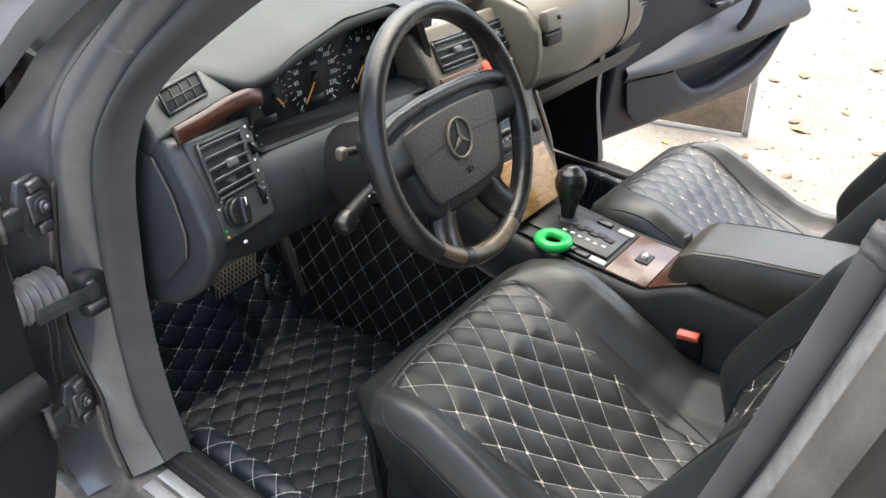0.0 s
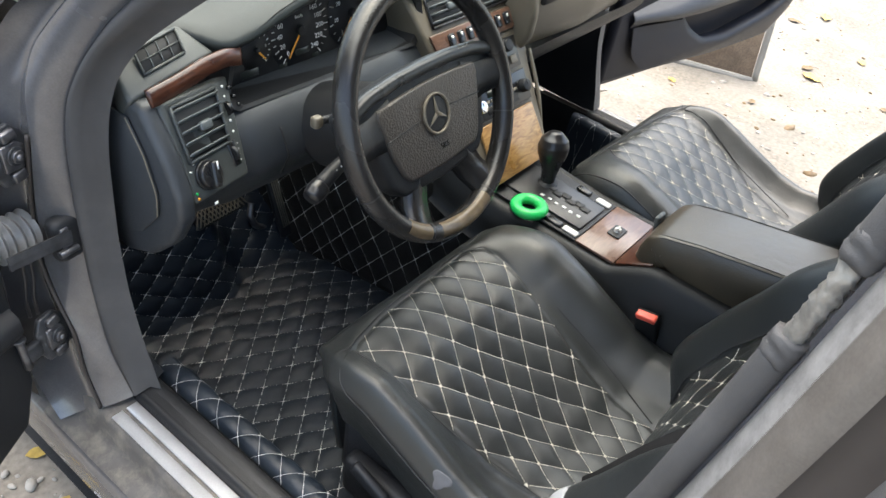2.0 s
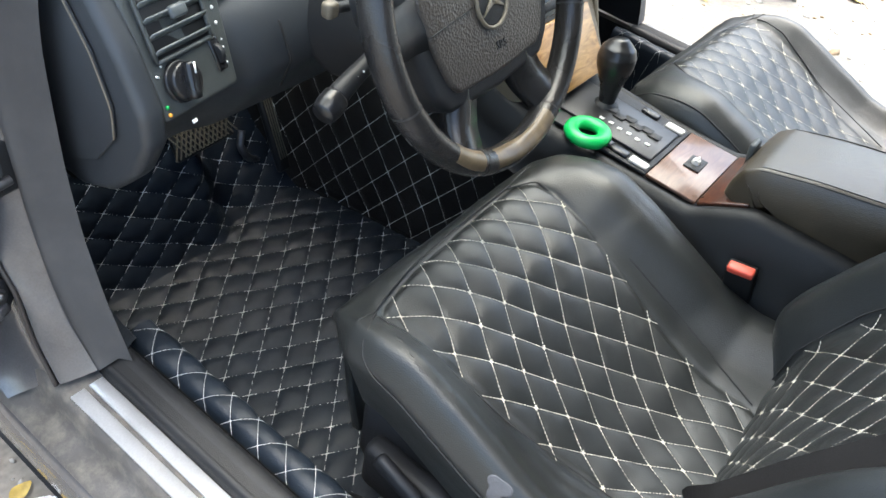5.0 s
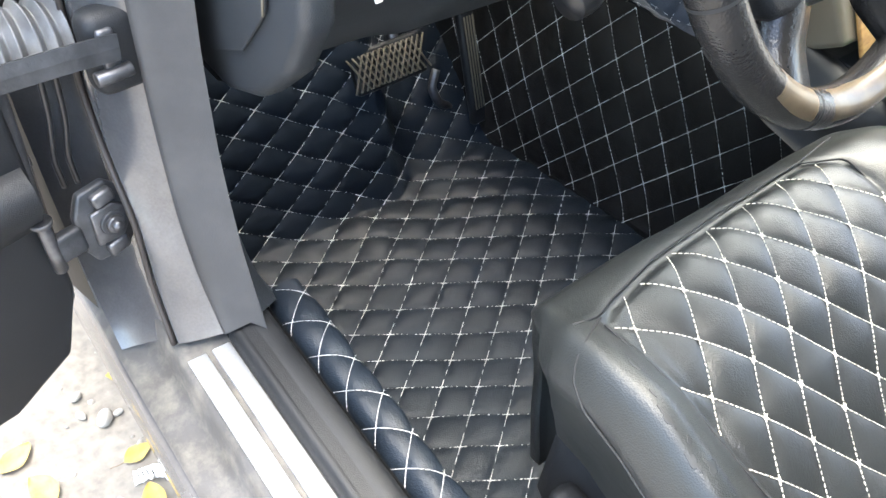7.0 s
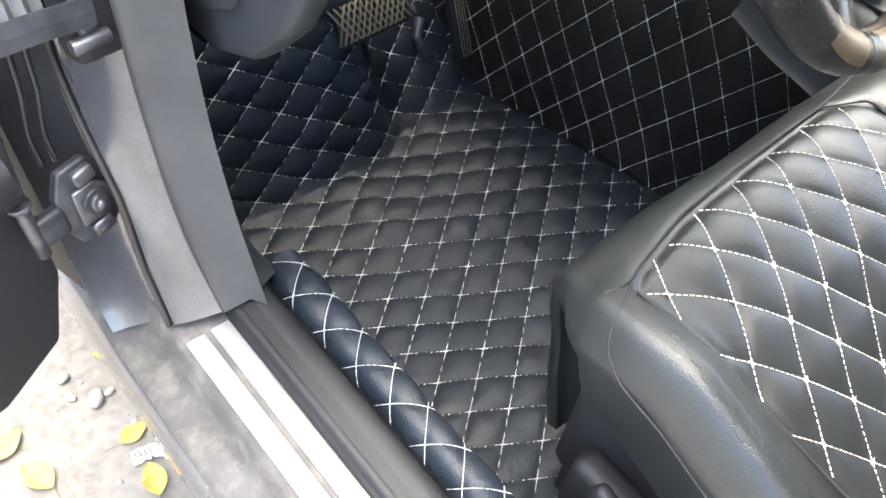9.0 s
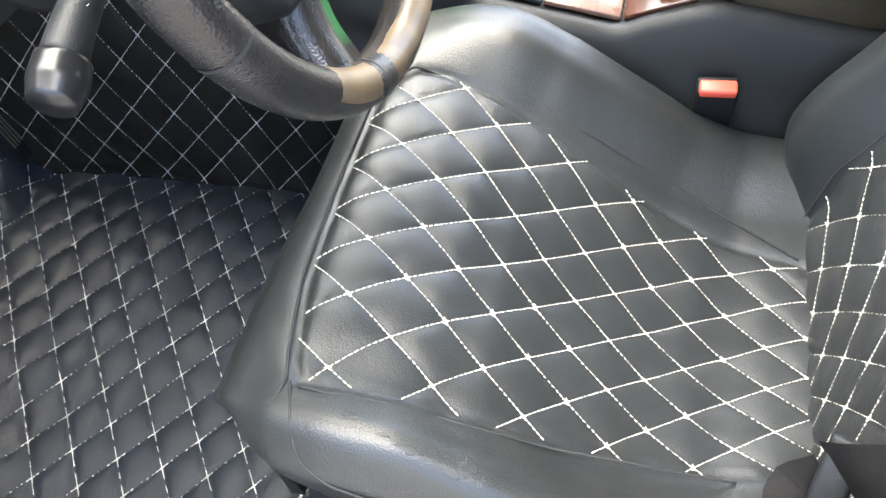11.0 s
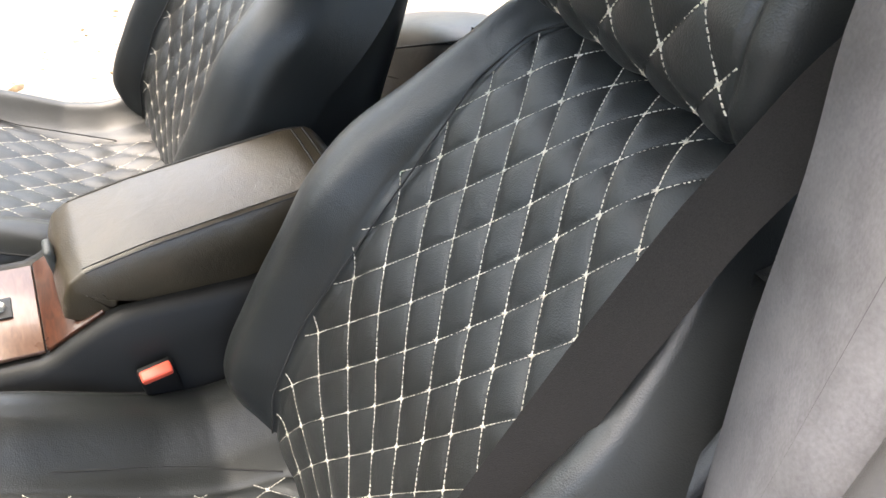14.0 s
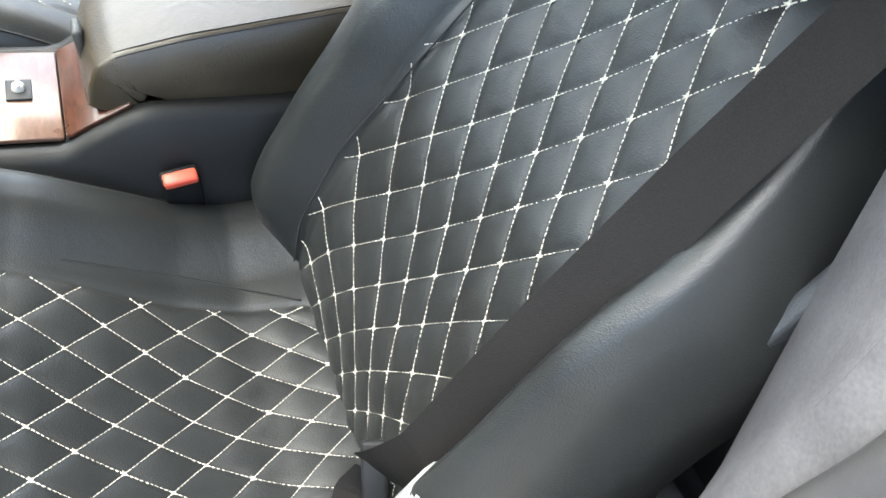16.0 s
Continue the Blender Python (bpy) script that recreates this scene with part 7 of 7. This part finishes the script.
v, f = tube([wp(-0.166, 0.043, -0.004), wp(-0.12, 0.055, -0.006), wp(-0.06, 0.0605, -0.007), wp(0, 0.0615, -0.007), wp(0.06, 0.0605, -0.007), wp(0.12, 0.055, -0.006), wp(0.166, 0.043, -0.004)], 0.0105, 60, 14)
raw("top_band", v, f, RIM_SHEEN, hub, "smooth leather band over the hub")
tv, tf = tube([wp(-0.112, -0.010, 0.0022), wp(-0.034, -0.004, 0.0026)], 0.0008, 12, 5)
raw("crease", tv, tf, FACE, hub)
tv, tf = tube([wp(0.034, -0.004, 0.0026), wp(0.112, -0.010, 0.0022)], 0.0008, 12, 5)
raw("crease", tv, tf, FACE, hub)
vs, fs = arc_bar(0.0285, 0.0022, 0, 2 * math.pi, 48, 8, True)
raw("emblem_ring", [Vector(p) + WF.to_3x3() @ Vector((0, -0.006, 0.0042)) for p in vs], fs, DASH_GREY, hub)
part("emblem_disc", cyl(0.0265, 0.0255, 0.003, WF @ Matrix.Translation((0, -0.006, 0.0025)), 40, 0.0006), PLASTIC, hub)
for a in (90, 210, 330):
    c_, s_ = math.cos(radians(a)), math.sin(radians(a))
    part("emblem_ray", slab([wp(0.026 * c_, 0.026 * s_ - 0.006, 0.0042), wp(-0.0042 * s_, 0.0042 * c_ - 0.006, 0.0042), wp(-0.004 * c_, -0.004 * s_ - 0.006, 0.0042), wp(0.0042 * s_, -0.0042 * c_ - 0.006, 0.0042)], 0.002, WF.to_3x3() @ Vector((0, 0, 1)), 0.0004, 1), DASH_GREY, hub)
writing("SRS", 0.013, WF @ Matrix.Translation((0.006, -0.056, 0.0022)), FACE, hub, "lettering", 0.0006)
# spokes
for sx in (-1, 1):
    v, f = loft([[wp(sx * 0.085, 0.046, -0.012), wp(sx * 0.13, 0.034, -0.012), wp(sx * 0.172, 0.030, -0.002)], [wp(sx * 0.085, 0.044, -0.002), wp(sx * 0.13, 0.030, -0.002), wp(sx * 0.170, 0.024, 0.008)], [wp(sx * 0.09, 0.0, 0.0), wp(sx * 0.13, 0.0, 0.0), wp(sx * 0.170, 0.0, 0.010)], [wp(sx * 0.09, -0.024, -0.004), wp(sx * 0.13, -0.020, -0.004), wp(sx * 0.172, -0.018, 0.006)], [wp(sx * 0.09, -0.024, -0.03), wp(sx * 0.13, -0.020, -0.026), wp(sx * 0.172, -0.018, -0.010)], [wp(sx * 0.085, 0.046, -0.03), wp(sx * 0.13, 0.034, -0.026), wp(sx * 0.172, 0.030, -0.012)]], 14, 1, True)
    raw("upper_spoke", v, f, PLASTIC, wheel)
    c, s_ = math.cos(radians(-60)), math.sin(radians(-60))
    v, f = loft([[wp(sx * 0.034, -0.088, -0.012), wp(sx * 0.050, -0.128, -0.010), wp(sx * 0.066, -0.165, 0.006)], [wp(sx * 0.058, -0.080, -0.004), wp(sx * 0.076, -0.118, -0.002), wp(sx * 0.092, -0.153, 0.011)], [wp(sx * 0.078, -0.070, -0.010), wp(sx * 0.094, -0.110, -0.008), wp(sx * 0.110, -0.143, 0.006)], [wp(sx * 0.075, -0.070, -0.034), wp(sx * 0.092, -0.110, -0.028), wp(sx * 0.108, -0.143, -0.010)], [wp(sx * 0.034, -0.088, -0.034), wp(sx * 0.050, -0.128, -0.028), wp(sx * 0.066, -0.165, -0.010)]], 14, 1, True)
    raw("lower_spoke", v, f, RIM, wheel)
v, f = tube([wp(0, -0.015, -0.035), wp(0, -0.018, -0.09), wp(0, -0.022, -0.22)], [0.058, 0.062, 0.070], 24, 24, 1)
solo(raw("column_shroud", v, f, PLASTIC), "black plastic steering column shroud", "steering column")
# stalks
stk = thing("indicator_stalk", (-0.47, 0.18, 0.89), "thick black indicator stalk with a blunt tip", "stalk")
v, f = tube([(-0.425, 0.185, 0.905), (-0.47, 0.178, 0.898), (-0.515, 0.172, 0.885), (-0.533, 0.169, 0.879)], [0.010, 0.009, 0.011, 0.0125], 24, 16)
raw("lever", v, f, PLASTIC, stk)
v, f = tube([(-0.532, 0.169, 0.879), (-0.546, 0.166, 0.874), (-0.556, 0.164, 0.871)], [0.0145, 0.0155, 0.0125], 12, 18)
raw("twist_end", v, f, PLASTIC_GLOSS, stk)
for i in range(5):
    part("stalk_mark", rbox((0.002, 0.002, 0.0015), Matrix.Translation((-0.485 - 0.010 * i, 0.166, 0.900 - 0.0025 * i)), 0), WHITE, stk)
cs = thing("cruise_stalk", (-0.47, 0.22, 0.94), "short black cruise control stalk with silver tip", "stalk")
v, f = tube([(-0.42, 0.21, 0.940), (-0.47, 0.213, 0.945), (-0.492, 0.214, 0.948)], 0.006, 16, 12)
raw("lever", v, f, PLASTIC, cs)
part("tip", rbox((0.016, 0.014, 0.018), Matrix.Translation((-0.500, 0.214, 0.949)), 0.004), DASH_GREY, cs, "silvery tip")

# ---- pedals ----
acc = thing("accelerator_pedal", (-0.14, 0.72, 0.3), "long black ribbed rubber accelerator pedal", "pedal")
F = facing((-0.140, 0.690, 0.375), (1, 0.1, 0), (0.02, 0.35, 0.94))
part("pad", rbox((0.052, 0.20, 0.016), F, 0.005), PLASTIC, acc)
for i in range(7):
    part("rib", rbox((0.0022, 0.16, 0.003), F @ Matrix.Translation((-0.018 + 0.006 * i, 0.008, 0.009)), 0.0006, 1), DASH_GREY, acc)
v, f = tube([(-0.165, 0.70, 0.29), (-0.205, 0.70, 0.315), (-0.215, 0.71, 0.345), (-0.20, 0.72, 0.37)], 0.008, 20, 8)
raw("bracket", v, f, STEEL, acc)
brk = thing("brake_pedal", (-0.32, 0.70, 0.43), "wide brake pedal with a gridded rubber pad", "pedal")
F = facing((-0.322, 0.690, 0.440), (1, 0.05, 0), (0, 0.5, 0.86))
part("pad", rbox((0.130, 0.064, 0.014), F, 0.004), PLASTIC, brk)
for i in range(12):
    part("rib", rbox((0.0022, 0.060, 0.0035), F @ Matrix.Translation((-0.058 + 0.0105 * i, 0, 0.008)) @ Matrix.Rotation(0.5, 4, "Z"), 0.0005, 1), DASH_GREY, brk)
    part("rib", rbox((0.0022, 0.060, 0.0035), F @ Matrix.Translation((-0.058 + 0.0105 * i, 0, 0.0082)) @ Matrix.Rotation(-0.5, 4, "Z"), 0.0005, 1), DASH_GREY, brk)
v, f = tube([(-0.30, 0.71, 0.45), (-0.29, 0.74, 0.55), (-0.28, 0.74, 0.70)], 0.010, 16, 8)
raw("arm", v, f, STEEL, brk)
